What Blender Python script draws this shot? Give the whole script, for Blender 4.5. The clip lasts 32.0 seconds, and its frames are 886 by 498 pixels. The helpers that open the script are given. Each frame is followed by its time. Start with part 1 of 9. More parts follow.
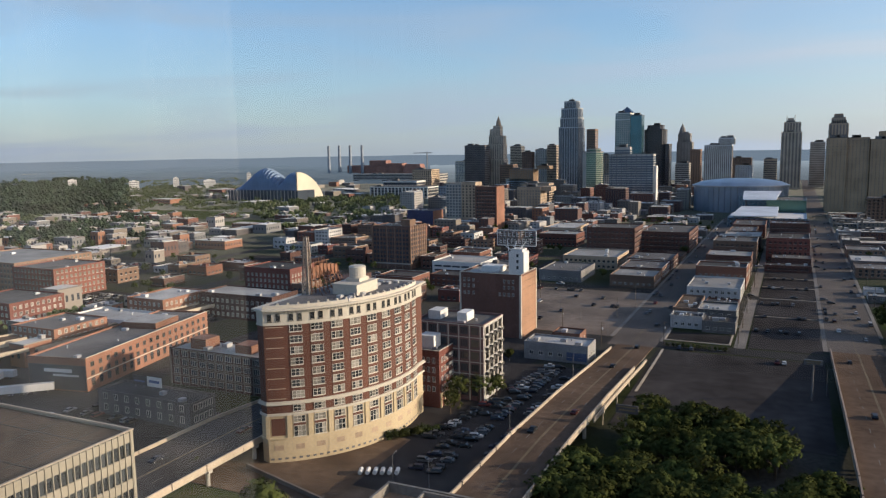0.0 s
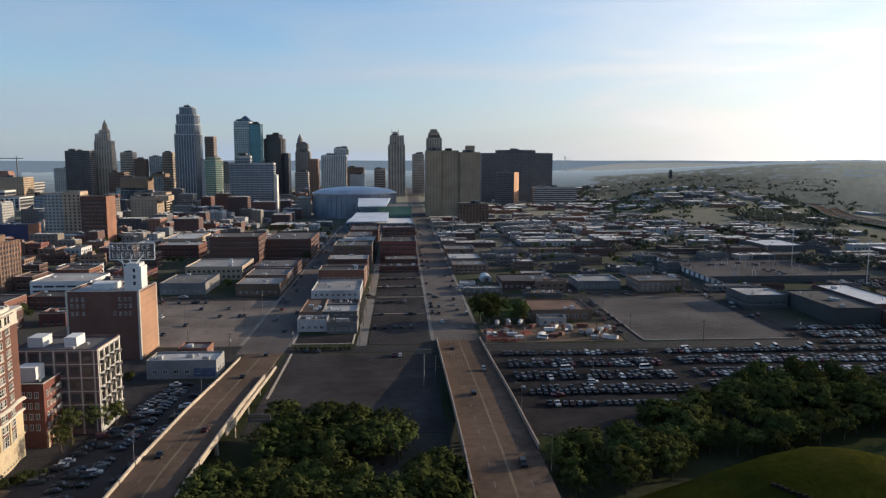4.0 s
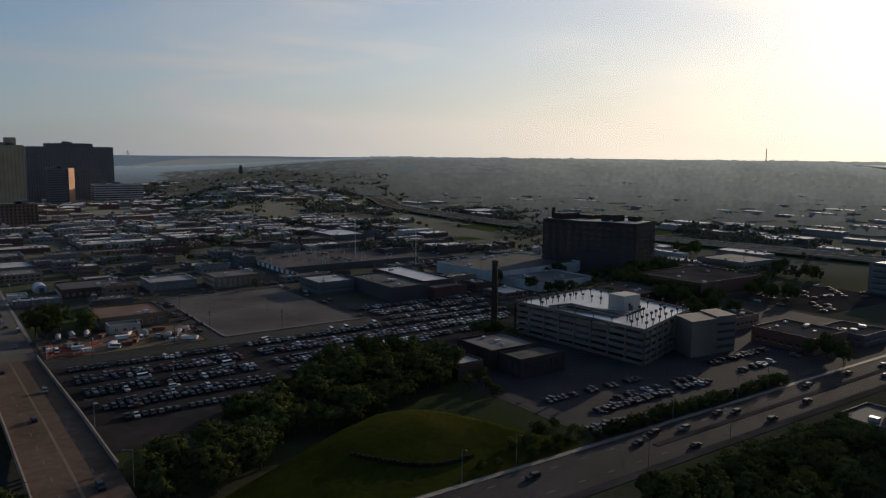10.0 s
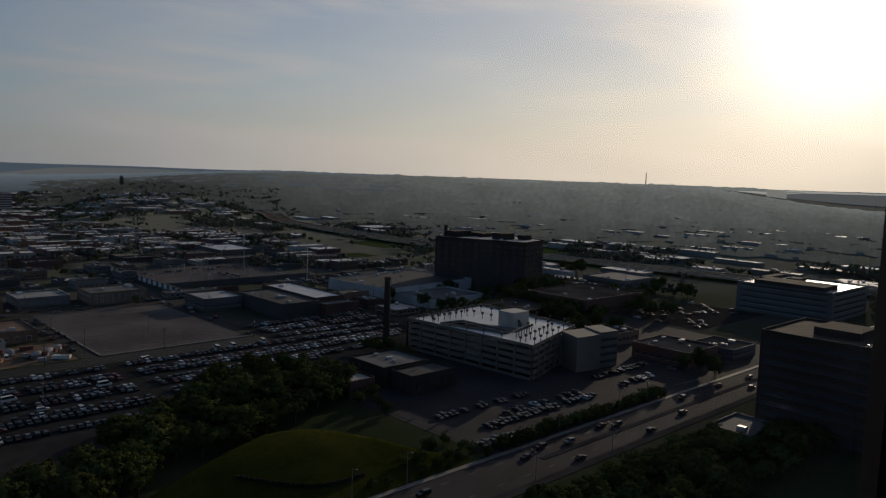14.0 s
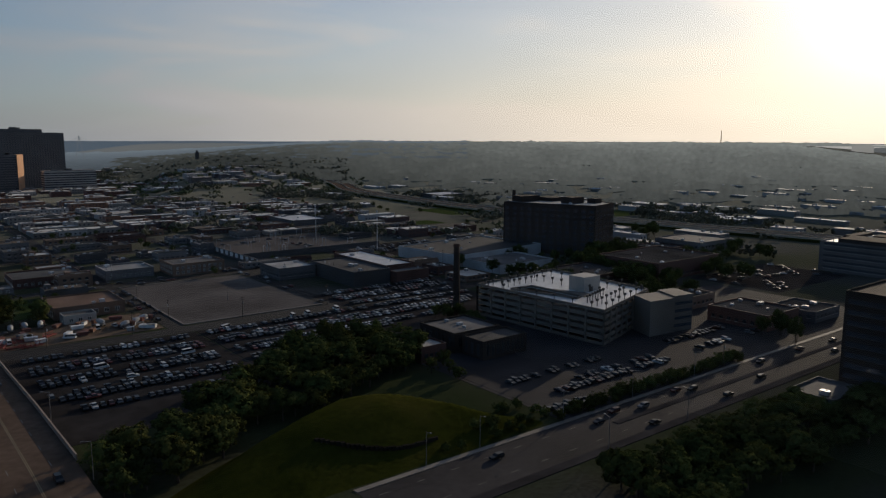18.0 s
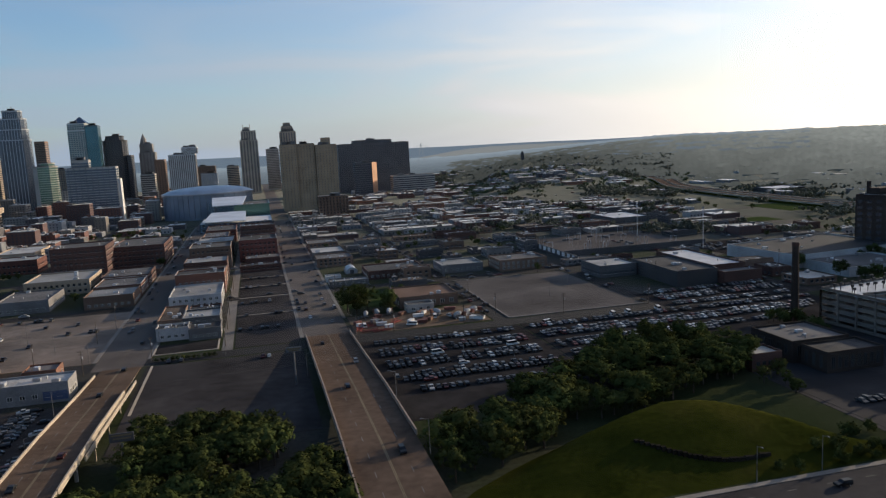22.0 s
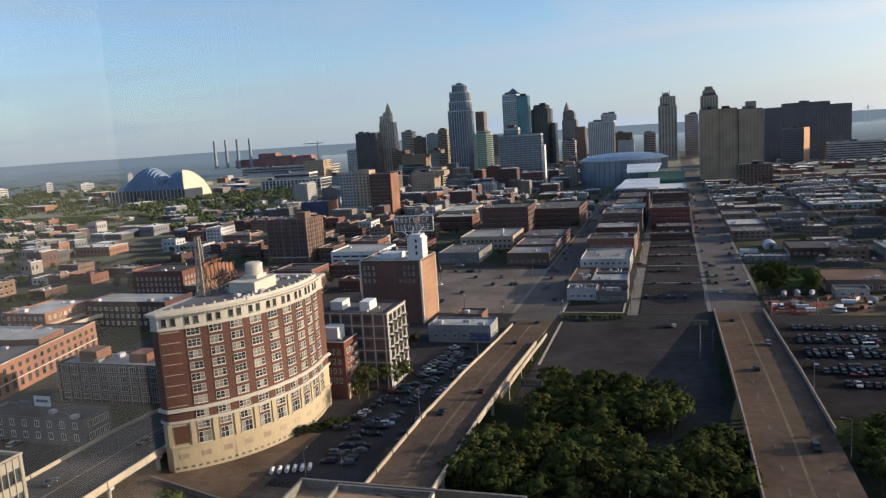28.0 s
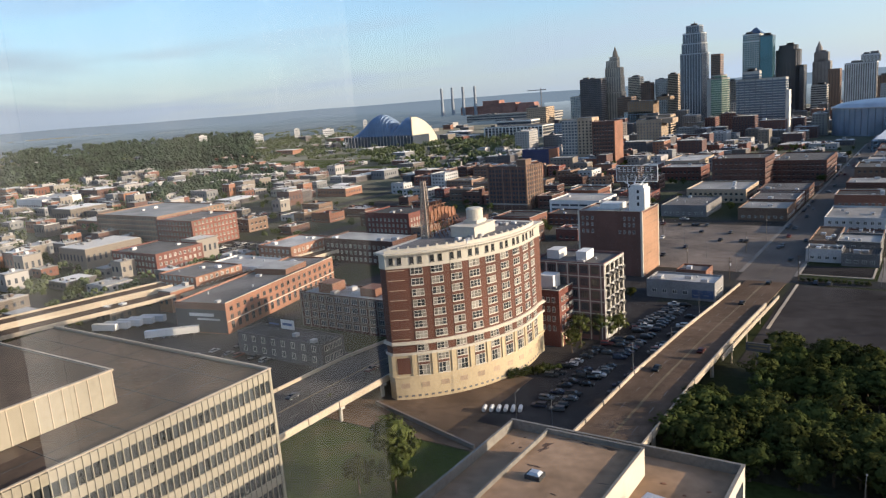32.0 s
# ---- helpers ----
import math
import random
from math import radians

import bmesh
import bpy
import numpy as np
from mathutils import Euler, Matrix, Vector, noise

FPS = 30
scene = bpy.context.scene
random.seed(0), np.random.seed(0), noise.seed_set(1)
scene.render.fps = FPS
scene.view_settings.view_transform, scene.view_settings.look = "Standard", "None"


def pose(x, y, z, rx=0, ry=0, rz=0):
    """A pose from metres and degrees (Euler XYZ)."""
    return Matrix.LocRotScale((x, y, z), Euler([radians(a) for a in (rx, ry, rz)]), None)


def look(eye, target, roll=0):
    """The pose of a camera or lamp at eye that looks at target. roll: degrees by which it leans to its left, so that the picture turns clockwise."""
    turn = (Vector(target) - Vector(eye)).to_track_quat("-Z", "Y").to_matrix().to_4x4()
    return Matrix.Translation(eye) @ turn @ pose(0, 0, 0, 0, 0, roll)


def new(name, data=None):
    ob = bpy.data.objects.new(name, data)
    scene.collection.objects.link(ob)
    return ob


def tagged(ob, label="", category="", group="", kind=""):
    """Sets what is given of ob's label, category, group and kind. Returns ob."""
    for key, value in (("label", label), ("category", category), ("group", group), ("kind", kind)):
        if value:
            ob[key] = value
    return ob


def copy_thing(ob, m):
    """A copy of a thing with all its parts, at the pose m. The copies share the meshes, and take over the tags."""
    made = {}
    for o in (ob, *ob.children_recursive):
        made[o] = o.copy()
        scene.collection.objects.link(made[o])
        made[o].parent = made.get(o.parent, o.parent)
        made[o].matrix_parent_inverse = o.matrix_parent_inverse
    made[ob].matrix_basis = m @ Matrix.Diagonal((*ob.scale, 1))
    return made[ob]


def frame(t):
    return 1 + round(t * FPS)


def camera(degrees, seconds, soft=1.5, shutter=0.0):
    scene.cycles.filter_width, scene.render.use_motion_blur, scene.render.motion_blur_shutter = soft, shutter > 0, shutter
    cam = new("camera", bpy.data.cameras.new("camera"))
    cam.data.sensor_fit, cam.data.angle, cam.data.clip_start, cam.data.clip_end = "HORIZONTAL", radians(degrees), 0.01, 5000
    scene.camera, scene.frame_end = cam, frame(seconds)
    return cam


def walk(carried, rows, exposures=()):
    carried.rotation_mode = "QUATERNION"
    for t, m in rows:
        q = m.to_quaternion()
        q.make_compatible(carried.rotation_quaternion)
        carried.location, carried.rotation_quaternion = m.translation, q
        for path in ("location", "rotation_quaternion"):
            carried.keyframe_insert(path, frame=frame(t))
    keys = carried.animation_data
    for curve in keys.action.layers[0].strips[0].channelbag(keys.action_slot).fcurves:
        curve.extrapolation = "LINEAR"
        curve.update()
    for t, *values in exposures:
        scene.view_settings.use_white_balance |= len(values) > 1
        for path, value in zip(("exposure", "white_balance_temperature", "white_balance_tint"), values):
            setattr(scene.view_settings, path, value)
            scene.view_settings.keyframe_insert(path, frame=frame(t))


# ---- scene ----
cam = camera(61.22, 32.0, soft=1.25)
PATH = [
    (0.0, pose(0.000, 0.000, 92.000, 82.48, 0.95, 25.00)),
    (0.5, pose(0.000, 0.000, 92.000, 82.33, 0.84, 23.49)),
    (1.0, pose(0.000, 0.000, 92.000, 82.89, 0.88, 19.66)),
    (1.5, pose(0.000, 0.000, 92.000, 83.08, 0.48, 16.13)),
    (2.0, pose(0.000, 0.000, 92.000, 82.63, 0.18, 13.07)),
    (2.5, pose(0.000, 0.000, 92.000, 82.44, -0.07, 10.98)),
    (3.0, pose(0.000, 0.000, 92.000, 82.62, -0.52, 6.56)),
    (3.5, pose(0.000, 0.000, 92.000, 82.86, -0.62, 0.03)),
    (5.5, pose(0.000, 0.000, 92.000, 83.15, 1.39, -8.19)),
    (6.0, pose(0.000, 0.000, 92.000, 83.85, 0.42, -14.72)),
    (6.5, pose(0.000, 0.000, 92.000, 83.96, -0.34, -18.59)),
    (7.0, pose(0.000, 0.000, 92.000, 83.84, -0.66, -19.91)),
    (7.5, pose(0.000, 0.000, 92.000, 82.75, -0.64, -20.60)),
    (8.0, pose(0.000, 0.000, 92.000, 82.39, -1.18, -23.02)),
    (8.5, pose(0.000, 0.000, 92.000, 82.87, -1.30, -26.82)),
    (9.0, pose(0.000, 0.000, 92.000, 82.20, -1.33, -31.22)),
    (9.5, pose(0.000, 0.000, 92.000, 82.58, -0.88, -32.97)),
    (10.0, pose(0.000, 0.000, 92.000, 82.70, -0.52, -35.12)),
    (10.5, pose(0.045, -0.022, 92.000, 82.45, -0.62, -38.67)),
    (11.0, pose(0.090, -0.045, 92.000, 82.74, -1.06, -42.29)),
    (11.5, pose(0.100, -0.053, 92.000, 82.93, -1.37, -44.42)),
    (12.0, pose(0.070, -0.032, 92.000, 83.70, -1.63, -44.64)),
    (12.5, pose(-0.050, 0.018, 92.000, 83.74, -2.20, -44.74)),
    (13.0, pose(0.000, 0.007, 92.000, 83.37, -1.60, -44.57)),
    (13.5, pose(-0.030, 0.015, 92.000, 83.76, -2.30, -43.87)),
    (14.0, pose(-0.035, 0.018, 92.000, 84.16, -2.03, -43.20)),
    (14.5, pose(-0.040, 0.020, 92.000, 83.31, -1.30, -43.31)),
    (16.5, pose(0.000, 0.008, 92.000, 82.53, -1.05, -43.95)),
    (17.0, pose(0.010, -0.002, 92.000, 82.52, -0.66, -43.03)),
    (17.5, pose(0.005, -0.001, 92.000, 82.10, -0.52, -41.96)),
    (18.0, pose(0.000, 0.000, 92.000, 81.48, -0.17, -38.14)),
    (18.5, pose(0.000, 0.000, 92.000, 81.59, 1.02, -34.12)),
    (19.0, pose(0.000, 0.000, 92.000, 81.26, 2.28, -31.48)),
    (19.5, pose(0.000, 0.000, 92.000, 82.42, 2.30, -28.49)),
    (20.0, pose(0.000, 0.000, 92.000, 81.91, 1.90, -26.33)),
    (20.5, pose(0.000, 0.000, 92.000, 81.48, 2.43, -23.78)),
    (21.0, pose(0.000, 0.000, 92.000, 80.87, 2.97, -20.98)),
    (21.5, pose(0.000, 0.000, 92.000, 81.00, 2.86, -17.55)),
    (22.0, pose(0.000, 0.000, 92.000, 81.86, 2.86, -14.14)),
    (22.5, pose(0.000, 0.000, 92.000, 81.43, 3.09, -11.71)),
    (23.0, pose(0.000, 0.000, 92.000, 81.13, 3.47, -9.01)),
    (23.5, pose(0.000, 0.000, 92.000, 82.29, 3.66, -2.25)),
    (24.0, pose(0.000, 0.000, 92.000, 82.67, 3.33, 2.06)),
    (24.5, pose(0.000, 0.000, 92.000, 83.76, 3.11, -3.81)),
    (25.0, pose(0.000, 0.000, 92.000, 82.71, 4.14, -7.25)),
    (25.5, pose(0.000, 0.000, 92.000, 82.15, 3.61, -1.34)),
    (26.0, pose(0.000, 0.000, 92.000, 82.06, 3.60, 4.23)),
    (26.5, pose(0.000, 0.000, 92.000, 81.64, 3.65, 8.03)),
    (28.5, pose(0.000, 0.000, 92.000, 81.34, 3.65, 18.78)),
    (29.0, pose(0.000, 0.000, 92.000, 82.24, 3.47, 20.21)),
    (29.5, pose(0.000, 0.000, 92.000, 82.99, 3.22, 21.14)),
    (30.0, pose(0.000, 0.000, 92.000, 81.30, 2.32, 23.46)),
    (30.5, pose(0.000, 0.000, 92.000, 78.00, 2.59, 27.16)),
    (31.0, pose(0.000, 0.000, 92.000, 76.21, 3.59, 30.77)),
    (31.5, pose(0.000, 0.000, 92.000, 76.54, 4.15, 31.73)),
    (32.0, pose(0.000, 0.000, 92.000, 78.37, 4.28, 33.51)),
]
EXPOSURES = [(0.0, 0.2), (3.5, 0.17), (6.0, -0.04), (7.0, -0.34), (8.0, -0.42), (9.0, -0.6), (12.0, -1.12), (13.0, -1.2), (14.0, -1.38), (17.0, -1.1), (18.0, -1.0), (19.0, -0.82), (20.0, -0.58), (22.0, -0.07), (23.0, 0.08), (25.0, 0.06), (26.0, 0.14), (29.0, 0.28), (30.0, 0.18), (31.0, 0.5), (32.0, 0.54)]
walk(cam, PATH, EXPOSURES)


# ---- world, sun ----
SUN_AZ, SUN_EL = 71.5, 12.5          # degrees clockwise from +Y, degrees above the horizon
world = bpy.data.worlds.new("sky")
scene.world = world
world.use_nodes = True
wt = world.node_tree
sky = wt.nodes.new("ShaderNodeTexSky")
sky.sky_type, sky.sun_disc = "NISHITA", False
sky.sun_elevation, sky.sun_rotation = radians(SUN_EL), radians(SUN_AZ)
sky.altitude, sky.air_density, sky.dust_density, sky.ozone_density = 300, 1.0, 0.4, 4.0


def wnode(kind, op=None, **inputs):
    k = wt.nodes.new(kind)
    if op:
        k.operation = op
    for slot, v in inputs.items():
        i = int(slot[1:])
        if isinstance(v, bpy.types.NodeSocket):
            wt.links.new(v, k.inputs[i])
        else:
            k.inputs[i].default_value = v
    return k


_s = Vector((math.sin(radians(SUN_AZ)) * math.cos(radians(SUN_EL)), math.cos(radians(SUN_AZ)) * math.cos(radians(SUN_EL)), math.sin(radians(SUN_EL))))
# clear sky, with a haze that thins upwards and brightens towards the sun, and thin cirrus streaks
way = wnode("ShaderNodeTexCoord").outputs["Generated"]
up_ = wnode("ShaderNodeSeparateXYZ", i0=way).outputs[2]
height = wnode("ShaderNodeMath", "MAXIMUM", i0=up_, i1=0.0).outputs[0]
facing = wnode("ShaderNodeVectorMath", "DOT_PRODUCT", i0=way, i1=tuple(_s)).outputs["Value"]
away = wnode("ShaderNodeMapRange", i0=facing, i1=-0.8, i2=0.2, i3=0.33, i4=0.5).outputs[0]
facing = wnode("ShaderNodeMath", "MAXIMUM", i0=facing, i1=0.0).outputs[0]
g2 = wnode("ShaderNodeMath", "POWER", i0=facing, i1=3.0).outputs[0]
g12 = wnode("ShaderNodeMath", "POWER", i0=facing, i1=22.0).outputs[0]
g60 = wnode("ShaderNodeMath", "POWER", i0=facing, i1=150.0).outputs[0]
thin = wnode("ShaderNodeMath", "POWER", i0=2.718, i1=wnode("ShaderNodeMath", "MULTIPLY", i0=height, i1=-7.0).outputs[0]).outputs[0]
flatter = wnode("ShaderNodeVectorMath", "MULTIPLY", i0=way, i1=(2.2, 2.2, 16.0)).outputs[0]
streak = wnode("ShaderNodeTexNoise", i0=flatter)
streak.inputs["Scale"].default_value, streak.inputs["Detail"].default_value, streak.inputs["Distortion"].default_value = 1.0, 6, 0.6
veil = wnode("ShaderNodeMapRange", i0=streak.outputs[0], i1=0.44, i2=0.70, i3=0.0, i4=0.45).outputs[0]
tone = wnode("ShaderNodeMapRange", i0=facing, i1=0.18, i2=1.0, i3=0.0, i4=1.0).outputs[0]
cover = wnode("ShaderNodeMath", "ADD", i0=wnode("ShaderNodeMath", "MULTIPLY", i0=thin, i1=0.8).outputs[0], i1=wnode("ShaderNodeMath", "MULTIPLY", i0=veil, i1=wnode("ShaderNodeMapRange", i0=height, i1=0.35, i2=0.7, i3=1.0, i4=0.1).outputs[0]).outputs[0])
cover = wnode("ShaderNodeMath", "ADD", i0=cover.outputs[0], i1=wnode("ShaderNodeMath", "MULTIPLY", i0=tone, i1=0.32).outputs[0])
cover.use_clamp = True
glow = wnode("ShaderNodeMath", "ADD", i0=wnode("ShaderNodeMath", "MULTIPLY", i0=g2, i1=1.42).outputs[0], i1=wnode("ShaderNodeMath", "MULTIPLY", i0=g12, i1=0.75).outputs[0]).outputs[0]
glow = wnode("ShaderNodeMath", "ADD", i0=glow, i1=away).outputs[0]
mixc = wnode("ShaderNodeMix", i0=tone)
mixc.data_type = "RGBA"
mixc.inputs[6].default_value, mixc.inputs[7].default_value = (0.78, 0.945, 1.18, 1), (1.17, 0.99, 0.77, 1)
wt.links.new(tone, mixc.inputs[0])
glow = wnode("ShaderNodeMath", "MULTIPLY", i0=glow, i1=wnode("ShaderNodeMapRange", i0=streak.outputs[0], i1=0.36, i2=0.68, i3=0.94, i4=1.09).outputs[0]).outputs[0]
hazy = wnode("ShaderNodeVectorMath", "SCALE", i0=mixc.outputs[2])
wt.links.new(glow, hazy.inputs["Scale"])
clear_sky = wnode("ShaderNodeVectorMath", "SCALE", i0=sky.outputs[0])
clear_sky.inputs["Scale"].default_value = 0.19
both = wnode("ShaderNodeMix", i0=cover.outputs[0])
both.data_type = "RGBA"
wt.links.new(cover.outputs[0], both.inputs[0]), wt.links.new(clear_sky.outputs[0], both.inputs[6]), wt.links.new(hazy.outputs[0], both.inputs[7])
halo = wnode("ShaderNodeVectorMath", "SCALE", i0=(4.2, 3.8, 3.2))
wt.links.new(g60, halo.inputs["Scale"])
wt.links.new(wnode("ShaderNodeVectorMath", "ADD", i0=both.outputs[2], i1=halo.outputs[0]).outputs[0], wt.nodes["Background"].inputs[0])
wt.nodes["Background"].inputs[1].default_value = 1.0

sun = new("sun", bpy.data.lights.new("sun", "SUN"))
sun.data.energy, sun.data.angle, sun.data.color = 5.0, radians(0.5), (1.0, 0.83, 0.62)
sun.matrix_world = look(_s * 300 + Vector((0, 300, 0)), (0, 300, 0))

# ---- materials ----
rnd = random.Random(11)


def M(name, color, rough=0.8, metal=0.0, var=0.22, fine=1.2, broad=0.06, objvar=0.0, hue=0.0, bump=0.0, island=False, spec=0.4, haze_sheen=0.0):
    """A surface with grain and broad stains; objvar: spread of brightness from object to object."""
    m = bpy.data.materials.new(name)
    m.use_nodes = True
    n, l = m.node_tree.nodes, m.node_tree.links
    b = n["Principled BSDF"]
    b.inputs["Roughness"].default_value, b.inputs["Metallic"].default_value = rough, metal
    b.inputs["Specular IOR Level"].default_value = spec
    # sheen imitates the pale veil of haze on surfaces seen at a slant
    b.inputs["Sheen Weight"].default_value, b.inputs["Sheen Roughness"].default_value = haze_sheen, 0.45
    geo = n.new("ShaderNodeNewGeometry")
    vals = []
    for scale, amount in ((fine, var * 0.6), (broad, var)):
        tex = n.new("ShaderNodeTexNoise")
        tex.inputs["Scale"].default_value, tex.inputs["Detail"].default_value = scale, 4
        l.new(geo.outputs["Position"], tex.inputs["Vector"])
        mr = n.new("ShaderNodeMapRange")
        mr.inputs[1].default_value, mr.inputs[2].default_value = 0.3, 0.7
        mr.inputs[3].default_value, mr.inputs[4].default_value = 1 - amount, 1 + amount
        l.new(tex.outputs[0], mr.inputs[0])
        vals.append(mr.outputs[0])
    mul = n.new("ShaderNodeMath")
    mul.operation = "MULTIPLY"
    l.new(vals[0], mul.inputs[0]), l.new(vals[1], mul.inputs[1])
    out = mul.outputs[0]
    hsv = n.new("ShaderNodeHueSaturation")
    hsv.inputs["Color"].default_value = (*color, 1)
    if objvar or hue:
        src = geo.outputs["Random Per Island"] if island else n.new("ShaderNodeObjectInfo").outputs["Random"]
        mr = n.new("ShaderNodeMapRange")
        mr.inputs[3].default_value, mr.inputs[4].default_value = 1 - objvar, 1 + objvar
        l.new(src, mr.inputs[0])
        mul2 = n.new("ShaderNodeMath")
        mul2.operation = "MULTIPLY"
        l.new(out, mul2.inputs[0]), l.new(mr.outputs[0], mul2.inputs[1])
        out = mul2.outputs[0]
        if hue:
            frac = n.new("ShaderNodeMath")
            frac.operation = "PINGPONG"
            frac.inputs[1].default_value = 0.13
            l.new(src, frac.inputs[0])
            mh = n.new("ShaderNodeMapRange")
            mh.inputs[2].default_value = 0.13
            mh.inputs[3].default_value, mh.inputs[4].default_value = 0.5 - hue, 0.5 + hue
            l.new(frac.outputs[0], mh.inputs[0])
            l.new(mh.outputs[0], hsv.inputs["Hue"])
    l.new(out, hsv.inputs["Value"])
    l.new(hsv.outputs[0], b.inputs["Base Color"])
    if bump:
        bp = n.new("ShaderNodeBump")
        bp.inputs["Distance"].default_value = bump
        l.new(vals[0], bp.inputs["Height"])
        l.new(bp.outputs[0], b.inputs["Normal"])
    return m


def ramp_material(name, stops, rough, metal=0.0, island=False, coat=0.0, haze_sheen=0.0, spec=0.5):
    """A paint whose colour is drawn by lot for each object (or piece)."""
    m = bpy.data.materials.new(name)
    m.use_nodes = True
    n, l = m.node_tree.nodes, m.node_tree.links
    b = n["Principled BSDF"]
    ramp = n.new("ShaderNodeValToRGB")
    ramp.color_ramp.interpolation = "CONSTANT"
    e = ramp.color_ramp.elements
    while len(e) < len(stops):
        e.new(1)
    for k, c in enumerate(stops):
        e[k].position, e[k].color = k / len(stops), (*c, 1)
    src = n.new("ShaderNodeNewGeometry").outputs["Random Per Island"] if island else n.new("ShaderNodeObjectInfo").outputs["Random"]
    l.new(src, ramp.inputs[0])
    l.new(ramp.outputs[0], b.inputs["Base Color"])
    b.inputs["Roughness"].default_value, b.inputs["Metallic"].default_value, b.inputs["Coat Weight"].default_value = rough, metal, coat
    b.inputs["Specular IOR Level"].default_value = spec
    # sheen stands in for haze
    b.inputs["Sheen Weight"].default_value, b.inputs["Sheen Roughness"].default_value = haze_sheen, 0.45
    return m


def ground_material(name, colors, scale, rough=0.92, detail=6, spread=0.12, outer=None, haze_sheen=0.0, spec=0.0):
    """Ground that changes by patches between several colours."""
    m = bpy.data.materials.new(name)
    m.use_nodes = True
    n, l = m.node_tree.nodes, m.node_tree.links
    b = n["Principled BSDF"]
    b.inputs["Roughness"].default_value, b.inputs["Specular IOR Level"].default_value = rough, spec
    b.inputs["Sheen Weight"].default_value, b.inputs["Sheen Roughness"].default_value = haze_sheen, 0.45
    geo = n.new("ShaderNodeNewGeometry")
    tex = n.new("ShaderNodeTexNoise")
    tex.inputs["Scale"].default_value, tex.inputs["Detail"].default_value = scale, detail
    l.new(geo.outputs["Position"], tex.inputs["Vector"])
    ramp = n.new("ShaderNodeValToRGB")
    e = ramp.color_ramp.elements
    while len(e) < len(colors):
        e.new(1)
    for k, c in enumerate(colors):
        e[k].position, e[k].color = 0.5 + spread * (2 * k / (len(colors) - 1) - 1), (*c, 1)
    l.new(tex.outputs[0], ramp.inputs[0])
    fine = n.new("ShaderNodeTexNoise")
    fine.inputs["Scale"].default_value, fine.inputs["Detail"].default_value = 0.7, 5
    l.new(geo.outputs["Position"], fine.inputs["Vector"])
    hsv = n.new("ShaderNodeHueSaturation")
    mr = n.new("ShaderNodeMapRange")
    mr.inputs[1].default_value, mr.inputs[2].default_value, mr.inputs[3].default_value, mr.inputs[4].default_value = 0.3, 0.7, 0.7, 1.3
    l.new(fine.outputs[0], mr.inputs[0]), l.new(mr.outputs[0], hsv.inputs["Value"])
    src = ramp.outputs[0]
    if outer:
        far_ = n.new("ShaderNodeVectorMath")
        far_.operation = "LENGTH"
        l.new(geo.outputs["Position"], far_.inputs[0])
        fr = n.new("ShaderNodeMapRange")
        fr.inputs[1].default_value, fr.inputs[2].default_value = 400, 1200
        l.new(far_.outputs["Value"], fr.inputs[0])
        mx = n.new("ShaderNodeMix")
        mx.data_type = "RGBA"
        mx.inputs[7].default_value = (*outer, 1)
        l.new(fr.outputs[0], mx.inputs[0]), l.new(src, mx.inputs[6])
        src = mx.outputs[2]
        # haze is imitated by a sheen that grows with distance
        haze = n.new("ShaderNodeMath")
        haze.operation = "MULTIPLY"
        haze.inputs[1].default_value = haze_sheen
        l.new(fr.outputs[0], haze.inputs[0]), l.new(haze.outputs[0], b.inputs["Sheen Weight"])
    l.new(src, hsv.inputs["Color"]), l.new(hsv.outputs[0], b.inputs["Base Color"])
    return m


RED = M("red_brick", (0.15, 0.057, 0.04), objvar=0.3, hue=0.012)
ORANGE = M("orange_brick", (0.205, 0.097, 0.062), objvar=0.2)
DARKBRICK = M("dark_brick", (0.085, 0.04, 0.03), objvar=0.25)
BROWN = M("brown_brick", (0.18, 0.11, 0.075), objvar=0.3)
TAN = M("tan_stone", (0.36, 0.27, 0.19), objvar=0.15)
CREAM = M("cream_terracotta", (0.455, 0.365, 0.235), var=0.12)
WHITE = M("white_paint", (0.62, 0.60, 0.57), var=0.14, objvar=0.1)
OFFWHITE = M("offwhite_terracotta", (0.5, 0.455, 0.38), var=0.12)
CONCRETE = M("concrete", (0.38, 0.35, 0.31), var=0.2, objvar=0.15)
GREYWALL = M("grey_wall", (0.13, 0.122, 0.117), objvar=0.3)
DARKWALL = M("dark_wall", (0.075, 0.07, 0.07), objvar=0.3)
SOOT = M("sooty_brick", (0.05, 0.038, 0.032), rough=0.95, spec=0.1, var=0.3, objvar=0.15)
BLUEWALL = M("blue_paint", (0.09, 0.12, 0.21), objvar=0.2)
WEATHERED = M("weathered_white", (0.4, 0.39, 0.38), var=0.25)
ROOF_LIGHT = M("light_roof_membrane", (0.27, 0.255, 0.235), rough=0.62, spec=0.25, var=0.35, objvar=0.4, haze_sheen=0.04)
ROOF_GREY = M("grey_gravel_roof", (0.093, 0.088, 0.087), rough=0.85, spec=0.12, var=0.35, objvar=0.4, haze_sheen=0.025)
ROOF_DARK = M("dark_tar_roof", (0.044, 0.0425, 0.043), rough=0.85, spec=0.1, var=0.4, objvar=0.3, haze_sheen=0.02)
ROOF_SOOT = M("sooty_gravel_roof", (0.05, 0.047, 0.045), rough=0.95, spec=0.0, var=0.4, objvar=0.3)
M("white_roof_membrane", (0.5, 0.48, 0.46), rough=0.5, spec=0.3, var=0.2)
ROOF_TAN = M("tan_gravel_roof", (0.29, 0.19, 0.12), rough=0.95, spec=0.1, var=0.3, fine=0.5, broad=0.13)
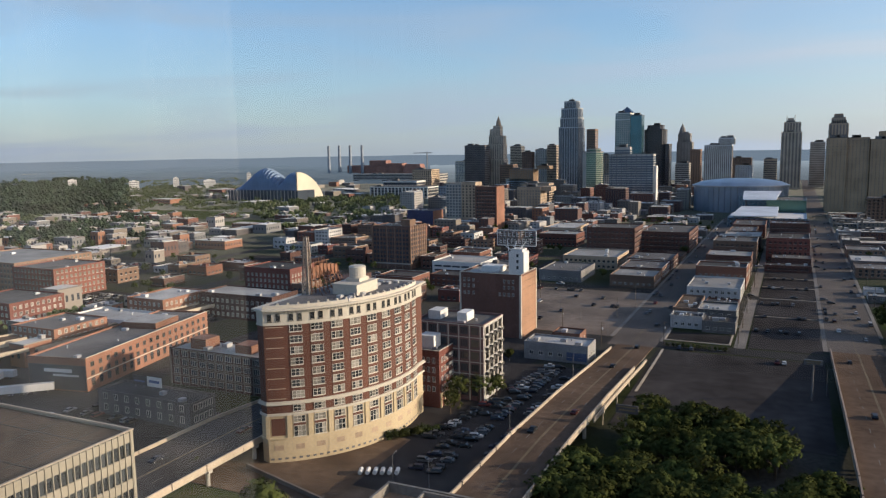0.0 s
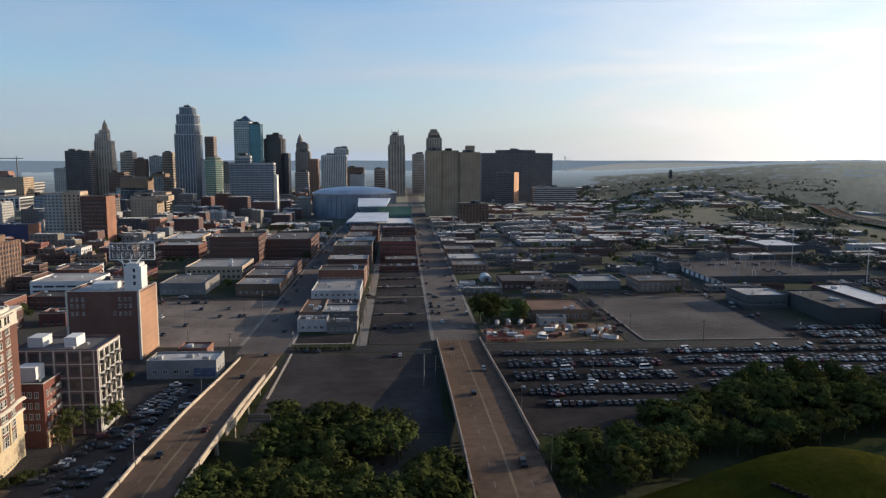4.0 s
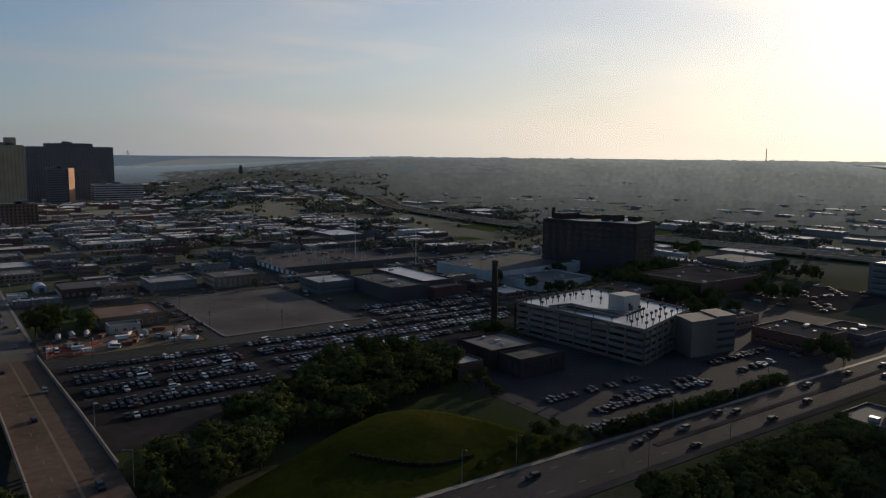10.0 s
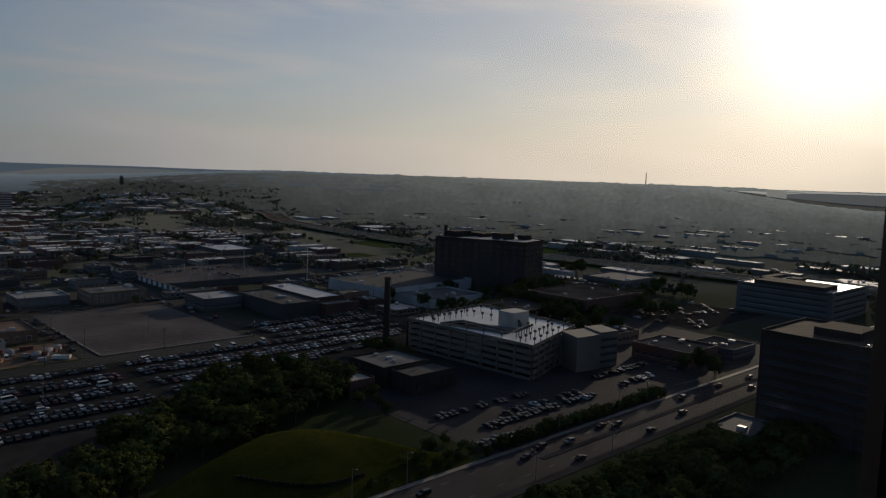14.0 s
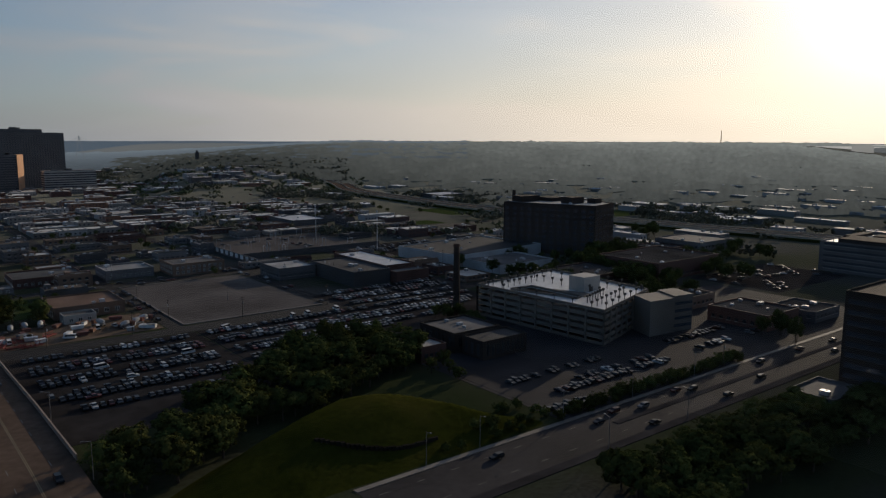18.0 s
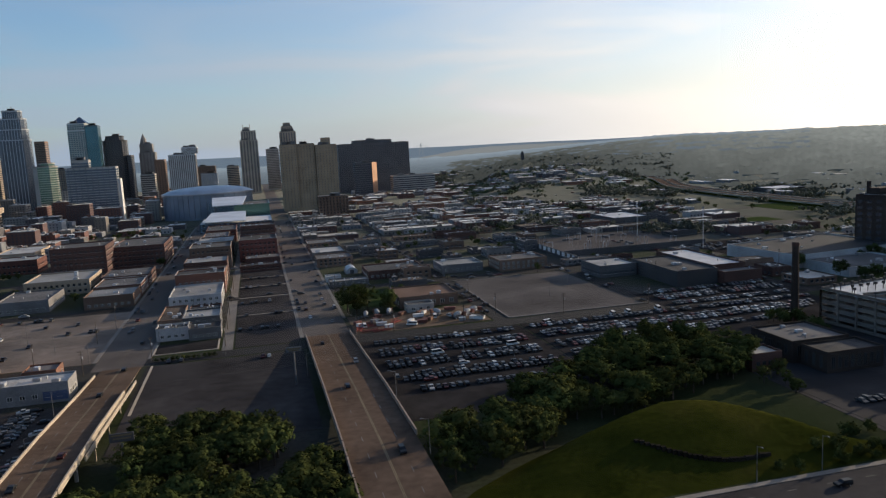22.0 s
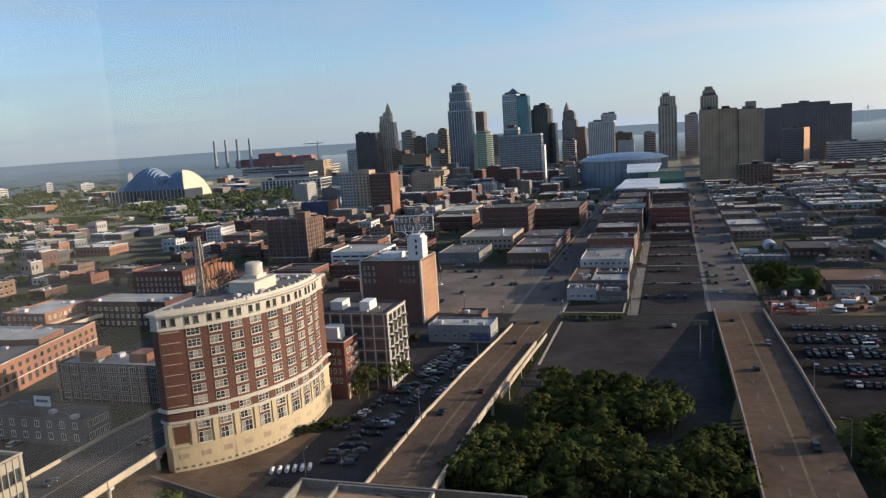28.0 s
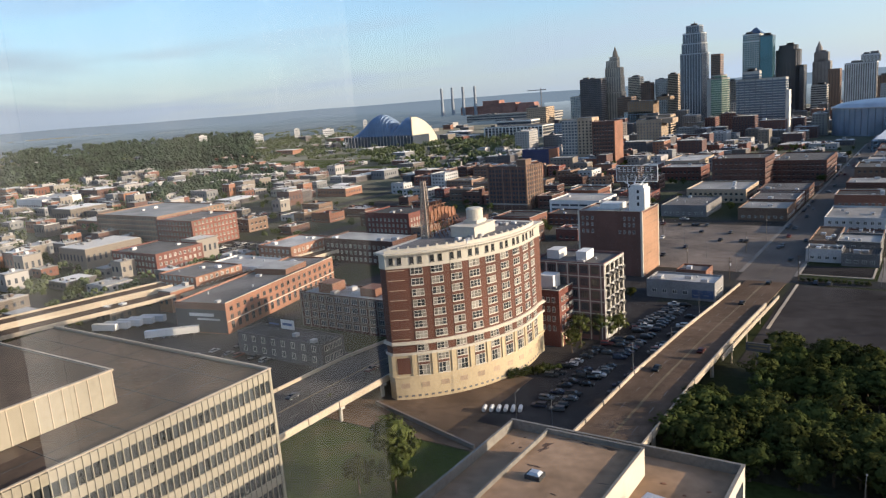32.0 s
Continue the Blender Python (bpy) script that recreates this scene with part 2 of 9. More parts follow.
ROOF_BROWN = M("brown_gravel_roof", (0.065, 0.043, 0.031), rough=0.95, spec=0.1, var=0.35, fine=0.8, broad=0.1, haze_sheen=0.04)
GLASS = M("window_glass", (0.035, 0.04, 0.045), rough=0.12, var=0.3, objvar=0.5, spec=0.7)
GLASS_BLIND = M("blind_behind_glass", (0.23, 0.215, 0.185), rough=0.25, var=0.2, objvar=0.5, spec=0.6)
GLASS_BLUE = M("blue_curtain_glass", (0.20, 0.31, 0.42), rough=0.2, metal=0.75, var=0.2, objvar=0.2)
GLASS_GREEN = M("green_curtain_glass", (0.13, 0.24, 0.20), rough=0.2, metal=0.7, var=0.2)
GLASS_DARK = M("dark_curtain_glass", (0.07, 0.08, 0.10), rough=0.15, metal=0.35, var=0.2)
FRAME = M("window_frame", (0.55, 0.52, 0.46), var=0.1)
FRAME_DARK = M("dark_window_frame", (0.06, 0.055, 0.05), var=0.1)
METAL = M("galvanised_metal", (0.45, 0.45, 0.46), rough=0.45, metal=0.6, var=0.2, objvar=0.3)
STEEL = M("painted_steel", (0.16, 0.16, 0.165), rough=0.5, metal=0.4, var=0.2)
RUST = M("weathered_steel", (0.20, 0.09, 0.05), rough=0.8, var=0.4)
ASPHALT = M("asphalt", (0.026, 0.0235, 0.022), rough=0.9, spec=0.15, var=0.3, fine=0.6, broad=0.03)
ASPHALT_OLD = M("old_asphalt", (0.04, 0.0365, 0.0365), rough=0.95, spec=0.07, var=0.3, fine=0.5, broad=0.04)
# LOT_PALE and STREET hold brighter sunlight in their colour than the eastern asphalt
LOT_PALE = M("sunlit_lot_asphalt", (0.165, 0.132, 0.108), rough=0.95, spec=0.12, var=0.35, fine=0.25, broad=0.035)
LOT_MID = M("grey_lot_asphalt", (0.051, 0.046, 0.044), rough=0.95, spec=0.0, var=0.35, fine=0.25, broad=0.035)
STREET = M("street_asphalt", (0.112, 0.093, 0.08), rough=0.95, spec=0.15, var=0.3, fine=0.5, broad=0.04)
LAWN = ground_material("green_lawn", [(0.038, 0.054, 0.017), (0.05, 0.068, 0.022), (0.075, 0.073, 0.034)], 0.08, detail=8, spread=0.2)
LOT = M("lot_asphalt", (0.036, 0.0325, 0.031), rough=0.95, spec=0.0, var=0.35, fine=0.25, broad=0.035)
DECK = M("bridge_deck_concrete", (0.118, 0.083, 0.061), rough=0.9, spec=0.0, var=0.25, fine=0.4, broad=0.05)
KERB = M("pale_concrete", (0.40, 0.33, 0.25), var=0.2)
PAVE = M("pavement_concrete", (0.17, 0.145, 0.12), var=0.25, fine=0.5)
GRAVEL = M("pale_gravel", (0.122, 0.107, 0.096), rough=0.95, spec=0.0, var=0.3, fine=0.3, broad=0.03)
PAINT = M("road_paint", (0.15, 0.135, 0.115), var=0.3, fine=2.0)
YELLOW = M("yellow_road_paint", (0.17, 0.13, 0.07), var=0.3, fine=2.0)
DIRT = M("bare_dirt", (0.13, 0.088, 0.058), rough=0.95, spec=0.1, var=0.35, fine=0.4)
# darker than LAWN: the backlit mound's shade is put into this colour
GRASS = ground_material("mown_grass", [(0.02, 0.0245, 0.004), (0.03, 0.0335, 0.006), (0.043, 0.041, 0.009)], 0.05, detail=8, spread=0.2)
BARK = M("bark", (0.07, 0.05, 0.035), var=0.4, fine=4)
LEAF = M("leaves", (0.058, 0.069, 0.022), rough=0.9, var=0.3, fine=0.9, broad=0.09, objvar=0.3, hue=0.02, spec=0.0)
LEAF_DARK = M("dark_leaves", (0.135, 0.14, 0.09), rough=0.9, var=0.3, fine=0.3, broad=0.01, objvar=0.25, island=True, spec=0.1, haze_sheen=0.8)
LEAF_WEST = M("soft_green_leaves", (0.066, 0.082, 0.034), rough=0.95, var=0.3, fine=0.2, broad=0.012, objvar=0.3, island=True, spec=0.05, haze_sheen=0.15)
LEAF_FAR = M("far_green_leaves", (0.038, 0.054, 0.034), rough=0.95, var=0.35, fine=0.2, broad=0.012, objvar=0.35, island=True, spec=0.0, haze_sheen=0.05)


def translucent(m, share):
    """Lets some light through thin leaves."""
    n, l = m.node_tree.nodes, m.node_tree.links
    tl, mx, b = n.new("ShaderNodeBsdfTranslucent"), n.new("ShaderNodeMixShader"), n["Principled BSDF"]
    l.new(b.inputs["Base Color"].links[0].from_socket, tl.inputs["Color"])
    mx.inputs[0].default_value = share
    l.new(b.outputs[0], mx.inputs[1]), l.new(tl.outputs[0], mx.inputs[2]), l.new(mx.outputs[0], n["Material Output"].inputs[0])


translucent(LEAF, 0.15)
translucent(LEAF_DARK, 0.6)
RUBBER = M("tyre_rubber", (0.02, 0.02, 0.02), rough=0.9)
CARGLASS = M("car_glass", (0.02, 0.022, 0.025), rough=0.12, spec=0.45)
CAR_STOPS = [(0.46, 0.45, 0.43), (0.02, 0.02, 0.02), (0.1, 0.1, 0.1), (0.015, 0.015, 0.016), (0.025, 0.025, 0.026), (0.27, 0.265, 0.26),
             (0.02, 0.02, 0.022), (0.10, 0.015, 0.012), (0.07, 0.07, 0.072), (0.016, 0.02, 0.04), (0.02, 0.02, 0.02), (0.1, 0.1, 0.1)]
CARPAINT = ramp_material("car_paint", [tuple(c * (0.9 if k == 0 else 0.45) for c in p) for k, p in enumerate(CAR_STOPS)], 0.35, 0.0, spec=0.25)
CARPAINT_LOT = ramp_material("car_paint_by_piece", CAR_STOPS, 0.48, 0.0, island=True)
BLACK = M("black_plastic", (0.02, 0.02, 0.021), rough=0.5)


# ---- mesh helpers ----
class Geo:
    """Collects the faces of one mesh."""

    def __init__(self):
        self.v, self.f, self.m = [], [], []

    def quad(self, a, b, c, d, mi=0):
        k = len(self.v)
        self.v += [a, b, c, d]
        self.f.append((k, k + 1, k + 2, k + 3))
        self.m.append(mi)
        return self

    def box(self, x0, x1, y0, y1, z0, z1, mi=0, top=None):
        k = len(self.v)
        self.v += [(x0, y0, z0), (x1, y0, z0), (x1, y1, z0), (x0, y1, z0), (x0, y0, z1), (x1, y0, z1), (x1, y1, z1), (x0, y1, z1)]
        self.f += [(k, k + 3, k + 2, k + 1), (k + 4, k + 5, k + 6, k + 7), (k, k + 1, k + 5, k + 4), (k + 1, k + 2, k + 6, k + 5),
                   (k + 2, k + 3, k + 7, k + 6), (k + 3, k, k + 4, k + 7)]
        self.m += [mi, mi if top is None else top] + [mi] * 4
        return self

    def prism(self, poly, z0, z1, mi=0, top=None, inset=0.0):
        """poly: points counter-clockwise; inset pulls the top towards the middle."""
        k, n = len(self.v), len(poly)
        cx, cy = sum(p[0] for p in poly) / n, sum(p[1] for p in poly) / n
        self.v += [(p[0], p[1], z0) for p in poly] + [(p[0] + (cx - p[0]) * inset, p[1] + (cy - p[1]) * inset, z1) for p in poly]
        for i in range(n):
            j = (i + 1) % n
            self.f.append((k + i, k + j, k + n + j, k + n + i))
            self.m.append(mi)
        self.f += [tuple(k + n + i for i in range(n)), tuple(k + i for i in reversed(range(n)))]
        self.m += [mi if top is None else top, mi]
        return self

    def cyl(self, x, y, z0, z1, r, n=12, r1=None, mi=0):
        r1 = r if r1 is None else r1
        k = len(self.v)
        for z, q in ((z0, r), (z1, r1)):
            self.v += [(x + q * math.cos(2 * math.pi * i / n), y + q * math.sin(2 * math.pi * i / n), z) for i in range(n)]
        for i in range(n):
            j = (i + 1) % n
            self.f.append((k + i, k + j, k + n + j, k + n + i))
        self.f += [tuple(k + n + i for i in range(n)), tuple(k + i for i in reversed(range(n)))]
        self.m += [mi] * (n + 2)
        return self

    def bar(self, a, b, w=0.15, mi=0):
        """A square bar from a to b."""
        a, b = Vector(a), Vector(b)
        d = (b - a).normalized()
        s = d.cross(Vector((0, 0, 1)) if abs(d.z) < 0.9 else Vector((1, 0, 0))).normalized() * w / 2
        u = d.cross(s).normalized() * w / 2
        k = len(self.v)
        self.v += [tuple(p + q) for p in (a, b) for q in (s + u, u - s, -s - u, s - u)]
        for i in range(4):
            j = (i + 1) % 4
            self.f.append((k + i, k + j, k + 4 + j, k + 4 + i))
        self.f += [(k + 3, k + 2, k + 1, k), (k + 4, k + 5, k + 6, k + 7)]
        self.m += [mi] * 6
        return self

    def mesh(self, name, mats):
        me = bpy.data.meshes.new(name)
        me.from_pydata(self.v, [], self.f)
        for q in mats if isinstance(mats, (list, tuple)) else [mats]:
            me.materials.append(q)
        me.polygons.foreach_set("material_index", self.m)
        me.update()
        return me


def thing(name, data, label, category, group="", kind="", m=None):
    ob = new(name, data)
    if m is not None:
        ob.matrix_world = m
    return tagged(ob, label, category, group, kind)


def part(name, data, parent, label="", m=None):
    """One mesh object under a thing or a part; m is relative to the thing."""
    ob = new(name, data)
    ob.parent = parent
    if m is not None:
        ob.matrix_basis = m
    return tagged(ob, label)


def T(x, y, z, rz=0.0, sx=1, sy=1, sz=1):
    return pose(x, y, z, 0, 0, rz) @ Matrix.Diagonal((sx, sy, sz, 1))


# ---- windows, roof units ----
WIN = {}


def window_mesh(w, h, glass, frame_mat, split=2):
    key = (round(w, 2), round(h, 2), glass.name, frame_mat.name, split)
    if key not in WIN:
        q = Geo()
        t, d = min(0.16, w * 0.09), 0.10
        q.box(-w / 2, w / 2, -0.16, 0.0, -h / 2 - 0.12, -h / 2, 1)
        for a, b, c, e in ((-w / 2, -w / 2 + t, -h / 2, h / 2), (w / 2 - t, w / 2, -h / 2, h / 2), (-w / 2 + t, w / 2 - t, h / 2 - t, h / 2)):
            q.box(a, b, -d, 0.0, c, e, 1)
        for k in range(1, split):
            x = -w / 2 + w * k / split
            q.box(x - t / 2, x + t / 2, -d, 0.0, -h / 2, h / 2 - t, 1)
        q.quad((-w / 2 + t, -0.03, -h / 2), (w / 2 - t, -0.03, -h / 2), (w / 2 - t, -0.03, h / 2 - t), (-w / 2 + t, -0.03, h / 2 - t), 0)
        WIN[key] = q.mesh("window", [glass, frame_mat])
    return WIN[key]


UNIT = Geo()
UNIT.box(-0.5, 0.5, -0.5, 0.5, 0.12, 0.92).box(-0.46, 0.46, -0.46, 0.46, 0, 0.12).cyl(0.18, 0, 0.92, 1.0, 0.2, 10).box(-0.42, -0.1, -0.3, 0.3, 0.92, 0.97)
UNIT_MESH = UNIT.mesh("roof_unit", METAL)
VENT_MESH = Geo().cyl(0, 0, 0, 0.8, 0.3, 8).cyl(0, 0, 0.8, 1.0, 0.5, 8, 0.35).mesh("roof_vent", METAL)
RESERVED = []


def walls_mesh(x0, x1, y0, y1, h, wall, parapet=0.8, t=0.35, cap=None):
    """Four walls with a parapet round a sunken roof, about the middle of the base."""
    q = Geo()
    a, b = (x1 - x0) / 2, (y1 - y0) / 2
    q.box(-a, a, -b, -b + t, 0, h)
    q.box(-a, a, b - t, b, 0, h)
    q.box(-a, -a + t, -b + t, b - t, 0, h)
    q.box(a - t, a, -b + t, b - t, 0, h)
    if cap is not None:
        for u in ((-a - 0.08, a + 0.08, -b - 0.08, -b + t + 0.05), (-a - 0.08, a + 0.08, b - t - 0.05, b + 0.08), (-a - 0.08, -a + t + 0.05, -b + t + 0.05, b - t - 0.05), (a - t - 0.05, a + 0.08, -b + t + 0.05, b - t - 0.05)):
            q.box(*u, h + 0.003, h + 0.2, 1)
    return q.mesh("walls", [wall, cap or wall])


def facade(ob, face, a, b, rows, bays, w, hw, glass=(GLASS,), frame_mat=FRAME, single=True, split=2, margin=1.2, rng=rnd):
    """Windows on one face of a building whose half sizes are a, b. rows: heights of the window middles."""
    half = a if face in "SN" else b
    off = b if face in "SN" else a
    turn = {"S": 0, "E": 90, "N": 180, "W": 270}[face]
    step = 2 * (half - margin) / bays
    joined = Geo()
    for z in rows:
        spots = [(-half + margin + step * (k + 0.5)) for k in range(bays)]
        if single:
            for u in spots:
                part("window", window_mesh(w, hw, rng.choice(glass), frame_mat, split), ob, m=pose(0, 0, 0, 0, 0, turn) @ pose(u, -off, z))
        else:
            for u in spots:
                joined.box(u - w / 2, u + w / 2, -off - 0.06, -off + 0.02, z - hw / 2, z + hw / 2, 0)
                joined.box(u - w / 2 - 0.1, u + w / 2 + 0.1, -off - 0.14, -off + 0.02, z - hw / 2 - 0.16, z - hw / 2 - 0.002, 1)
    m = pose(0, 0, 0, 0, 0, turn)
    joined.v = [tuple(m @ Vector(p)) for p in joined.v]
    return joined


def building(name, label, x0, x1, y0, y1, h, wall, roof, category="building", group="", z0=0.0, rows=(), bays=None, win=(1.4, 1.8), faces=None,
             glass=(GLASS,), frame_mat=FRAME, single=False, units=2, cap=None, parapet=0.8, split=2, reserve=True, rz=0.0):
    cx, cy, a, b = (x0 + x1) / 2, (y0 + y1) / 2, (x1 - x0) / 2, (y1 - y0) / 2
    ob = thing(name, walls_mesh(x0, x1, y0, y1, h, wall, parapet, cap=cap), label, category, group, m=pose(cx, cy, z0, 0, 0, rz))
    part("roof", Geo().box(-a + 0.351, a - 0.351, -b + 0.351, b - 0.351, h - parapet - 0.3, h - parapet).mesh("roof", roof), ob)
    if faces is None:
        faces = "SE" if cx < 28 else "SW"
    rest = Geo()
    for f in faces:
        length = 2 * (a if f in "SN" else b)
        n = bays[f] if isinstance(bays, dict) and f in bays else max(1, int(length / (win[0] * 2.1)))
        if rows:
            g = facade(ob, f, a, b, rows, n, win[0], win[1], glass, frame_mat, single, split)
            k = len(rest.v)
            rest.v += g.v
            rest.f += [tuple(k + i for i in q) for q in g.f]
            rest.m += g.m
    if rest.v:
        tagged(part("windows", rest.mesh("windows", [rnd.choice(glass), frame_mat]), ob), kind="stuff")
    if group == "town blocks":
        plant = Geo()
        roof_clutter(plant, -a, a, -b, b, h - parapet, units * 3, rnd)
        if rnd.random() < 0.35:
            plant.box(-a + 0.5, a - 0.5, -b + 0.45, -b + 0.75, h - parapet, h - parapet + 1.6, 0)
        tagged(part("rooftop_plant", plant.mesh("rooftop_plant", [wall, METAL, ROOF_DARK]), ob), kind="stuff")
        units = 0
    for k in range(units):
        s = rnd.uniform(1.2, 2.6)
        px, py = rnd.uniform(-a + 2.5, a - 2.5) if a > 3 else 0, rnd.uniform(-b + 2.5, b - 2.5) if b > 3 else 0
        if rnd.random() < 0.7:
            part("roof_unit", UNIT_MESH, ob, m=T(px, py, h - parapet, rnd.choice((0, 90)), s, s * rnd.uniform(0.8, 1.6), s * 0.65))
        else:
            part("roof_vent", VENT_MESH, ob, m=T(px, py, h - parapet, 0, 1, 1, rnd.uniform(0.8, 1.6)))
    if reserve:
        RESERVED.append((x0 - 1.5, x1 + 1.5, y0 - 1.5, y1 + 1.5))
    return ob


def roof_clutter(q, x0, x1, y0, y1, z, n, rng, wall=0, pale=1, dark=2):
    """Air units on curbs, ducts, hatches, vents and a stair house, spread over a flat roof."""
    for k in range(n):
        t = rng.uniform(0.7, 2.0)
        x, y, kind = rng.uniform(x0 + 1, max(x0 + 1.2, x1 - 3.4)), rng.uniform(y0 + 1, max(y0 + 1.2, y1 - 3.4)), rng.random()
        if kind < 0.4:
            q.box(x, x + t * 1.3, y, y + t, z + 0.25, z + 0.25 + t * 0.65, pale).box(x + 0.1, x + t * 1.3 - 0.1, y + 0.1, y + t - 0.1, z, z + 0.25, dark)
        elif kind < 0.6:
            q.box(x, x + rng.uniform(2.5, 6), y, y + 0.5, z + 0.15, z + 0.6, pale)
        elif kind < 0.8:
            q.cyl(x, y, z, z + rng.uniform(0.6, 1.6), 0.22, 6, mi=pale)
        else:
            q.prism([(x, y), (x + 1.6, y), (x + 1.6, y + 1.1), (x, y + 1.1)], z, z + 0.55, dark, inset=0.2)
    if x1 - x0 > 11 and y1 - y0 > 11 and rng.random() < 0.5:
        x, y = rng.uniform(x0 + 1, x1 - 6), rng.uniform(y0 + 2, y1 - 6)
        q.box(x, x + rng.uniform(2.5, 4.5), y, y + rng.uniform(3, 5), z, z + rng.uniform(2, 3), wall)


def flat(name, x0, x1, y0, y1, z, mat, label="", kind="structure", category="", thick=0.3):
    return thing(name, Geo().box(x0, x1, y0, y1, z - thick, z).mesh(name, mat), label, category, kind=kind)


# ---- ground ----
def smooth(a, b, x):
    t = min(1.0, max(0.0, (x - a) / (b - a)))
    return t * t * (3 - 2 * t)


def ground_height(x, y):
    """Flat city; a wooded ridge to the north-east, a low one to the west, a mown mound by the road."""
    r, az = math.hypot(x, y), math.degrees(math.atan2(x, y))
    n = noise.noise((x / 420, y / 420, 0.3)) * 9 + noise.noise((x / 160, y / 160, 4.3)) * 4
    h = smooth(1500, 2900, r) * smooth(12, 33, az) * (1 - smooth(60, 74, az)) * (60 + n)
    h += smooth(900, 1700, r) * smooth(16, 20, az) * (1 - smooth(22, 30, az)) * (1 - smooth(1900, 2500, r)) * (27 + n)
    h += smooth(1500, 3200, r) * (1 - smooth(-42, -28, az)) * smooth(-100, -80, az) * (16 + n)
    return h


q = Geo()
RAD = [0, 30, 60, 90, 120, 160, 200, 250, 300, 400, 500, 650, 800, 950, 1100] + [1100 + 110 * k for k in range(1, 35)] + [4880]
SEG = 180
for r in RAD:
    for k in range(SEG):
        a = 2 * math.pi * k / SEG
        x, y = r * math.sin(a), r * math.cos(a)
        q.v.append((x, y, ground_height(x, y)))
for i in range(len(RAD) - 1):
    for k in range(SEG):
        j = (k + 1) % SEG
        q.f.append((i * SEG + k, (i + 1) * SEG + k, (i + 1) * SEG + j, i * SEG + j))
        q.m.append(0)
GROUND = ground_material("town_ground", [(0.03, 0.038, 0.016), (0.042, 0.047, 0.024), (0.06, 0.056, 0.048), (0.08, 0.074, 0.067)], 0.008, spread=0.16, detail=9, outer=(0.06, 0.066, 0.042), haze_sheen=0.1, spec=0.0)
ground = thing("ground", q.mesh("ground", GROUND), "broad city ground of asphalt, gravel and grass", "ground", kind="structure")
for p in ground.data.polygons:
    p.use_smooth = True

# distant hills: hazy ridges that close the view; their haze is painted as emission
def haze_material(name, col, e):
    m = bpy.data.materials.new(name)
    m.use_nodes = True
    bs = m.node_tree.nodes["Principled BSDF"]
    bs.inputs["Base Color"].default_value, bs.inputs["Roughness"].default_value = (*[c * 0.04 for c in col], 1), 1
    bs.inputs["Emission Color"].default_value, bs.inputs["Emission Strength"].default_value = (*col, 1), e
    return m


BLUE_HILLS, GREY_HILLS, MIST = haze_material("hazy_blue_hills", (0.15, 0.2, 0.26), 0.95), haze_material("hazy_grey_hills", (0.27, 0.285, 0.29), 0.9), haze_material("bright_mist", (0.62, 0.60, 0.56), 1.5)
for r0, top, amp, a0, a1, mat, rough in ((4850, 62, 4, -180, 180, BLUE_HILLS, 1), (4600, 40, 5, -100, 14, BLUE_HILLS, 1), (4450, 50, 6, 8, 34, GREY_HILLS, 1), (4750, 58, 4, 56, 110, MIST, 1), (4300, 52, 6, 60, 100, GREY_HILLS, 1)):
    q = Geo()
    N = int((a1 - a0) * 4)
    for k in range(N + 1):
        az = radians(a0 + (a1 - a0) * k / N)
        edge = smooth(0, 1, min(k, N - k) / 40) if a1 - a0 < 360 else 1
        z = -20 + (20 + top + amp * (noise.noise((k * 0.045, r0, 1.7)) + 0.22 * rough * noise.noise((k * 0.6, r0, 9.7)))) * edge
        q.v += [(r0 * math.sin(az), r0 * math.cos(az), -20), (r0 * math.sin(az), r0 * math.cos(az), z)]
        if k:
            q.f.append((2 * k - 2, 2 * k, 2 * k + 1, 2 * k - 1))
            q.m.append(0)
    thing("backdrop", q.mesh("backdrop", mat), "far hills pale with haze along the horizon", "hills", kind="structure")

# ---- motorway across the east, on a low grassed bank ----
MOTORWAY = [(1010, 2100), (843, 1552), (740, 1270), (662, 1088), (637, 938), (627, 814), (622, 705), (634, 590), (656, 510), (667, 441), (678, 374), (687, 313), (702, 220), (722, 60)]


def ribbon(pts, off, w, lift, deep, name, mat, label, category):
    q, n = Geo(), len(pts)
    for k, (x, y) in enumerate(pts):
        a, b = Vector(pts[max(0, k - 1)]), Vector(pts[min(n - 1, k + 1)])
        d = (b - a).normalized()
        s = Vector((d.y, -d.x))
        z = ground_height(x, y) + lift
        for o, h in ((off - w / 2, z - deep), (off - w / 2, z), (off + w / 2, z), (off + w / 2, z - deep)):
            q.v.append((x + s.x * o, y + s.y * o, h))
        if k:
            i = 4 * (k - 1)
            for m in range(3):
                q.f.append((i + m, i + m + 1, i + m + 5, i + m + 4))
                q.m.append(0)
    return thing(name, q.mesh(name, mat), label, category, kind="structure")


def refine(pts, n=6):
    out = []
    for k in range(len(pts) - 1):
        p = [Vector(pts[min(len(pts) - 1, max(0, k + i))]) for i in (-1, 0, 1, 2)]
        for j in range(n):
            t = j / n
            out.append(tuple(0.5 * (2 * p[1] + (p[2] - p[0]) * t + (2 * p[0] - 5 * p[1] + 4 * p[2] - p[3]) * t * t + (3 * p[1] - p[0] - 3 * p[2] + p[3]) * t ** 3)))
    return out + [tuple(pts[-1])]


WAY = refine(MOTORWAY)
ribbon(WAY, 0, 44, 2.2, 6, "bank", GRASS, "grassed bank that carries a motorway", "bank")
for o in (-9.5, 9.5):
    ribbon(WAY, o, 14, 3.2, 3, "motorway", DECK, "pale concrete motorway carriageway on a bank", "road")
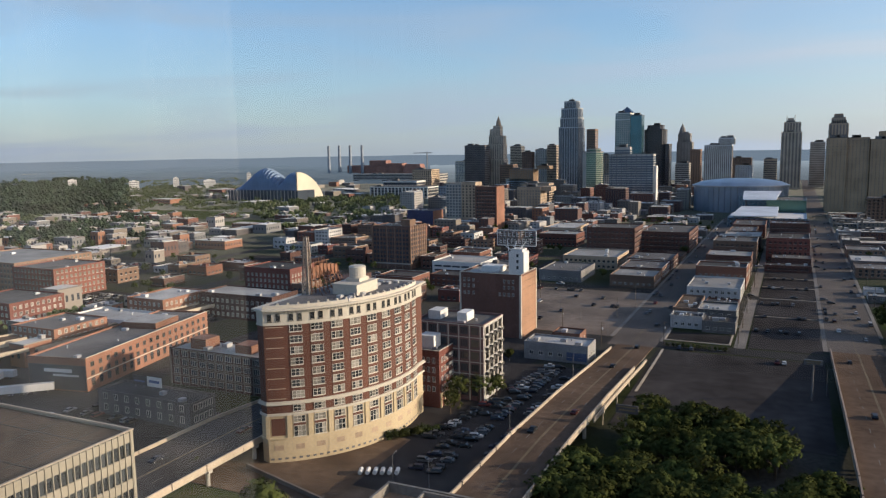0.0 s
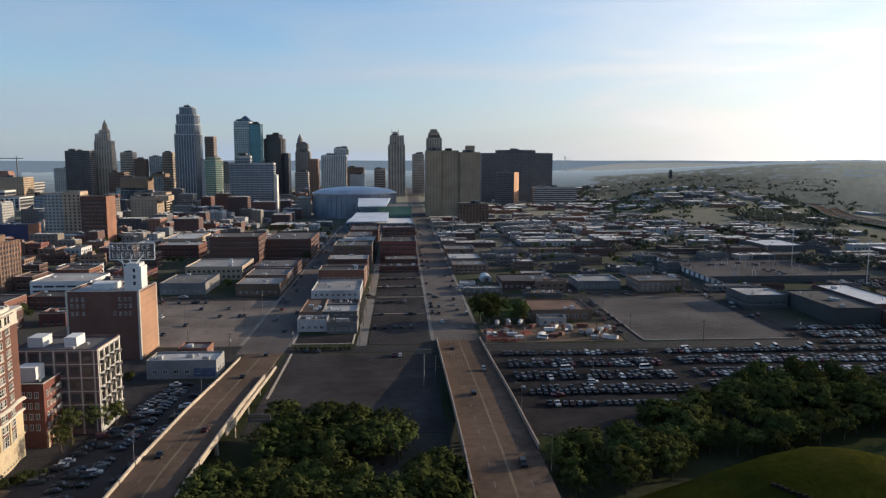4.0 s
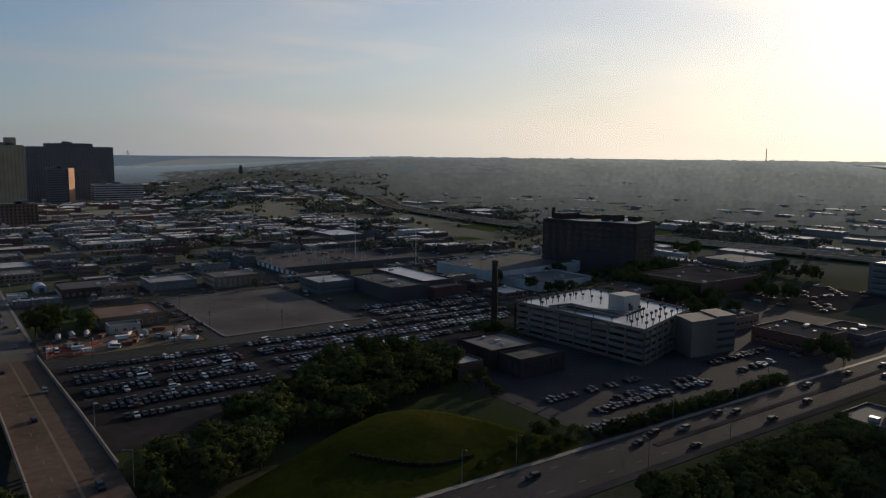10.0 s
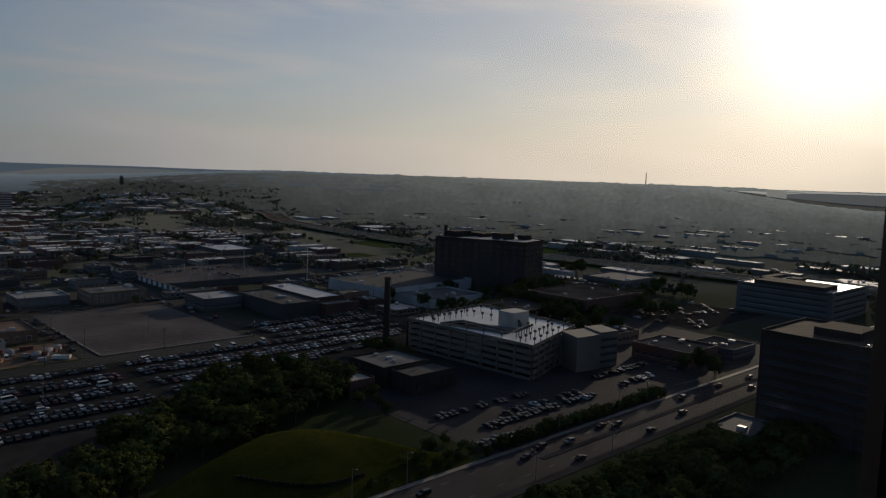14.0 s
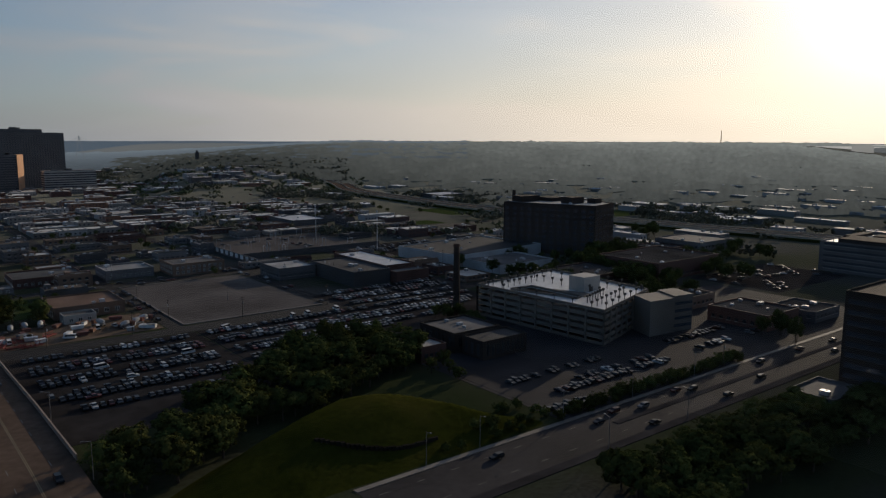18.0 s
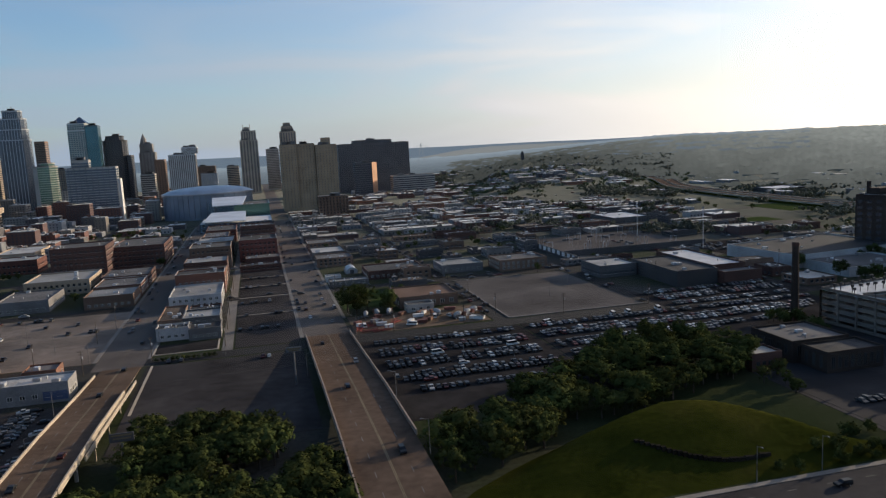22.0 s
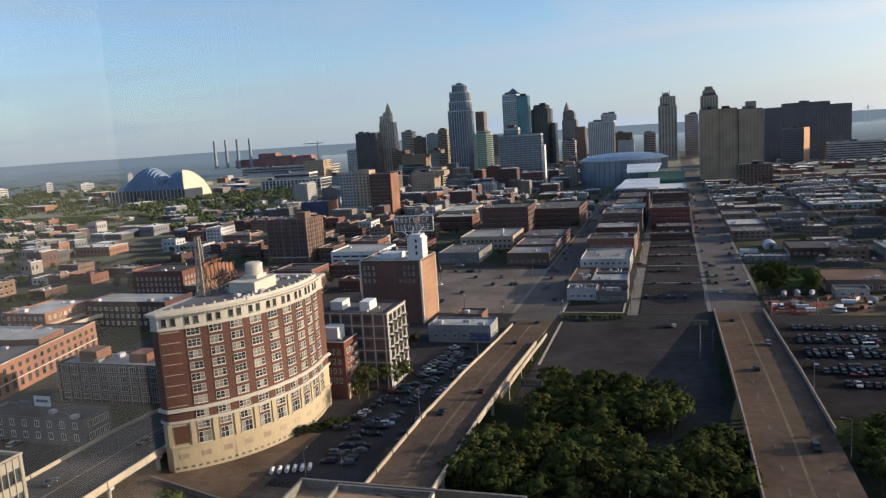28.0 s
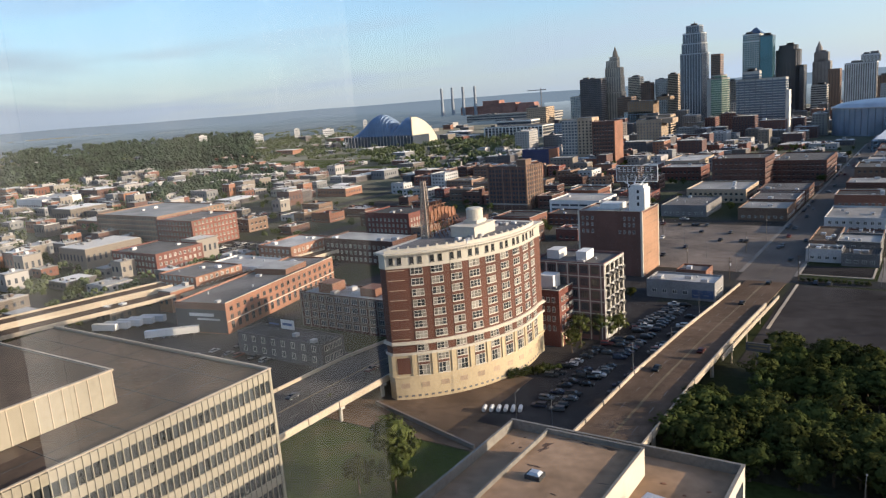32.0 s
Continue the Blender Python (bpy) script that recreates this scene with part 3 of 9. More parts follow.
for o in (-17.2, 0, 17.2):
    ribbon(WAY, o, 0.5, 4.2, 3, "barrier", KERB, "pale concrete barrier along a motorway", "barrier")
for x, y in WAY:
    RESERVED.append((x - 28, x + 28, y - 16, y + 16))

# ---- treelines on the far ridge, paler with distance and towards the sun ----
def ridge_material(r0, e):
    # emission imitates the haze in front of the trees, stronger towards the sun
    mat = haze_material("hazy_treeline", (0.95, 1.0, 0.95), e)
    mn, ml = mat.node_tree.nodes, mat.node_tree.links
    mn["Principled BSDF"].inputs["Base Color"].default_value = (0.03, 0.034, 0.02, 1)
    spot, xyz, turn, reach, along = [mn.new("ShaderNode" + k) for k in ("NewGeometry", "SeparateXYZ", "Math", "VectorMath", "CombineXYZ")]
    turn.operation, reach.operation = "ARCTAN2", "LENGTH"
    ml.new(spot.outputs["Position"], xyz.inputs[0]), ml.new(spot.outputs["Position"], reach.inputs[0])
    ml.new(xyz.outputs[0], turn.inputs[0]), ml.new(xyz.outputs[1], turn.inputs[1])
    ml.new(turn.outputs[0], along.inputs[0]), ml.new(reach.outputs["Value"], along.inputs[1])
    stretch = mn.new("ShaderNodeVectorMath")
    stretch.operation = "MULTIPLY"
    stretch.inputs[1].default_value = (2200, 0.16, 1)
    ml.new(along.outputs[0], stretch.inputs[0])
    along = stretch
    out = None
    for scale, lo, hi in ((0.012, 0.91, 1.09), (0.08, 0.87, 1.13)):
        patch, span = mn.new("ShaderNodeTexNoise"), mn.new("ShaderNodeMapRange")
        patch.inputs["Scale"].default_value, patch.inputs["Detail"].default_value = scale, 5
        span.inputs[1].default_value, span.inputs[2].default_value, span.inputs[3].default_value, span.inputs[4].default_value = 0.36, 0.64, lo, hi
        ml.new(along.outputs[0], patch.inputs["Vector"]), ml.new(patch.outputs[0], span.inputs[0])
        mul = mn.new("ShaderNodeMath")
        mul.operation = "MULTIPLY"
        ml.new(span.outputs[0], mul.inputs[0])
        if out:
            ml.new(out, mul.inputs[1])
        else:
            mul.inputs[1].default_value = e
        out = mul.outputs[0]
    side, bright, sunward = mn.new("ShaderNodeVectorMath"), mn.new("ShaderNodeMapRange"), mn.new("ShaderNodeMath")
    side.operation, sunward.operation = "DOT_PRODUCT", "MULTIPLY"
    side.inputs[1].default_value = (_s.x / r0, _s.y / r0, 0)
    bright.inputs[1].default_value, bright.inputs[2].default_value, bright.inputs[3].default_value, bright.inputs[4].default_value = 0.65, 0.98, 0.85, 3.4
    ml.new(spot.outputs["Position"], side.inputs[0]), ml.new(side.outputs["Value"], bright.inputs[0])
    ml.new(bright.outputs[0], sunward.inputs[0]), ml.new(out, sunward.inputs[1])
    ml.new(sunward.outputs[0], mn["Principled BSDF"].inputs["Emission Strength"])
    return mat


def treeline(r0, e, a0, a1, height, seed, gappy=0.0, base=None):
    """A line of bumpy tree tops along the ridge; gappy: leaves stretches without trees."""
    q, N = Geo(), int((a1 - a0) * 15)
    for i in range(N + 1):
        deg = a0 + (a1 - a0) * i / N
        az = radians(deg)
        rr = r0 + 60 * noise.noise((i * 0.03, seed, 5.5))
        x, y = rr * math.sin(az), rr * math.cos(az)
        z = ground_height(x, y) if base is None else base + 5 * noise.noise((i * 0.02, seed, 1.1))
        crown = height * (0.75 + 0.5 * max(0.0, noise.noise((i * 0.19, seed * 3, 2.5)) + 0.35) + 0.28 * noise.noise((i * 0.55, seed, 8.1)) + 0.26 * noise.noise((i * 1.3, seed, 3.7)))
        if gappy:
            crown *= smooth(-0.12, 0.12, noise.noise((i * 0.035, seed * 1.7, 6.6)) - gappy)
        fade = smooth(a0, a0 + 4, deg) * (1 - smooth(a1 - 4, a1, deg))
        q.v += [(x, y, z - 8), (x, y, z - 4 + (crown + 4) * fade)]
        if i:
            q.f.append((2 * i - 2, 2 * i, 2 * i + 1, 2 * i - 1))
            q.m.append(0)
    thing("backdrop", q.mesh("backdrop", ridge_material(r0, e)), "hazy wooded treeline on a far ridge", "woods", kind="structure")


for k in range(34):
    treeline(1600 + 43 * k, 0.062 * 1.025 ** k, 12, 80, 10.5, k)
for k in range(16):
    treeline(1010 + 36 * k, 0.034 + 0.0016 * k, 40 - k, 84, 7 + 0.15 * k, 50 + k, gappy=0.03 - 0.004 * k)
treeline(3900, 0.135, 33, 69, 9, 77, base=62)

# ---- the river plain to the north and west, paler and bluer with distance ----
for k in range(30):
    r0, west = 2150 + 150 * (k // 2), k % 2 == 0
    # each row's blue haze is put into its glow, stronger with distance
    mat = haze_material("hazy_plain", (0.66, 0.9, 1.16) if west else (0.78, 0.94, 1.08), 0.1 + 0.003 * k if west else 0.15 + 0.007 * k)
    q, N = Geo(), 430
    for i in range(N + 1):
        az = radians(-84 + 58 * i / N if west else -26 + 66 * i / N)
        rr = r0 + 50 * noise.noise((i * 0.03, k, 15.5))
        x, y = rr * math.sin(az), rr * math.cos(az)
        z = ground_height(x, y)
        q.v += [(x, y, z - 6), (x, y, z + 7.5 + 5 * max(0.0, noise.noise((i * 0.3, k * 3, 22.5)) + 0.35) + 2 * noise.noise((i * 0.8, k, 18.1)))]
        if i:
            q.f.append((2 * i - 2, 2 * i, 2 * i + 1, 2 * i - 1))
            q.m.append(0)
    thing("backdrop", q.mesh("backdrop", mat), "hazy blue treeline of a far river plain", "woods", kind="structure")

# ---- streets, lots ----
flat("road", -77, -55, 345, 2000, 0.06, STREET, "broad worn grey street running north to downtown", category="road")
flat("road", 17, 39.5, 366, 2300, 0.06, STREET, "wide worn asphalt avenue running north", category="road")
flat("alley", -22, -17, 358, 1000, 0.05, PAVE, "narrow tan concrete alley between buildings", category="alley")
STREETS_X = [(-470, -458), (-378, -366), (-277, -265), (-180, -166), (-77, -55), (17, 39.5), (113, 121), (200, 208), (292, 300), (386, 396), (482, 492)]
STREETS_Y = [(346, 358), (478, 490), (610, 621), (741, 752), (872, 883), (1003, 1014), (1134, 1145)]
for k, (a, b) in enumerate(STREETS_X):
    if k not in (4, 5):
        flat("road", a, b, 358, 1400, 0.05, ASPHALT, "narrow asphalt side street", category="road")
for a, b in STREETS_Y:
    flat("road", -560, 560, a, b, 0.055, ASPHALT, "asphalt cross street between blocks", category="road")
flat("road", 96, 600, 138, 158, 0.05, ASPHALT_OLD, "wide divided asphalt road past a grassy mound", category="road")
flat("median", 188, 520, 146.8, 149.2, 0.2, LOT_MID, "worn kerbed strip dividing a road", category="median")
flat("pavement", 96, 600, 158, 159.9, 0.22, PAVE, "pale concrete footway along a divided road", category="pavement")
flat("pavement", 96, 600, 134.5, 138, 0.18, LOT_MID, "pale concrete footway beside a road", category="pavement")

for x0, x1, y0, y1 in ((14.9, 16.9, 366, 1100), (39.6, 41.4, 400, 1100), (-79, -77.1, 360, 1000), (-54.9, -53.2, 358, 1000)):
    flat("pavement", x0, x1, y0, y1, 0.16, PAVE, "worn concrete pavement along a street", category="pavement")
for y in (431, 483, 523, 560):
    flat("kerb", -16, 14.8, y, y + 0.8, 0.3, KERB, "pale concrete kerb between parking lots", category="kerb")
flat("parking_lot", -53, -24, 363, 381, 0.14, LOT, "small asphalt lot before a low office", category="parking lot")
RESERVED.append((-54, -22, 346, 383))
for x0, x1, y0, y1 in ((-53.5, -23.5, 362, 362.8), (-53.5, -52.7, 363, 382), (-24.3, -23.5, 363, 382)):
    flat("kerb", x0, x1, y0, y1, 0.3, KERB, "pale concrete kerb round a lawn", category="kerb")
# lane paint
for x0, y0, y1, mat in ((28.2, 366, 900, YELLOW), (23, 366, 700, PAINT), (33.6, 366, 700, PAINT), (-66, 345, 800, YELLOW)):
    q = Geo()
    y = y0
    while y < y1:
        q.box(x0 - 0.09, x0 + 0.09, y, y + (6 if mat is YELLOW else 3), 0.05, 0.07)
        y += 6.5 if mat is YELLOW else 12
    thing("lane_marking", q.mesh("lane_marking", mat), "worn painted lane line on a street", "road marking", kind="stuff")
q = Geo()
for y in (142.3, 153.7):
    x = 100
    while x < 420:
        q.box(x, x + 3, y - 0.09, y + 0.09, 0.05, 0.066)
        x += 12
thing("lane_marking", q.mesh("lane_marking", PAINT), "worn white dashes on a divided road", "road marking", kind="stuff")

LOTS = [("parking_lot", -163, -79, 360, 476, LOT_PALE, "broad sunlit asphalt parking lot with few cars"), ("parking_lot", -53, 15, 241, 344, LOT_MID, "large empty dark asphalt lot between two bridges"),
        ("parking_lot", -16, 15, 360, 604, LOT_MID, "long narrow asphalt parking lot beside an avenue"), ("parking_lot", 42, 121, 236, 345, LOT, "crowded asphalt parking lot with long rows of cars"),
        ("parking_lot", 122, 288, 262, 345, LOT, "large parking lot full of cars behind trees"), ("gravel_lot", 122, 198, 361, 474, GRAVEL, "empty pale gravel lot with a low kerb"),
        ("yard", 42, 112, 361, 400, DIRT, "dirt contractor yard with trucks and stored goods"), ("parking_lot", 204, 292, 348, 383, LOT, "asphalt parking lot with rows of cars"),
        ("parking_lot", 178, 268, 162, 235, ASPHALT_OLD, "shaded asphalt parking lot below a parking garage"), ("parking_lot", 276, 345, 165, 208, ASPHALT_OLD, "asphalt parking lot beside a garage"),
        ("parking_lot", -108, -74, 168, 300, LOT_MID, "narrow asphalt parking lot beside a curved building"), ("gravel_lot", 226, 345, 528, 640, GRAVEL, "wide grey gravel yard behind a dark wall"),
        ("yard", -99.8, -74, 140, 167.8, DIRT, "bare dirt yard beside railway tracks"), ("parking_lot", 330, 400, 470, 540, LOT, "asphalt parking lot beside a warehouse")]
for nm, x0, x1, y0, y1, mat, lab in LOTS:
    flat(nm, x0, x1, y0, y1, 0.1, mat, lab, category="parking lot")
    RESERVED.append((x0, x1, y0, y1))
RESERVED += [(-77, -55, 300, 2000), (16, 40, 300, 2300), (40, 300, 200, 345), (-23, -16, 358, 1000)]
for x0, x1, y0, y1 in ((122, 198.5, 360.2, 361.2), (121.2, 122.2, 361, 440), (121.2, 170, 474, 475)):
    flat("kerb", x0, x1, y0, y1, 0.45, PAVE, "low concrete kerb round a gravel lot", category="kerb", thick=0.6)

yw = thing("yard_wall", Geo().box(222, 223, 500, 640, 0, 5).box(223, 345, 526.5, 527.5, 0, 5).mesh("yard_wall", DARKWALL), "dark wall round a gravel yard with pale panels", "wall", kind="structure")
for k in range(14):
    part("pale_panel", Geo().box(221.8, 221.99, 503 + 9.5 * k, 508 + 9.5 * k, 1.5, 4.6).mesh("pale_panel", WHITE), yw)
gear = random.Random(3)
for k in range(26):
    x, y, h = gear.uniform(230, 340), gear.uniform(535, 632), gear.uniform(3, 8)
    sgear = thing("substation_frame", Geo().bar((-2.5, 0, 0), (-2.5, 0, h), 0.25).bar((2.5, 0, 0), (2.5, 0, h), 0.25).bar((-2.8, 0, h), (2.8, 0, h), 0.25).mesh("frame", METAL), "grey steel switchyard frame on gravel", "steel frame", "switchyard frames", m=pose(x, y, 0.1, 0, 0, gear.choice((0, 90))))
    part("insulator", Geo().cyl(0, 0, h - 1.6, h, 0.25, 6).mesh("insulator", BROWN), sgear)
# stall lines
q = Geo()
for x in range(-160, -80, 3):
    for y in (380, 402, 424, 446):
        q.box(x, x + 0.12, y, y + 5, 0.1, 0.115)
thing("stall_marking", q.mesh("stall_marking", PAINT), "faded white parking stall lines on asphalt", "road marking", kind="stuff")

# grass
flat("lawn", 43, 71, 421, 472, 0.12, LAWN, "rough green lawn behind a contractor yard", category="lawn")
RESERVED.append((43, 71, 402, 472))
flat("yard", -128, -99, 204.2, 345, 0.06, LOT_MID, "worn asphalt yard behind old brick buildings", category="yard")
flat("yard", 176, 424, 159.6, 262, 0.06, ASPHALT_OLD, "worn asphalt yard round a parking garage", category="yard")
flat("lawn", -53, 14, 158, 167, 0.11, LAWN, "narrow green lawn between a road and a grove", category="lawn")
flat("road", -60, 40, 128, 156.5, 0.05, ASPHALT_OLD, "grey asphalt road below a hotel", category="road")
flat("kerb", -53, 14, 156.6, 157.6, 0.2, KERB, "pale concrete kerb beside a road", category="kerb")
flat("yard", -152, -100, 152, 204, 0.07, DIRT, "bare brown dirt round a curved building", category="yard")
for x0, x1, y0, y1 in ((-990, -760, 820, 940), (-700, -600, 760, 830), (-930, -860, 960, 1040)):
    flat("lawn", x0, x1, y0, y1, 0.12, LAWN, "broad green lawn below a concert hall", category="lawn")
    RESERVED.append((x0, x1, y0, y1))
for x0, x1, y0, y1 in ((-252, -186, 340, 372), (-310, -286, 262, 330), (-420, -388, 320, 360), (-240, -200, 168, 198), (-362, -330, 372, 410), (-520, -470, 420, 470), (-330, -280, 440, 476), (-600, -560, 300, 350), (-246, -236, 200, 250), (-440, -400, 500, 540)):
    flat("parking_lot", x0, x1, y0, y1, 0.1, LOT_MID, "grey asphalt lot among brick warehouses", category="parking lot")
    RESERVED.append((x0, x1, y0, y1))
flat("yard", -306, -170, 128, 200, 0.05, LOT_MID, "broad grey asphalt yard with parked trailers", category="yard")
RESERVED.append((-306, -170, 128, 186))
thing("retaining_wall", Geo().prism([(-143, 165.6), (-100, 152.9), (-99.8, 153.5), (-142.8, 166.2)], 0, 1.3).mesh("retaining_wall", PAVE), "low pale concrete wall between a lawn and railway", "wall", kind="structure")
flat("lawn", -162, -62, 96, 151, 0.12, LAWN, "green lawn beside a road bridge", category="lawn")
flat("path", -157, -152, 112, 150, 0.16, KERB, "pale concrete path beside a lawn", category="path")


def knot_line(knots, x):
    for (xa, ya), (xb, yb) in zip(knots, knots[1:]):
        if xa <= x <= xb:
            return ya + (yb - ya) * (x - xa) / (xb - xa)
    return knots[0][1] if x < knots[0][0] else knots[-1][1]


def mound_height(x, y):
    """The crest runs near the north edge, which drops steeply; the south face slopes to the road."""
    back = knot_line([(36, 178), (80, 200), (118, 213), (134, 209), (150, 193), (174, 165)], x)
    return 8.6 * smooth(-3, 36, y - 160) * smooth(0, 11, back - y) * smooth(30, 116, x) * (1 - 0.25 * smooth(122, 160, x))


def mound():
    q, nx, ny = Geo(), 56, 34
    for j in range(ny + 1):
        for i in range(nx + 1):
            x, y = 32 + 146 * i / nx, 159.2 + 58 * j / ny
            h = mound_height(x, y)
            q.v.append((x, y, h - 0.25 + 0.35 * noise.noise((x / 13, y / 13, 2)) * min(1, h)))
    for j in range(ny):
        for i in range(nx):
            k = j * (nx + 1) + i
            q.f.append((k, k + 1, k + nx + 2, k + nx + 1))
            q.m.append(0)
    ob = thing("grass_mound", q.mesh("grass_mound", GRASS), "smooth mown grass mound above a road", "mound", kind="structure")
    for p in ob.data.polygons:
        p.use_smooth = True
    w = Geo()
    for k in range(30):
        u = k / 29
        x, y = 98 + 33 * u, 183 - 13 * u - 5 * math.sin(math.pi * u)
        z = mound_height(x, y)
        w.box(x - 0.62, x + 0.62, y - 0.5, y + 0.5, z - 0.6, z + 0.65 + 0.15 * math.sin(k * 1.7))
    thing("retaining_wall", w.mesh("retaining_wall", M("rough_stone", (0.024, 0.021, 0.016), rough=1.0, var=0.5, spec=0.0)), "rough curved stone retaining wall in a grass mound", "wall", kind="structure")


mound()


# ---- bridges ----
def bridge(x0, x1, knots, label, piers, span=11.5, west=(0, 999), east=(0, 999), surface=DECK, rail=1.05, wall=KERB):
    """A road deck over knots of (y, z), with parapets in bays, girders and piers."""
    root = thing("road_bridge", None, label, "bridge")
    for (ya, za), (yb, zb) in zip(knots, knots[1:]):
        q = Geo()
        for a, b, lo, hi in ((x0, x1, -0.35, 0.0),):
            k = len(q.v)
            q.v += [(a, ya, za + lo), (b, ya, za + lo), (b, yb, zb + lo), (a, yb, zb + lo), (a, ya, za + hi), (b, ya, za + hi), (b, yb, zb + hi), (a, yb, zb + hi)]
            q.f += [(k, k + 3, k + 2, k + 1), (k + 4, k + 5, k + 6, k + 7), (k, k + 1, k + 5, k + 4), (k + 1, k + 2, k + 6, k + 5), (k + 2, k + 3, k + 7, k + 6), (k + 3, k, k + 4, k + 7)]
            q.m += [0] * 6
        part("deck", q.mesh("deck", surface), root)
        n = max(1, int((yb - ya) / span))
        for s in range(n):
            u0, u1 = s / n, (s + 1) / n - 0.004
            for side, (a, b) in (("w", (x0 - 0.45, x0)), ("e", (x1, x1 + 0.45))):
                lo, hi = west if side == "w" else east
                if not lo <= ya + (yb - ya) * (s + 0.5) / n <= hi:
                    continue
                w = Geo()
                p0, p1 = ya + (yb - ya) * u0, ya + (yb - ya) * u1
                z0, z1 = za + (zb - za) * u0, za + (zb - za) * u1
                w.v += [(a, p0, z0 - 0.9), (b, p0, z0 - 0.9), (b, p1, z1 - 0.9), (a, p1, z1 - 0.9), (a, p0, z0 + rail), (b, p0, z0 + rail), (b, p1, z1 + rail), (a, p1, z1 + rail)]
                w.f += [(0, 3, 2, 1), (4, 5, 6, 7), (0, 1, 5, 4), (1, 2, 6, 5), (2, 3, 7, 6), (3, 0, 4, 7)]
                w.m += [0] * 6
                part("parapet", w.mesh("parapet", wall), root)
        # lane lines and kerbs
        for x, mat, wd in (((x0 + x1) / 2 - 0.2, YELLOW, 0.12), ((x0 + x1) / 2 + 0.2, YELLOW, 0.12), (x0 + (x1 - x0) * 0.27, PAINT, 0.1), (x0 + (x1 - x0) * 0.73, PAINT, 0.1)):
            w = Geo()
            L = int((yb - ya) / 12) if mat is PAINT else 1
            for s in range(max(1, L)):
                u0 = s / max(1, L)
                u1 = u0 + (0.3 if mat is PAINT else 1) / max(1, L)
                p0, p1, z0, z1 = ya + (yb - ya) * u0, ya + (yb - ya) * u1, za + (zb - za) * u0, za + (zb - za) * u1
                w.quad((x - wd, p0, z0 + 0.015), (x + wd, p0, z0 + 0.015), (x + wd, p1, z1 + 0.015), (x - wd, p1, z1 + 0.015))
            tagged(part("lane_markings", w.mesh("lane_markings", mat), root), kind="stuff")
    for x in (x0 + 1, (x0 + x1) / 2, x1 - 1):
        w = Geo()
        for (ya, za), (yb, zb) in zip(knots, knots[1:]):
            if max(za, zb) > 2:
                w.bar((x, ya, za - 1.0), (x, yb, zb - 1.0), 1.1)
        if w.v:
            part("girder", w.mesh("girder", STEEL), root)
    for y, z in piers:
        for x in (x0 + 1.5, (x0 + x1) / 2, x1 - 1.5):
            part("column", Geo().cyl(x, y, 0, z - 2.0, 0.6, 10).mesh("column", CONCRETE), root)
        part("pier_cap", Geo().box(x0 + 0.3, x1 - 0.3, y - 0.8, y + 0.8, z - 2.3, z - 1.5).mesh("pier_cap", CONCRETE), root)
    return root


bridge(-72.5, -55.8, [(20, 8.4), (200, 8.2), (250, 6.2), (300, 2.8), (346, 0.12)], "long two-lane concrete road bridge with pale parapets", [(y, 8.2) for y in (110, 140, 170, 198)] + [(226, 7.2), (252, 6.1), (276, 4.4)], east=(0, 304), west=(0, 330))
# the parapets' brown stands in for the shade on their inner face
bridge(18, 39.2, [(20, 8.4), (205, 8.2), (260, 6.2), (310, 3.2), (367, 0.12)], "wide four-lane concrete road bridge with tall parapets", [(y, 8.2) for y in (110, 140, 172, 203)] + [(232, 7.2), (258, 6.2), (284, 4.8)], east=(203, 400), rail=1.5, wall=M("brown_shaded_concrete", (0.27, 0.205, 0.155), var=0.25))
bridge(-168.5, -143.5, [(60, 6.2), (150, 6.2), (180, 6.0), (240, 2.0), (290, 0.12)], "broad city street bridge with concrete balustrades over railway tracks", [(152, 6.2), (172, 6.0)], surface=M("worn_bridge_asphalt", (0.062, 0.055, 0.052), rough=0.95, spec=0.1, var=0.3, fine=0.5, broad=0.05))
flat("road", -168.5, -143.5, 290, 345, 0.07, ASPHALT, "asphalt street between brick buildings", category="road")
RESERVED.append((-170, -142, 60, 345))
q, line = Geo(), [(228, 6.6), (255, 5.3), (282, 3.7), (309, 1.9), (321, 1.1)]
for (ya, za), (yb, zb) in zip(line, line[1:]):
    k = len(q.v)
    q.v += [(x, y, z) for y, z in ((ya, za), (yb, zb)) for x in (-54.9, -54.45) for z in (max(0, z - 1.5), z)]
    q.f += [(k, k + 1, k + 5, k + 4), (k + 2, k + 6, k + 7, k + 3), (k + 1, k + 3, k + 7, k + 5), (k, k + 4, k + 6, k + 2)]
    q.m += [0] * 4
for y, z in ((240, 5.9), (262, 4.8), (284, 3.4)):
    q.box(-54.85, -54.5, y - 0.3, y + 0.3, 0, z - 1.4)
q.box(-54.9, -54.45, 321, 321.4, 0, 1.1).box(-54.9, -54.45, 227.6, 228, 5.1, 6.6)
thing("retaining_wall", q.mesh("retaining_wall", KERB), "sloping pale concrete wall beside a bridge ramp", "wall", kind="structure")
flat("kerb", -51.6, -50.6, 279, 344, 0.22, KERB, "long pale concrete kerb beside an empty lot", category="kerb")

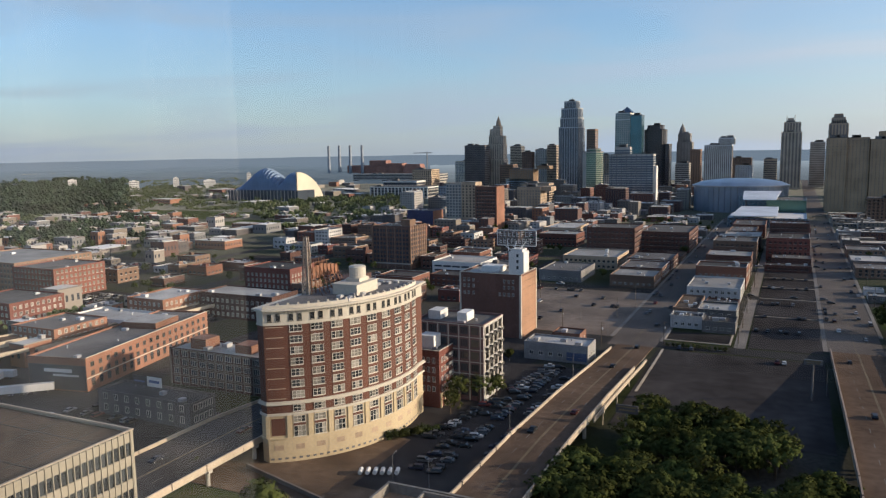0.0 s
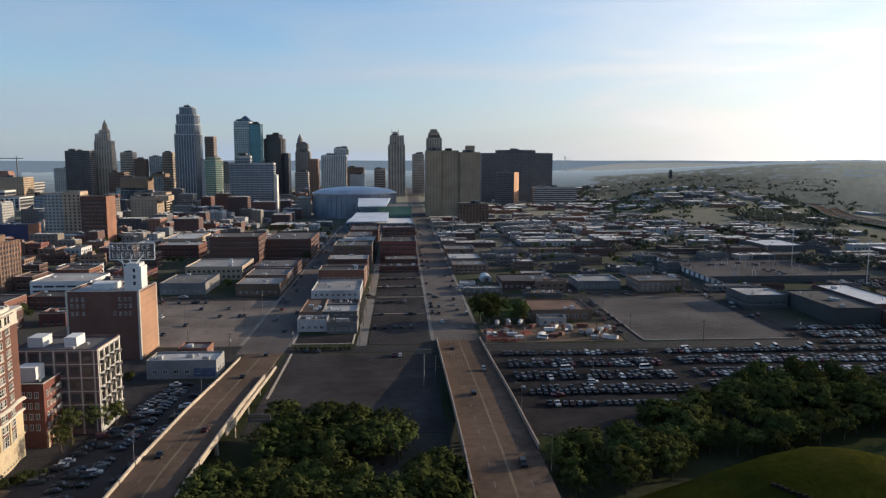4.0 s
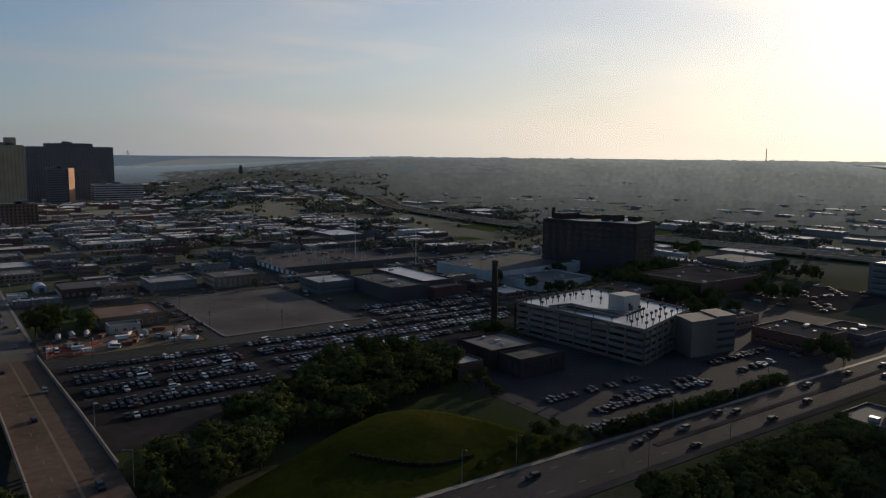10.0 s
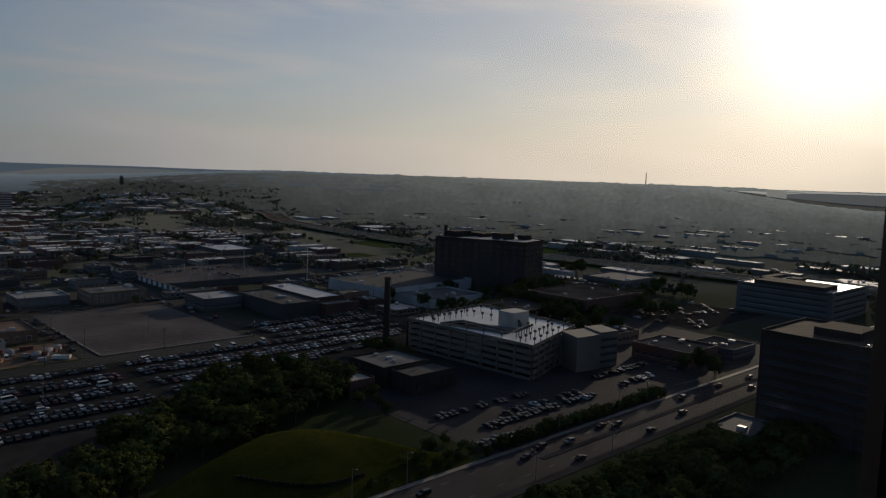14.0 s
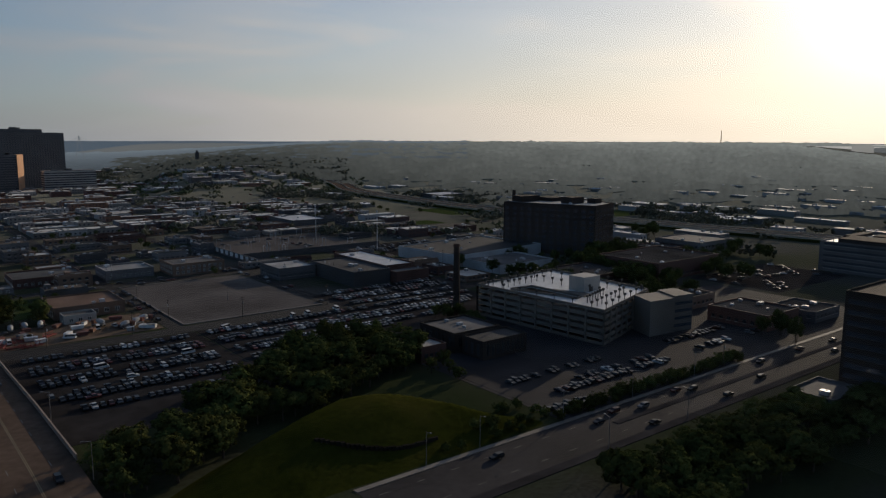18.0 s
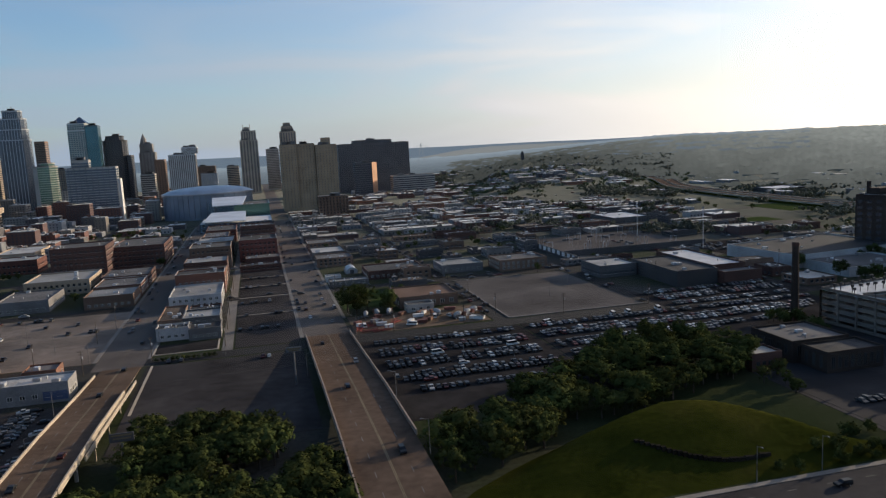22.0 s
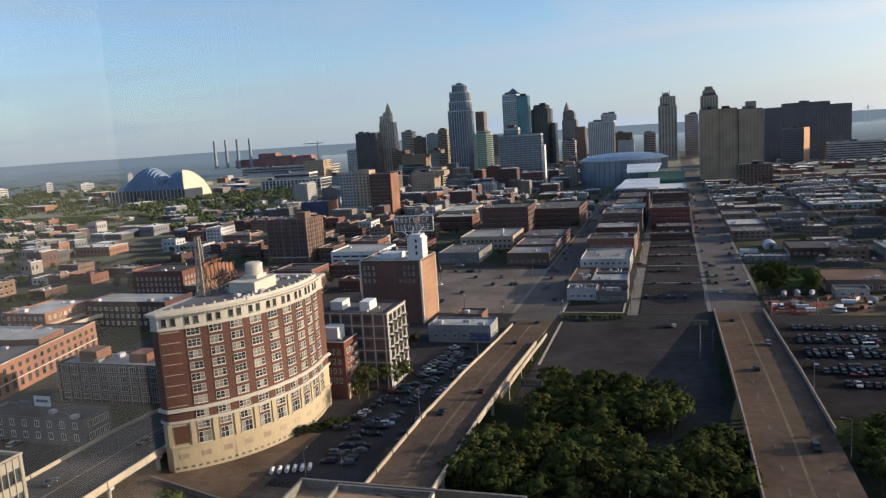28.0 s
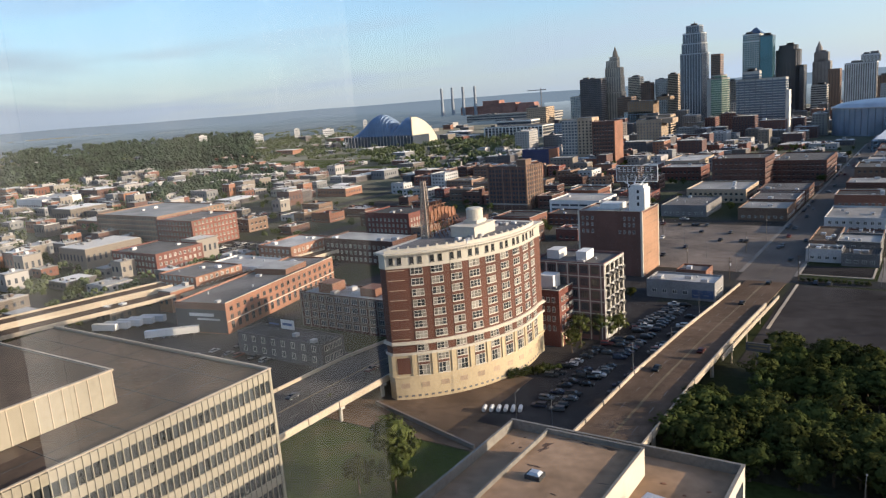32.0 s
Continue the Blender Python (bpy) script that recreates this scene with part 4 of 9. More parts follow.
# elevated motorway to the west
def viaduct(a, b, width, z, label, lanes=2):
    a, b = Vector(a), Vector(b)
    d = (b - a).normalized()
    root = thing("motorway_viaduct", None, label, "viaduct", m=Matrix.Translation((a.x, a.y, 0)) @ pose(0, 0, 0, 0, 0, math.degrees(math.atan2(-d.x, d.y))))
    L = (b - a).length
    part("deck", Geo().box(-width / 2, width / 2, 0, L, z - 0.5, z).mesh("deck", DECK), root)
    for s in (-1, 1):
        part("parapet", Geo().box(s * width / 2 - 0.3 * (s < 0), s * width / 2 + 0.3 * (s > 0), 0, L, z - 0.9, z + 0.9).mesh("parapet", KERB), root)
    part("girder", Geo().box(-width * 0.35, width * 0.35, 0.5, L - 0.5, z - 1.5, z - 0.502).mesh("girder", CONCRETE), root)
    for k in range(1, int(L / 26)):
        part("column", Geo().box(-width * 0.3, width * 0.3, k * 26 - 0.6, k * 26 + 0.6, 0, z - 1.502).mesh("column", CONCRETE), root)


viaduct((-337, 90), (-309, 215), 13, 8, "concrete motorway viaduct with pale parapets")
viaduct((-356, 100), (-328, 228), 13, 8, "concrete motorway viaduct beside another")
viaduct((-309, 215), (-300, 330), 11, 7, "curving concrete motorway ramp")
# far ramps
viaduct((1040, 2500), (610, 1660), 16, 14, "far curving motorway ramp")
viaduct((690, 1690), (1000, 2150), 14, 12, "far curving motorway ramp")


# ---- curved brick and terracotta office block ----
OLDRED = M("weathered_red_brick", (0.108, 0.044, 0.029), var=0.25, fine=2.5)


def curved_block():
    P0, P1, P2 = Vector((-138.6, 171.0)), Vector((-121.2, 188.4)), Vector((-115.9, 224.5))
    ax, ay, bx, by, cx, cy = *P0, *P1, *P2
    d = 2 * (ax * (by - cy) + bx * (cy - ay) + cx * (ay - by))
    ux = ((ax * ax + ay * ay) * (by - cy) + (bx * bx + by * by) * (cy - ay) + (cx * cx + cy * cy) * (ay - by)) / d
    uy = ((ax * ax + ay * ay) * (cx - bx) + (bx * bx + by * by) * (ax - cx) + (cx * cx + cy * cy) * (bx - ax)) / d
    C, R = Vector((ux, uy)), (P0 - Vector((ux, uy))).length
    t0, t1 = math.atan2(ay - uy, ax - ux), math.atan2(cy - uy, cx - ux)
    BAYS = 10

    def at(u, out=0.0):
        t = t0 + (t1 - t0) * u
        return C.x + (R + out) * math.cos(t), C.y + (R + out) * math.sin(t), math.degrees(t) + 90

    root = thing("curved_office_block", None, "curved red brick office block with cream base and white cornice", "building")
    back = [(-141.5, 228.5), (-141.5, 174)]

    def ring(out, z0, z1, mat, name, label=""):
        pts = [at(k / 40, out)[:2] for k in range(41)]
        n = Geo().prism(pts + [(pts[-1][0] - 0.01, 228.5 + out)] + [(-141.5 - out, 228.5 + out), (-141.5 - out, 172 - out * 0.5)], z0, z1)
        return part(name, n.mesh(name, mat), root, label)

    ring(0.0, 0.0, 15.0, CREAM, "base_storeys", "cream terracotta base storeys")
    ring(0.35, 7.2, 7.7, CREAM, "belt_course")
    ring(0.5, 14.6, 15.3, OFFWHITE, "belt_course")
    ring(0.0, 15.3, 18.0, OLDRED, "brick_storey")
    ring(0.9, 18.0, 18.5, OFFWHITE, "belt_course")
    ring(0.6, 18.5, 18.9, OFFWHITE, "belt_course")
    ring(0.0, 18.9, 42.0, OLDRED, "brick_storeys", "dark red brick storeys")
    ring(0.3, 42.0, 42.5, OFFWHITE, "belt_course")
    ring(0.12, 42.5, 46.0, OFFWHITE, "attic_storey", "white terracotta attic storey")
    ring(0.7, 46.0, 46.4, OFFWHITE, "cornice")
    ring(1.3, 46.4, 46.9, OFFWHITE, "cornice", "projecting white cornice")
    pts = [at(k / 40, 0.2)[:2] for k in range(41)]
    inner = [at(k / 40, -0.5)[:2] for k in range(41)]
    w = Geo()
    for k in range(40):
        w.prism([pts[k], pts[k + 1], inner[k + 1], inner[k]], 46.9, 47.9)
    part("parapet", w.mesh("parapet", OFFWHITE), root)
    part("roof", Geo().prism([(p[0], p[1]) for p in inner] + [(-117, 227), (-140.5, 227), (-140.5, 176)], 46.9, 47.0).mesh("roof", ROOF_GREY), root)
    # dentils, windows, piers bay by bay
    dent = Geo().box(-0.14, 0.14, -0.55, 0, -0.5, 0).mesh("bracket", OFFWHITE)
    arc = abs(t1 - t0) * R
    bw = arc / BAYS
    pane_h = Geo().quad((-0.5, 0, -0.5), (0.5, 0, -0.5), (0.5, 0, 0.5), (-0.5, 0, 0.5))
    panes = [pane_h.mesh("pane", m) for m in (GLASS, GLASS_BLIND)]
    frame_cache = {}

    def sash(w, h, cols, mat):
        key = (w, h, cols, mat.name)
        if key not in frame_cache:
            g = Geo()
            t = 0.11
            g.box(-w / 2 - 0.12, w / 2 + 0.12, -0.24, 0, -h / 2 - 0.2, -h / 2)
            g.box(-w / 2, w / 2, -0.14, 0, h / 2 - t, h / 2)
            g.box(-w / 2 + t, w / 2 - t, -0.12, 0, -0.05, 0.05)
            for k in range(cols + 1):
                x = -w / 2 + t / 2 + (w - t) * k / cols
                g.box(x - t / 2, x + t / 2, -0.14, 0, -h / 2, h / 2 - t)
            frame_cache[key] = g.mesh("window", mat)
        return frame_cache[key]

    def window(u, z, w, h, cols, mat=FRAME, out=0.02, clear=False):
        x, y, a = at(u, out)
        ob = part("window", sash(w, h, cols, mat), root, m=pose(x, y, z, 0, 0, a))
        for k in range(cols):
            cw = (w - 0.11) / cols
            part("pane", panes[0] if clear else rnd.choice(panes), ob, m=T(-w / 2 + 0.055 + cw * (k + 0.5), -0.05, 0, 0, cw - 0.1, 1, h - 0.2))
        return ob

    for b in range(BAYS):
        u = (b + 0.5) / BAYS
        for k in range(6):
            x, y, a = at((b + (k + 0.5) / 6) / BAYS, 0.72)
            part("bracket", dent, root, m=pose(x, y, 46.4, 0, 0, a))
        for s in (-0.2, 0.2):
            window((b + 0.5 + s) / BAYS, 44.3, 1.25, 2.1, 1, FRAME_DARK, out=0.14, clear=True)
        if b == 0:
            for r in range(8):
                x, y, a = at(u, 0.03)
                part("string_line", Geo().box(-bw * 0.42, bw * 0.42, -0.1, 0, -0.12, 0.12).mesh("string_line", TAN), root, m=pose(x, y, 19.7 + 3.1 * r, 0, 0, a))
            x, y, a = at(u, 0.05)
            part("brick_panel", Geo().box(-bw * 0.32, bw * 0.32, -0.12, 0, -2.6, 2.6).mesh("brick_panel", OLDRED), root, m=pose(x, y, 11.1, 0, 0, a))
        else:
            for r in range(7):
                window(u, 20.9 + 3.35 * r, 3.7, 2.05, 3)
                x, y, a = at(u, 0.02)
                part("sill_band", Geo().box(-1.75, 1.75, -0.2, 0, -0.1, 0.1).mesh("sill_band", OFFWHITE) if r == 0 and b == 1 else bpy.data.meshes["sill_band"], root, m=pose(x, y, 19.65 + 3.35 * r, 0, 0, a))
            window(u, 16.7, 3.5, 1.9, 3)
            window(u, 13.25, 3.5, 2.0, 3)
            x, y, a = at(u, 0.02)
            part("spandrel", Geo().box(-1.75, 1.75, -0.1, 0, 11.2, 12.2).mesh("spandrel", OLDRED) if b == 1 else bpy.data.meshes["spandrel"], root, m=pose(x, y, 0, 0, 0, a))
            window(u, 9.5, 3.5, 3.3, 3)
        # piers of the base and small vents
        x, y, a = at(b / BAYS, 0.0)
        part("pier", Geo().box(-0.55, 0.55, -0.35, 0.1, 7.7, 14.6).mesh("pier", CREAM) if b == 0 else bpy.data.meshes["pier"], root, m=pose(x, y, 0, 0, 0, a))
        for k in range(3):
            x, y, a = at((b + (k + 0.5) / 3) / BAYS, 0.02)
            part("vent", Geo().box(-0.5, 0.5, -0.06, 0, -0.3, 0.3).mesh("vent", STEEL) if b == 0 and k == 0 else bpy.data.meshes["vent"], root, m=pose(x, y, 1.2, 0, 0, a))
        x, y, a = at(u, 0.02)
        part("blind_panel", Geo().box(-1.3, 1.3, -0.05, 0, -0.8, 0.8).mesh("blind_panel", TAN) if b == 0 else bpy.data.meshes["blind_panel"], root, m=pose(x, y, 4.6, 0, 0, a))
    # penthouses, tank house
    part("penthouse", Geo().box(-132, -123, 198, 211, 47, 50.2).box(-132.3, -122.7, 197.7, 211.3, 50.2, 50.5).mesh("penthouse", OFFWHITE), root)
    part("penthouse", Geo().box(-130, -125, 203, 209, 50.5, 51.6).mesh("penthouse", OFFWHITE), root)
    part("penthouse", Geo().box(-139, -133, 209, 224, 47, 50).mesh("penthouse", DARKBRICK), root)
    for k in range(14):
        s = rnd.uniform(1.0, 2.2)
        part("roof_unit", UNIT_MESH, root, m=T(rnd.uniform(-137, -121), rnd.uniform(186, 224), 47, rnd.choice((0, 90)), s, s * 1.3, s * 0.6))
    for k in range(21):
        x, y, a = at((k + 0.5) / 21, -0.1)
        part("parapet_post", Geo().box(-0.3, 0.3, -0.3, 0.3, 47.9, 48.5).mesh("parapet_post", OFFWHITE) if k == 0 else bpy.data.meshes["parapet_post"], root, m=pose(x, y, 0, 0, 0, a))
    tank = thing("water_tank", Geo().cyl(-127.5, 206, 51.6, 54.9, 2.7, 20).cyl(-127.5, 206, 54.9, 55.4, 2.9, 20, 2.2).mesh("tank", OFFWHITE), "round pale water tank on a rooftop penthouse", "water tank")
    part("tank_band", Geo().cyl(-127.5, 206, 52.4, 52.6, 2.75, 20).mesh("tank_band", CONCRETE), tank)
    # lattice frame of the big rooftop sign, seen end on
    mast = thing("rooftop_sign_frame", None, "tall weathered steel lattice frame of a rooftop sign", "sign frame")
    PALE = M("weathered_pale_steel", (0.30, 0.24, 0.19), rough=0.7, var=0.4)
    X, Y, base, top = -139.4, 195.0, 47.0, 65.5
    half = lambda z: 1.3 - 0.75 * (z - base) / (top - base)
    for sx in (-1, 1):
        for sy in (-1, 1):
            part("post", Geo().bar((X + sx * 1.3, Y + sy * 1.3, base), (X + sx * 0.55, Y + sy * 0.55, top), 0.3).mesh("post", PALE), mast)
    for k in range(15):
        z, z1 = base + 1.23 * k, base + 1.23 * (k + 1)
        h0, h1 = half(z), half(z1)
        for sy in (-1, 1):
            part("cross_brace", Geo().bar((X - h0, Y + sy * h0, z), (X + h1, Y + sy * h1, z1), 0.17).bar((X + h0, Y + sy * h0, z), (X - h1, Y + sy * h1, z1), 0.17).bar((X - h1, Y + sy * h1, z1), (X + h1, Y + sy * h1, z1), 0.15).mesh("cross_brace", PALE), mast)
        for sx in (-1, 1):
            part("cross_brace", Geo().bar((X + sx * h0, Y - h0, z), (X + sx * h1, Y + h1, z1), 0.17).mesh("cross_brace", PALE), mast)
    # the sign's lower scaffold runs back from the mast
    for k in range(8):
        y = Y + 2.2 * k
        h = 11.5 - 0.9 * abs(k - 2)
        part("upright", Geo().bar((X + 1.5, y, base), (X + 1.5, y, base + h), 0.24).bar((X + 5.5, y, base), (X + 1.5, y, base + h * 0.8), 0.18).mesh("upright", RUST), mast)
    for k in range(7):
        part("scaffold_rail", Geo().box(X + 1.4, X + 1.6, Y, Y + 15.4 - k * 0.9, base + 1.5 * k + 0.9, base + 1.5 * k + 1.15).mesh("scaffold_rail", RUST), mast)
        part("letter_back", Geo().box(X + 1.65, X + 1.85, Y + 0.4 + 2.1 * k, Y + 2.0 + 2.1 * k, base + 5.0, base + 9.4 - 0.35 * abs(k - 2)).mesh("letter_back", RUST), mast)


curved_block()
RESERVED.append((-143, -112, 168, 232))


def brick_hotel():
    """Dark brick block with a white rooftop tower and a sign frame."""
    ob = building("brick_loft_block", "tall dark red brick block with sunlit orange end wall", -149.9, -117.7, 338.8, 363, 31.5, M("brown_red_brick", (0.12, 0.058, 0.043), var=0.25), ROOF_LIGHT, cap=OFFWHITE, units=8)
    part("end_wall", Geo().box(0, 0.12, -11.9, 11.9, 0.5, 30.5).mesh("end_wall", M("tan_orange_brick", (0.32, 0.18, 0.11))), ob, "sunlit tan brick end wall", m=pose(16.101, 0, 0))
    part("stair_tower", Geo().box(7.4, 15.2, -5, 3, 30.7, 41.6).box(8.2, 14.4, -4.4, 2.4, 41.6, 43).mesh("stair_tower", WHITE), ob, "white painted rooftop tower")
    for z in (34, 37, 40):
        part("tower_window", window_mesh(1.1, 1.5, GLASS, FRAME_DARK, 1), ob, m=pose(12, -5, z))
    part("penthouse", Geo().box(-8, 2, -3, 6, 30.7, 33.5).mesh("penthouse", WHITE), ob)
    for z in (21.5, 25.0, 28.0):
        for u in (-13.5, -11.2, -8.6, 5.2, 7.6, 10.0, 12.2):
            if (u + z) % 3 > 0.4:
                part("window", window_mesh(1.1, 1.6, GLASS, FRAME, 2), ob, m=pose(u, -12.1, z))
    for k in range(8):
        part("string_line", Geo().box(0, 0.06, -11, 11, 0, 0.16).mesh("string_line", BROWN), ob, m=pose(16.225, 0, 3 + 3.5 * k))
    for x, y in ((-16.2, -12.2), (15.3, -12.2), (16.0, 11.3), (16.0, -12.0)):
        part("quoin", Geo().box(0, 0.9 if x < 16 else 0.3, 0, 0.3 if x < 16 else 0.9, 0, 31.3).mesh("quoin", OFFWHITE), ob, m=pose(x, y, 0))
    sign = thing("rooftop_sign_frame", None, "large weathered rooftop sign of letters on an open frame", "sign", m=pose(-124.3, 352, 43.4))
    PALE2 = M("pale_weathered_frame", (0.72, 0.70, 0.66), rough=0.7, var=0.3)
    for x in (-10, -6, -2, 2, 6, 10):
        part("post", Geo().bar((x, 0, -0.1 if abs(x) < 5 else 0.6), (x, 0, 8.4), 0.3).mesh("post", STEEL), sign)
    for x in (-5, 0, 5):
        part("brace", Geo().bar((x * 0.5, -5, -1.4), (x, 0, 3), 0.35).bar((x * 0.5 + 2, -5, -1.4), (x - 2, 0, 1), 0.3).mesh("brace", PALE2), sign)
    for z in (0.7, 8.4):
        part("rail", Geo().box(-10.2, 10.2, -0.2, 0.2, z - 0.2, z + 0.2).mesh("rail", PALE2), sign)
    for x in (-10.2, 10.2):
        part("side_rail", Geo().box(x - 0.2, x + 0.2, -0.2, 0.2, 0.9, 8.2).mesh("side_rail", PALE2), sign)
    for k in range(7):
        part("back_slat", Geo().box(-9.9, 9.9, 0.2, 0.3, 1.3 + k, 1.75 + k).mesh("back_slat", STEEL), sign)
    sg = random.Random(4)
    for z, n in ((5.2, 8), (1.7, 9)):
        for k in range(n):
            x, w = -9.0 + 18.0 * k / n, 18.0 / n * 0.62
            g = Geo().box(x, x + 0.32, -0.35, -0.21, z, z + 2.4)
            for h in sg.sample((0, 1.04, 2.08), 2):
                g.box(x + 0.33, x + w, -0.35, -0.21, z + h, z + h + 0.32)
            part("letter_bar", g.mesh("letter_bar", WHITE), sign)


brick_hotel()


def grid_loft():
    ob = building("concrete_frame_loft", "six-storey loft block with white frame lines and brown panels", -127.8, -99.8, 246, 266, 29, M("rosy_brick", (0.15, 0.085, 0.08)), ROOF_GREY, rows=[3.4 + 4.6 * k for k in range(6)],
                  bays={"S": 6, "E": 4}, win=(2.9, 2.6), single=True, glass=(GLASS, GLASS_DARK), frame_mat=FRAME_DARK, split=4, units=3)
    for k in range(7):
        part("frame_post", Geo().box(-0.2, 0.2, -0.2, 0, 0, 28.5).mesh("frame_post", OFFWHITE), ob, m=pose(-12.8 + 25.6 * k / 6, -10, 0))
    for k in range(5):
        part("frame_post", Geo().box(0, 0.25, -0.3, 0.3, 0, 28.5).mesh("frame_post", OFFWHITE), ob, m=pose(14, -8.8 + 17.6 * k / 4, 0))
    for k in range(6):
        part("frame_beam", Geo().box(-13.9, 13.9, -0.16, 0, -0.16, 0.16).mesh("frame_beam", OFFWHITE), ob, m=pose(0, -10, 5.5 + 4.6 * k))
        part("frame_beam", Geo().box(0, 0.22, -9.9, 9.9, -0.25, 0.25).mesh("frame_beam", OFFWHITE), ob, m=pose(14, 0, 5.5 + 4.6 * k))
    part("end_wall", Geo().box(14.0, 14.03, -9.9, 9.9, 0.3, 28.2).mesh("end_wall", WEATHERED), ob, "white painted end wall")
    for a, b in ((-11, -6), (1, 5)):
        part("penthouse", Geo().box(a, b, -4, 3, 28.2, 31.5).mesh("penthouse", WHITE), ob)
    for f in range(5):
        for k in range(4):
            part("balcony", Geo().box(0, 1.5, -1.6, 1.6, 0, 0.18).box(1.42, 1.5, -1.6, 1.6, 0.18, 1.1).box(0, 1.42, -1.6, -1.52, 0.18, 1.1).mesh("balcony", FRAME_DARK) if f + k == 0 else bpy.data.meshes["balcony"], ob, m=pose(14, -7.2 + 4.4 * k, 5.4 + 4.6 * f))


grid_loft()


def small_red():
    ob = building("small_red_hotel", "narrow red brick hotel with cream ground floor arcade", -124.7, -112, 234, 247.5, 21, M("deep_red_brick", (0.13, 0.042, 0.03), var=0.25), ROOF_GREY, rows=[7.0 + 3.5 * k for k in range(4)], bays={"S": 5, "E": 5},
                  win=(1.2, 1.9), single=True, frame_mat=FRAME, cap=OFFWHITE, units=1)
    part("roof_house", Geo().box(-4, 2, -2, 4, 20.2, 25).mesh("roof_house", WHITE), ob, "white rooftop stair house")
    for k in range(5):
        part("arcade_pillar", Geo().box(0, 0.5, -0.4, 0.4, 0, 4.6).mesh("arcade_pillar", CREAM), ob, m=pose(6.36, -6 + 3 * k, 0))
    part("arcade_beam", Geo().box(0, 0.55, -6.6, 6.6, 4.6, 5.4).mesh("arcade_beam", CREAM), ob, m=pose(6.36, 0, 0))
    for k in range(4):
        part("fire_escape", Geo().box(0, 1.2, -2, 2, 0, 0.1).box(1.12, 1.2, -2, 2, 0.1, 1.0).mesh("fire_escape", STEEL), ob, m=pose(6.36, 1, 7.6 + 3.5 * k))


small_red()
building("white_workshop", "low white painted workshop with blue mural corner", -105.3, -76.7, 307.3, 321.5, 8, M("pale_grey_paint", (0.235, 0.225, 0.22), var=0.25), ROOF_LIGHT, rows=[3.2], bays={"S": 6, "E": 3}, win=(2.0, 1.6), single=True, units=4)
flat("mural", -86, -77.2, 307.18, 307.296, 4.6, BLUEWALL, "faded blue painted mural on a workshop wall", kind="", category="mural", thick=3.6)
building("small_brick_shed", "small low red brick shed", -101.4, -88, 337, 349, 5.4, ORANGE, ROOF_GREY, rows=[2.5], bays={"S": 3, "E": 2}, win=(1.2, 1.4), single=True, units=1)
b = building("dark_tower_block", "ten-storey dark brown brick block with pale pilasters and concrete bands", -301.4, -267.3, 510.3, 538, 34, M("sooty_brown_brick", (0.115, 0.064, 0.048), var=0.25), ROOF_GREY, rows=[6.5 + 3.4 * k for k in range(8)], bays={"S": 11, "E": 7}, win=(1.9, 1.9), glass=(GLASS_DARK,), frame_mat=FRAME_DARK, units=7)
for k in range(6):
    part("pilaster", Geo().box(-0.35, 0.35, -0.3, 0, 0, 33).mesh("pilaster", BROWN) if k == 0 else bpy.data.meshes["pilaster"], b, m=pose(-16.6 + 6.64 * k, -13.85, 0))
for k in range(8):
    part("pier", Geo().box(0, 0.5, -0.55, 0.55, 0, 33.5).mesh("pier_east", BROWN) if k == 0 else bpy.data.meshes["pier_east"], b, m=pose(17.05, -13.3 + 3.8 * k, 0))
for k in range(9):
    part("band", Geo().box(0, 0.3, -13.8, 13.8, 0, 0.7).mesh("band", BROWN) if k == 0 else bpy.data.meshes["band"], b, m=pose(17.05, 0, 4.2 + 3.4 * k))
part("ground_band", Geo().box(-17.1, 17.1, -0.4, 0, 4.0, 5.0).mesh("ground_band", CONCRETE), b, m=pose(0, -13.85, 0))
part("penthouse", Geo().box(4, 12, -4, 6, 33, 38).mesh("penthouse", BROWN), b)
b = building("red_tower_block", "tall plain red brick tower with bright sunlit end wall", -333, -307, 800, 826, 50, DARKBRICK, ROOF_GREY, rows=[4 + 4.1 * k for k in range(11)], bays={"S": 7, "E": 3}, win=(2.2, 2.4), units=2)
# the sunlit east side is put into a brighter orange panel
part("end_wall", Geo().box(13.15, 13.5, -12.5, 12.5, 0, 49.5).mesh("end_wall", ORANGE), b, "end wall coloured orange for the sunlight on it")
building("parking_garage", "low white concrete parking garage with open decks", -243.5, -204.5, 500, 534, 10, WHITE, CONCRETE, rows=[3.2, 6.4], bays={"S": 5, "E": 4}, win=(6.2, 1.3), glass=(GLASS_DARK,), units=2)

# ---- west brick warehouses ----
b = building("brick_warehouse", "long orange brick warehouse with arched windows and dark painted end", -283.2, -256.2, 194.6, 282.2, 13.5, ORANGE, ROOF_GREY, rows=[2.9, 7.0, 10.6], bays={"S": 1, "E": 18}, faces="E", win=(2.0, 1.8), single=True, frame_mat=FRAME_DARK, units=7, rz=11.2)
part("painted_wall", Geo().box(-13.3, 13.3, -0.1, 0, 0.5, 10.5).mesh("painted_wall", DARKWALL), b, "dark painted end wall", m=pose(0, -43.81, 0))
part("lettering_bar", Geo().box(-6, 7, -0.06, 0, 7.5, 8.9).box(-2, 10, -0.06, 0, 5.9, 6.7).mesh("lettering_bar", WHITE), b, "pale painted lettering bars", m=pose(0, -43.93, 0))
part("roof_house", Geo().box(-9, 9, 8, 26, 12.6, 15.4).mesh("roof_house", ORANGE), b, "raised orange brick roof storey")
part("roof_house_deck", Geo().box(-8.6, 8.6, 8.4, 25.6, 15.4, 15.5).mesh("roof_house_deck", ROOF_LIGHT), b)
